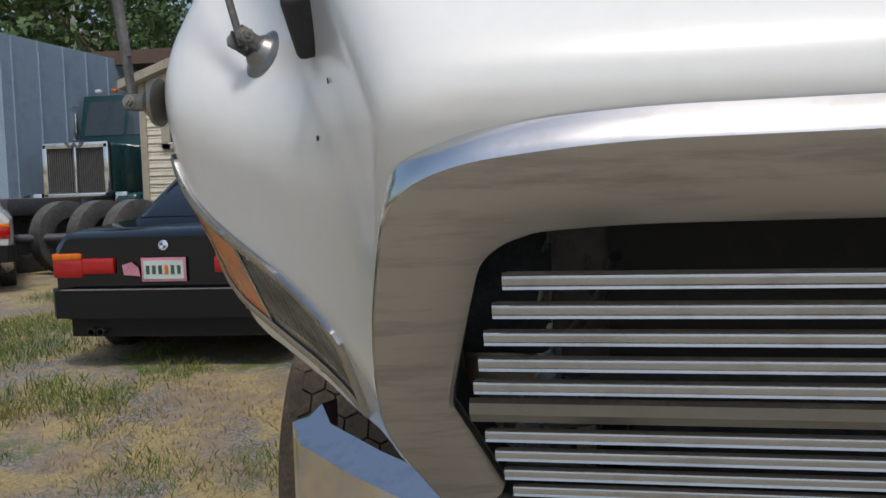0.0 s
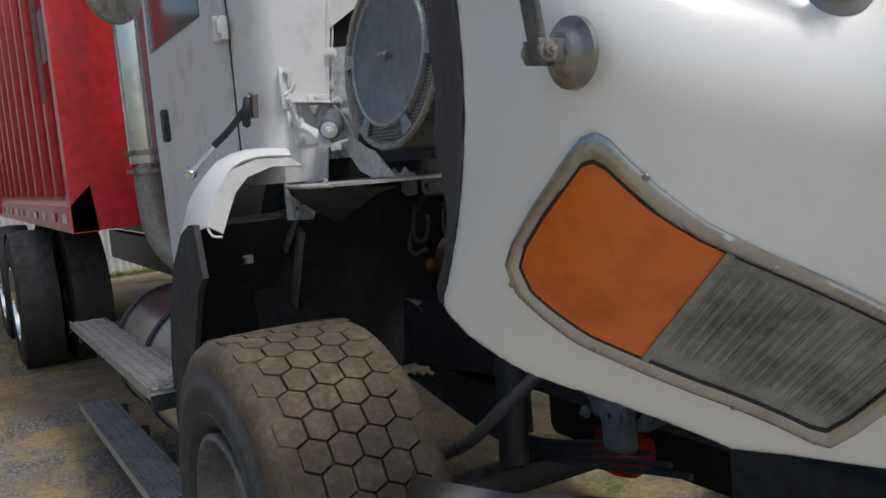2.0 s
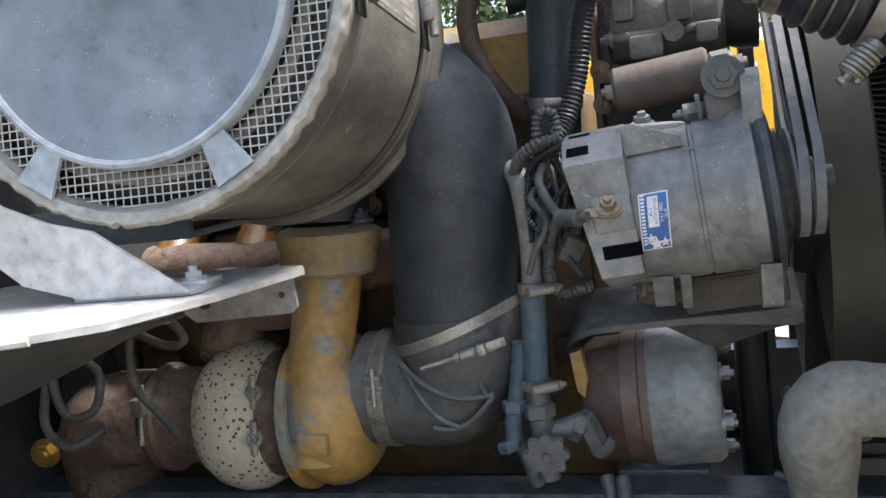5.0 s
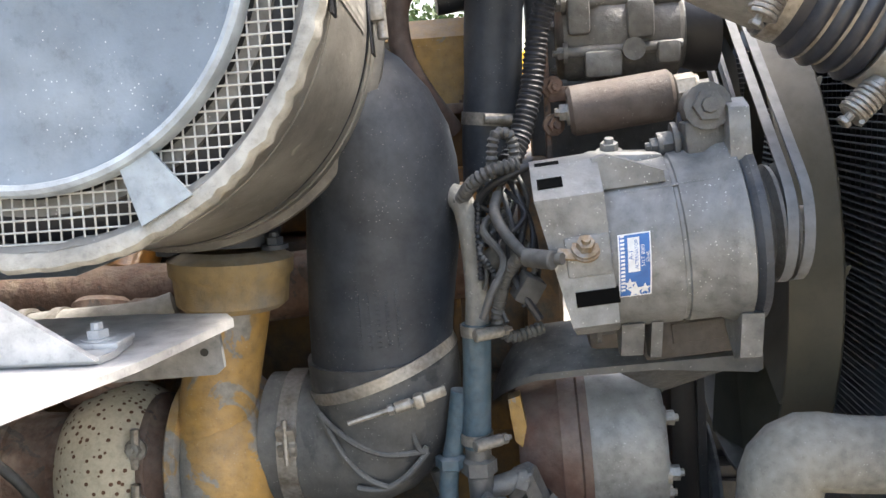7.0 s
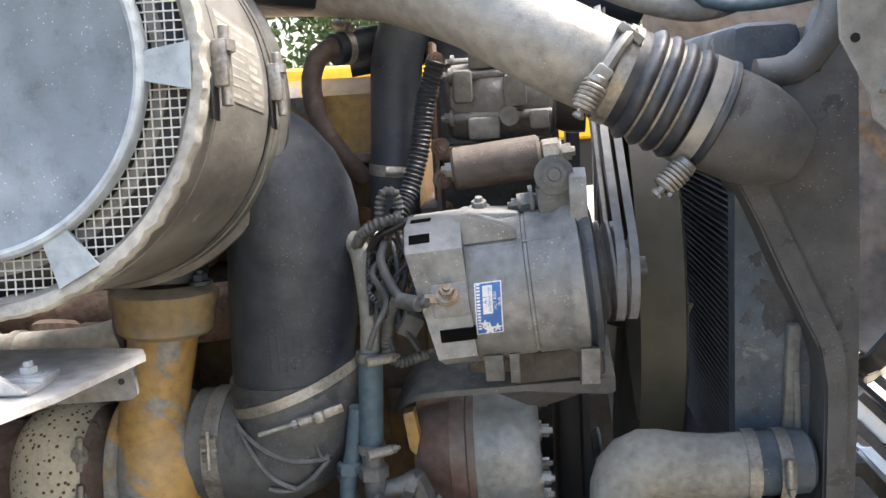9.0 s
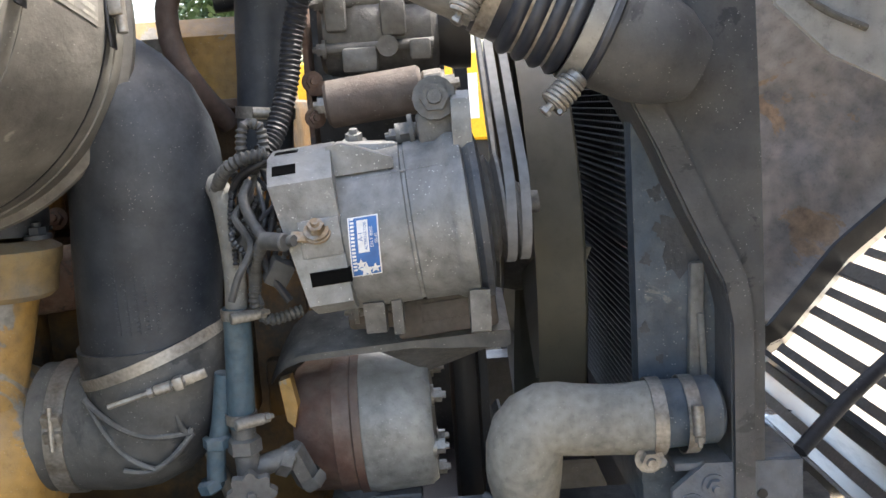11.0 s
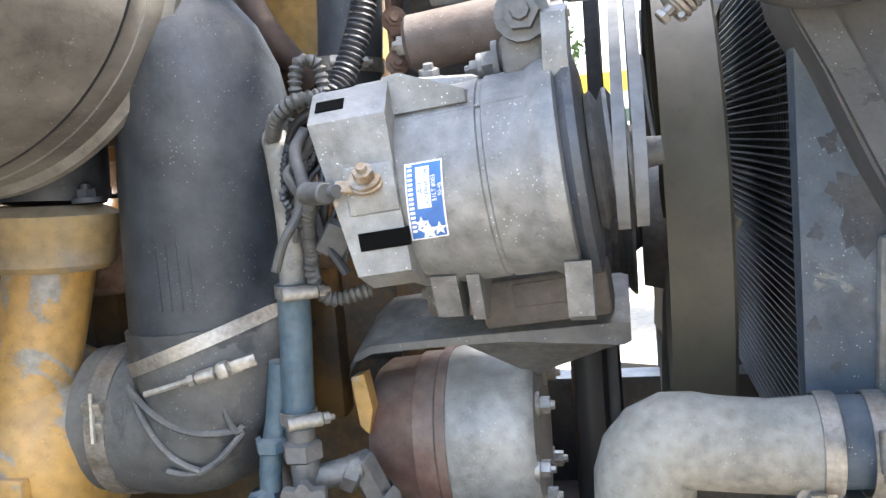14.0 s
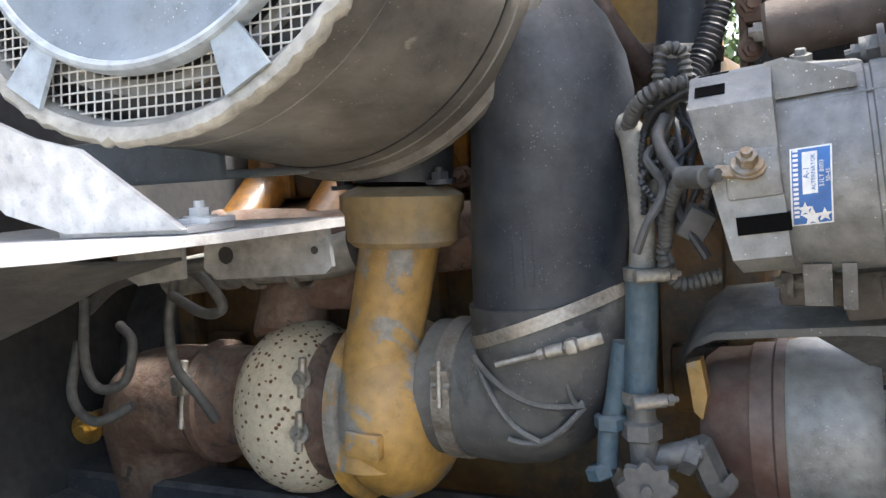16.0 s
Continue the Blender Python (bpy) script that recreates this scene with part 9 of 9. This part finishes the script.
# ---- green truck, tyres, trailer, far roofs ----
gt = thing("green_truck", label="dark green conventional truck with chrome grille, parked", category="truck")
GX, GYC = -11.6, -9.8
bm = bmesh.new()
box(bm, (GX - 1.0, GYC, 1.95), (1.9, 1.36, 1.0), bevel=0.10, seg=3)
part("hood", bm, GREENTRUCK, gt)
bm = bmesh.new()
prism(bm, [(GX - 1.7, 1.5), (GX - 1.7, 2.62), (GX - 1.95, 3.5), (GX - 3.4, 3.58), (GX - 3.4, 1.4)], "y", GYC - 1.0, GYC + 1.0)
part("cab", bevelled(bm, 0.06, 3), GREENTRUCK, gt)
for y0, y1 in ((-0.88, -0.03), (0.03, 0.88)):
    bm = bmesh.new()
    prism(bm, [(GX - 1.70, 2.68), (GX - 1.90, 3.38), (GX - 1.93, 3.38), (GX - 1.74, 2.68)], "y", GYC + y0, GYC + y1)
    part("windscreen", bm, SKYGLASS, gt, "split windscreen pane")
bm = bmesh.new()
for c_, s_ in (((0, 2.40), (1.30, 0.11)), ((-0.61, 1.95), (0.10, 0.96)), ((0.61, 1.95), (0.10, 0.96)), ((0, 1.50), (1.30, 0.08)), ((0, 1.95), (0.05, 0.9))):
    box(bm, (GX + 0.0, GYC + c_[0], c_[1]), (0.12, s_[0], s_[1]), bevel=0.015)
part("grille_frame", bm, CHROME, gt, "chrome grille frame")
for k in range(26):
    bm = bmesh.new()
    box(bm, (GX - 0.01, GYC - 0.55 + 0.044 * k, 1.94), (0.05, 0.018, 0.84))
    part("grille_slat", bm, ALUDK, gt)
bm = bmesh.new()
prism(bm, [(-0.20, 2.46), (-0.12, 2.46), (-0.08, 2.37), (0, 2.46), (0.08, 2.37), (0.12, 2.46), (0.20, 2.46), (0.10, 2.34), (0.05, 2.34), (0, 2.40), (-0.05, 2.34), (-0.10, 2.34)], "x", GX + 0.06, GX + 0.08, Matrix.Translation((0, GYC, 0)))
part("grille_emblem", bm, ALUDK, gt)
for k in range(5):
    bm = bmesh.new()
    box(bm, (GX - 2.0, GYC - 0.7 + 0.35 * k, 3.60), (0.1, 0.12, 0.07), bevel=0.02)
    part("roof_lamp", bm, AMBER if k % 4 else WHITELABEL, gt)
bm = bmesh.new()
box(bm, (GX - 1.75, GYC - 1.15, 2.95), (0.08, 0.18, 0.42), bevel=0.03)
tube(bm, [(GX - 1.7, GYC - 1.0, 3.3), (GX - 1.68, GYC - 1.3, 3.2), (GX - 1.68, GYC - 1.3, 2.7), (GX - 1.7, GYC - 1.0, 2.6)], 0.02, 8)
part("door_mirror", bm, CHROME, gt)
for s in (-1, 1):
    bm = bmesh.new()
    box(bm, (GX - 0.55, GYC + s * 0.95, 1.35), (1.2, 0.5, 0.35), bevel=0.12, seg=3)
    part("fender", bm, GREENTRUCK, gt)
    bm = bmesh.new()
    lathe(bm, [(-0.14, 0.25), (-0.14, 0.5), (0.14, 0.5), (0.14, 0.25)], (GX - 0.6, GYC + s * 0.98, 0.88), (0, 1, 0), 32)
    part("wheel", bm, TYREDK, gt)
    bm = bmesh.new()
    box(bm, (GX - 0.02, GYC + s * 0.85, 1.45), (0.1, 0.24, 0.2), bevel=0.03)
    part("headlamp", bm, CHROME, gt)
bm = bmesh.new()
box(bm, (GX + 0.2, GYC, 0.95), (0.16, 2.3, 0.36), bevel=0.03)
part("bumper", bm, CHROME, gt)
flat = thing("trailer_axle", label="dual tyres of a parked trailer chassis", category="trailer axle")
for k, (x, y) in enumerate(((-8.6, -8.85), (-8.55, -8.1), (-8.45, -7.45), (-8.5, -6.95))):
    bm = bmesh.new()
    lathe(bm, [(-0.12, 0.28), (-0.13, 0.45), (-0.11, 0.52), (0.11, 0.52), (0.13, 0.45), (0.12, 0.28), (0.02, 0.26), (-0.02, 0.1), (-0.02, 0)], (x, y, 0.90), (0.35, 1, 0), 40)
    part("tyre", bm, TYREDK, flat, "black truck tyre")
bm = bmesh.new()
rod(bm, (-8.0, -9.0, 0.9), (-8.4, -6.6, 0.9), 0.07, 12)
box(bm, (-8.9, -9.2, 1.35), (1.8, 1.2, 0.25), bevel=0.02)
box(bm, (-8.2, -9.6, 1.9), (0.12, 0.12, 1.0))
part("axle_beam", bm, FRAME, flat)
tr = thing("box_trailer", label="pale blue box trailer", category="trailer")
bm = bmesh.new()
prism(bm, [(-11.3, -11.0), (-15.5, -10.85), (-24, -10.5), (-24, -13.2), (-11.3, -13.5)], "z", 1.2, 4.45)
part("trailer_box", bm, TRAILER, tr, smooth=False)
for k in range(16):
    bm = bmesh.new()
    box(bm, (-11.6 - 0.75 * k, -10.98 + 0.029 * k, 2.83), (0.05, 0.03, 3.2))
    part("side_post", bm, TRAILER, tr)
bm = bmesh.new()
box(bm, (-17, -12, 1.0), (12, 1.2, 0.3))
for k in range(3):
    lathe(bm, [(-1.2, 0.2), (-1.2, 0.5), (-0.9, 0.5), (0.9, 0.5), (1.2, 0.5), (1.2, 0.2)], (-13.0 - 4.5 * k, -12.1, 0.85), (0, 1, 0), 28)
part("running_gear", bm, FRAME, tr)
port = thing("carport", label="brown roofed open carport", category="carport")
bm = bmesh.new()
prism(bm, [(-14.9, -4.5), (-14.9, -12.6), (-19, -12.6), (-19, -4.5)], "z", 4.32, 4.62)
part("roof", bevelled(bm, 0.02, 1), ROOFING, port, "brown flat roof")
for y in (-12.2, -8.5, -4.8):
    bm = bmesh.new()
    box(bm, (-15.1, y, 2.3), (0.14, 0.14, 4.1))
    part("post", bm, ROOFING, port)
bm = bmesh.new()
box(bm, (-18.9, -8.5, 2.4), (0.1, 8, 4.2))
part("back_wall", bm, CARTRIM, port)
hs = thing("house", label="distant house with a brown shingle roof", category="house")
bm = bmesh.new()
prism(bm, [(-26, 0.3), (-26, 6.0), (-23.5, 8.6), (-21, 6.0), (-21, 0.3)], "x", -38, -30)
part("wall", bm, TRIMC, hs, smooth=False)
bm = bmesh.new()
for s in (-1, 1):
    prism(bm, [(-23.5, 8.9), (-23.5 + s * 3.0, 5.8), (-23.5 + s * 3.0, 5.6), (-23.5, 8.6)], "x", -38.4, -29.6)
part("roof", bm, mat("brown_shingles", (0.22, 0.15, 0.11), 0.9, second=(0.17, 0.12, 0.09), scale=4), hs, smooth=False)
lp = thing("street_lamp", label="pale street lamp with a curved arm", category="street lamp")
bm = bmesh.new()
tube(bm, [(-24, -17.6, 0.3), (-24, -17.6, 5), (-24, -17.6, 7.9), (-24, -17.9, 8.1), (-24, -18.9, 8.15)], 0.09, 10, step=0.4)
part("pole", bm, WHITELABEL, lp)
bm = bmesh.new()
box(bm, (-24, -19.2, 8.12), (0.3, 0.7, 0.14), bevel=0.05)
part("lamp_head", bm, WHITELABEL, lp)

# yellow plant on the far side
yp = thing("yellow_machine", label="yellow construction machine parked on the far side", category="machine")
bm = bmesh.new()
box(bm, (0.6, 6.4, 1.72), (5.2, 1.6, 0.72), bevel=0.08)
part("body", bm, YELLOWPLANT, yp)
bm = bmesh.new()
box(bm, (0.9, 5.58, 1.72), (0.5, 0.03, 0.36))
part("notice", bm, WHITELABEL, yp, "white notice plate")
bm = bmesh.new()
box(bm, (0.9, 5.562, 1.72), (0.30, 0.01, 0.10))
part("notice_bar", bm, INK, yp, smooth=False)
for x in (-1.4, 2.6):
    bm = bmesh.new()
    lathe(bm, [(-0.2, 0.3), (-0.2, 0.68), (0.2, 0.68), (0.2, 0.3), (0.05, 0.28), (0.05, 0)], (x, 5.75, 0.68), (0, -1, 0), 32)
    part("wheel", bm, TYREDK, yp)
bm = bmesh.new()
box(bm, (0.6, 6.4, 1.2), (4.6, 1.2, 0.5), bevel=0.05)
part("chassis", bm, CARTRIM, yp)

# ---- trees ----


def leaf_mesh(name, centres, n, size, seed):
    rng = np.random.default_rng(seed)
    V, Fc = [], []
    for c, r in centres:
        m_ = int(n * r * r)
        d = rng.normal(size=(m_, 3))
        d /= np.linalg.norm(d, axis=1)[:, None]
        pos = np.array(c) + d * (r * rng.uniform(0.55, 1.05, m_)[:, None]) * np.array([1, 1, 0.8])
        for p in pos:
            u = rng.normal(size=3)
            u /= np.linalg.norm(u)
            w = np.cross(u, rng.normal(size=3))
            w /= np.linalg.norm(w)
            s = size * rng.uniform(0.6, 1.3)
            k = len(V)
            V += [tuple(p - u * s), tuple(p + w * s * 0.5), tuple(p + u * s), tuple(p - w * s * 0.5)]
            Fc.append((k, k + 1, k + 2, k + 3))
    me_ = bpy.data.meshes.new(name)
    me_.from_pydata(V, [], Fc)
    return me_


def tree(at, height, spread, seed):
    t = thing("tree", label="leafy green tree behind the yard", category="tree", group="trees")
    rng = random.Random(seed)
    x, y, z = at
    bm = bmesh.new()
    tube(bm, [(x, y, z - 0.2), (x + 0.1, y, z + height * 0.3), (x - 0.1, y + 0.1, z + height * 0.6), (x, y, z + height * 0.85)], [0.3, 0.24, 0.14, 0.05], 10, step=0.5)
    cs = []
    for k in range(16):
        a_ = rng.uniform(0, 6.28)
        h_ = rng.uniform(0.35, 1.0)
        r_ = spread * rng.uniform(0.3, 1.0) * (1.15 - 0.6 * abs(h_ - 0.6))
        c = (x + r_ * math.cos(a_), y + r_ * math.sin(a_), z + height * h_)
        cs.append((c, spread * rng.uniform(0.26, 0.48)))
        tube(bm, [(x, y, z + height * h_ * 0.6), ((x + c[0]) / 2, (y + c[1]) / 2, z + height * h_ * 0.85), c], [0.09, 0.05, 0.02], 6, step=0.6)
    part("trunk", bm, BARK, t, "brown trunk and limbs")
    me_ = leaf_mesh("crown", cs, 190, 0.16, seed)
    me_.materials.append(LEAF)
    cr = new("crown", me_)
    cr.parent = t
    return t


for k, (x, y, h_, s_) in enumerate(((-26, -25, 10.5, 3.6), (-28, -20.5, 12.0, 3.8), (-24, -16.2, 9.0, 3.0), (-30, -15.6, 8.0, 2.4), (-22, -8.6, 7.2, 2.3), (-20, -5.4, 6.2, 2.0), (-22, -31, 11, 3.5), (-24, 3, 10, 3.5), (6, 24, 7, 3), (-4, 26, 7.5, 3.2), (14, 22, 6.5, 2.8))):
    tree((x, y, 0.35), h_, s_, 11 + k)

# ---- grass ----


def grass(name, label, material, spots, per, tall, seed):
    rng = np.random.default_rng(seed)
    V, Fc = [], []
    for sx, sy, sr in spots:
        m_ = int(per * sr * sr)
        a_ = rng.uniform(0, 2 * math.pi, m_)
        r_ = sr * np.sqrt(rng.uniform(0, 1, m_)) * rng.uniform(0.5, 1.1, m_)
        for x, y in zip(sx + r_ * np.cos(a_), sy + r_ * np.sin(a_)):
            z = ground_z(x, y) - 0.02
            h_ = tall * rng.uniform(0.4, 1.2)
            d = rng.uniform(0, 2 * math.pi)
            lx, ly = h_ * 0.6 * rng.normal(), h_ * 0.6 * rng.normal()
            wx, wy = 0.004 * math.cos(d), 0.004 * math.sin(d)
            k = len(V)
            V += [(x - wx, y - wy, z), (x + wx, y + wy, z), (x + lx * 0.4 + wx * 0.7, y + ly * 0.4 + wy * 0.7, z + h_ * 0.6), (x + lx * 0.4 - wx * 0.7, y + ly * 0.4 - wy * 0.7, z + h_ * 0.6), (x + lx, y + ly, z + h_)]
            Fc += [(k, k + 1, k + 2, k + 3), (k + 3, k + 2, k + 4)]
    me_ = bpy.data.meshes.new(name)
    me_.from_pydata(V, [], Fc)
    me_.materials.append(material)
    return tagged(new(name, me_), label, "grass", kind="stuff")


rng = random.Random(8)
green, dry = [], []
for k in range(120):
    x, y = rng.uniform(-9.6, -0.2), rng.uniform(-6.5, -1.7)
    (green if rng.random() < 0.45 else dry).append((x, y, rng.uniform(0.15, 0.55)))
for k in range(26):
    green.append((-9.4 + 0.25 * rng.random(), -2.9 + 0.16 * k, 0.25))
green += [(-5.6, -2.3, 0.7), (-6.6, -2.2, 0.8), (-4.4, -2.2, 0.5), (-7.4, -2.6, 0.6), (-3.2, -5.0, 0.7), (-4.2, -5.6, 0.9), (-6.5, -6.0, 1.0)]
grass("green_grass", "patches of short green grass", mat("green_blade", (0.12, 0.17, 0.03), 0.7, second=(0.20, 0.20, 0.05), scale=2), green, 2600, 0.085, 21)
grass("dry_grass", "patches of dry straw-coloured grass", mat("dry_blade", (0.36, 0.28, 0.12), 0.8, second=(0.27, 0.20, 0.09), scale=2), dry, 2400, 0.055, 22)
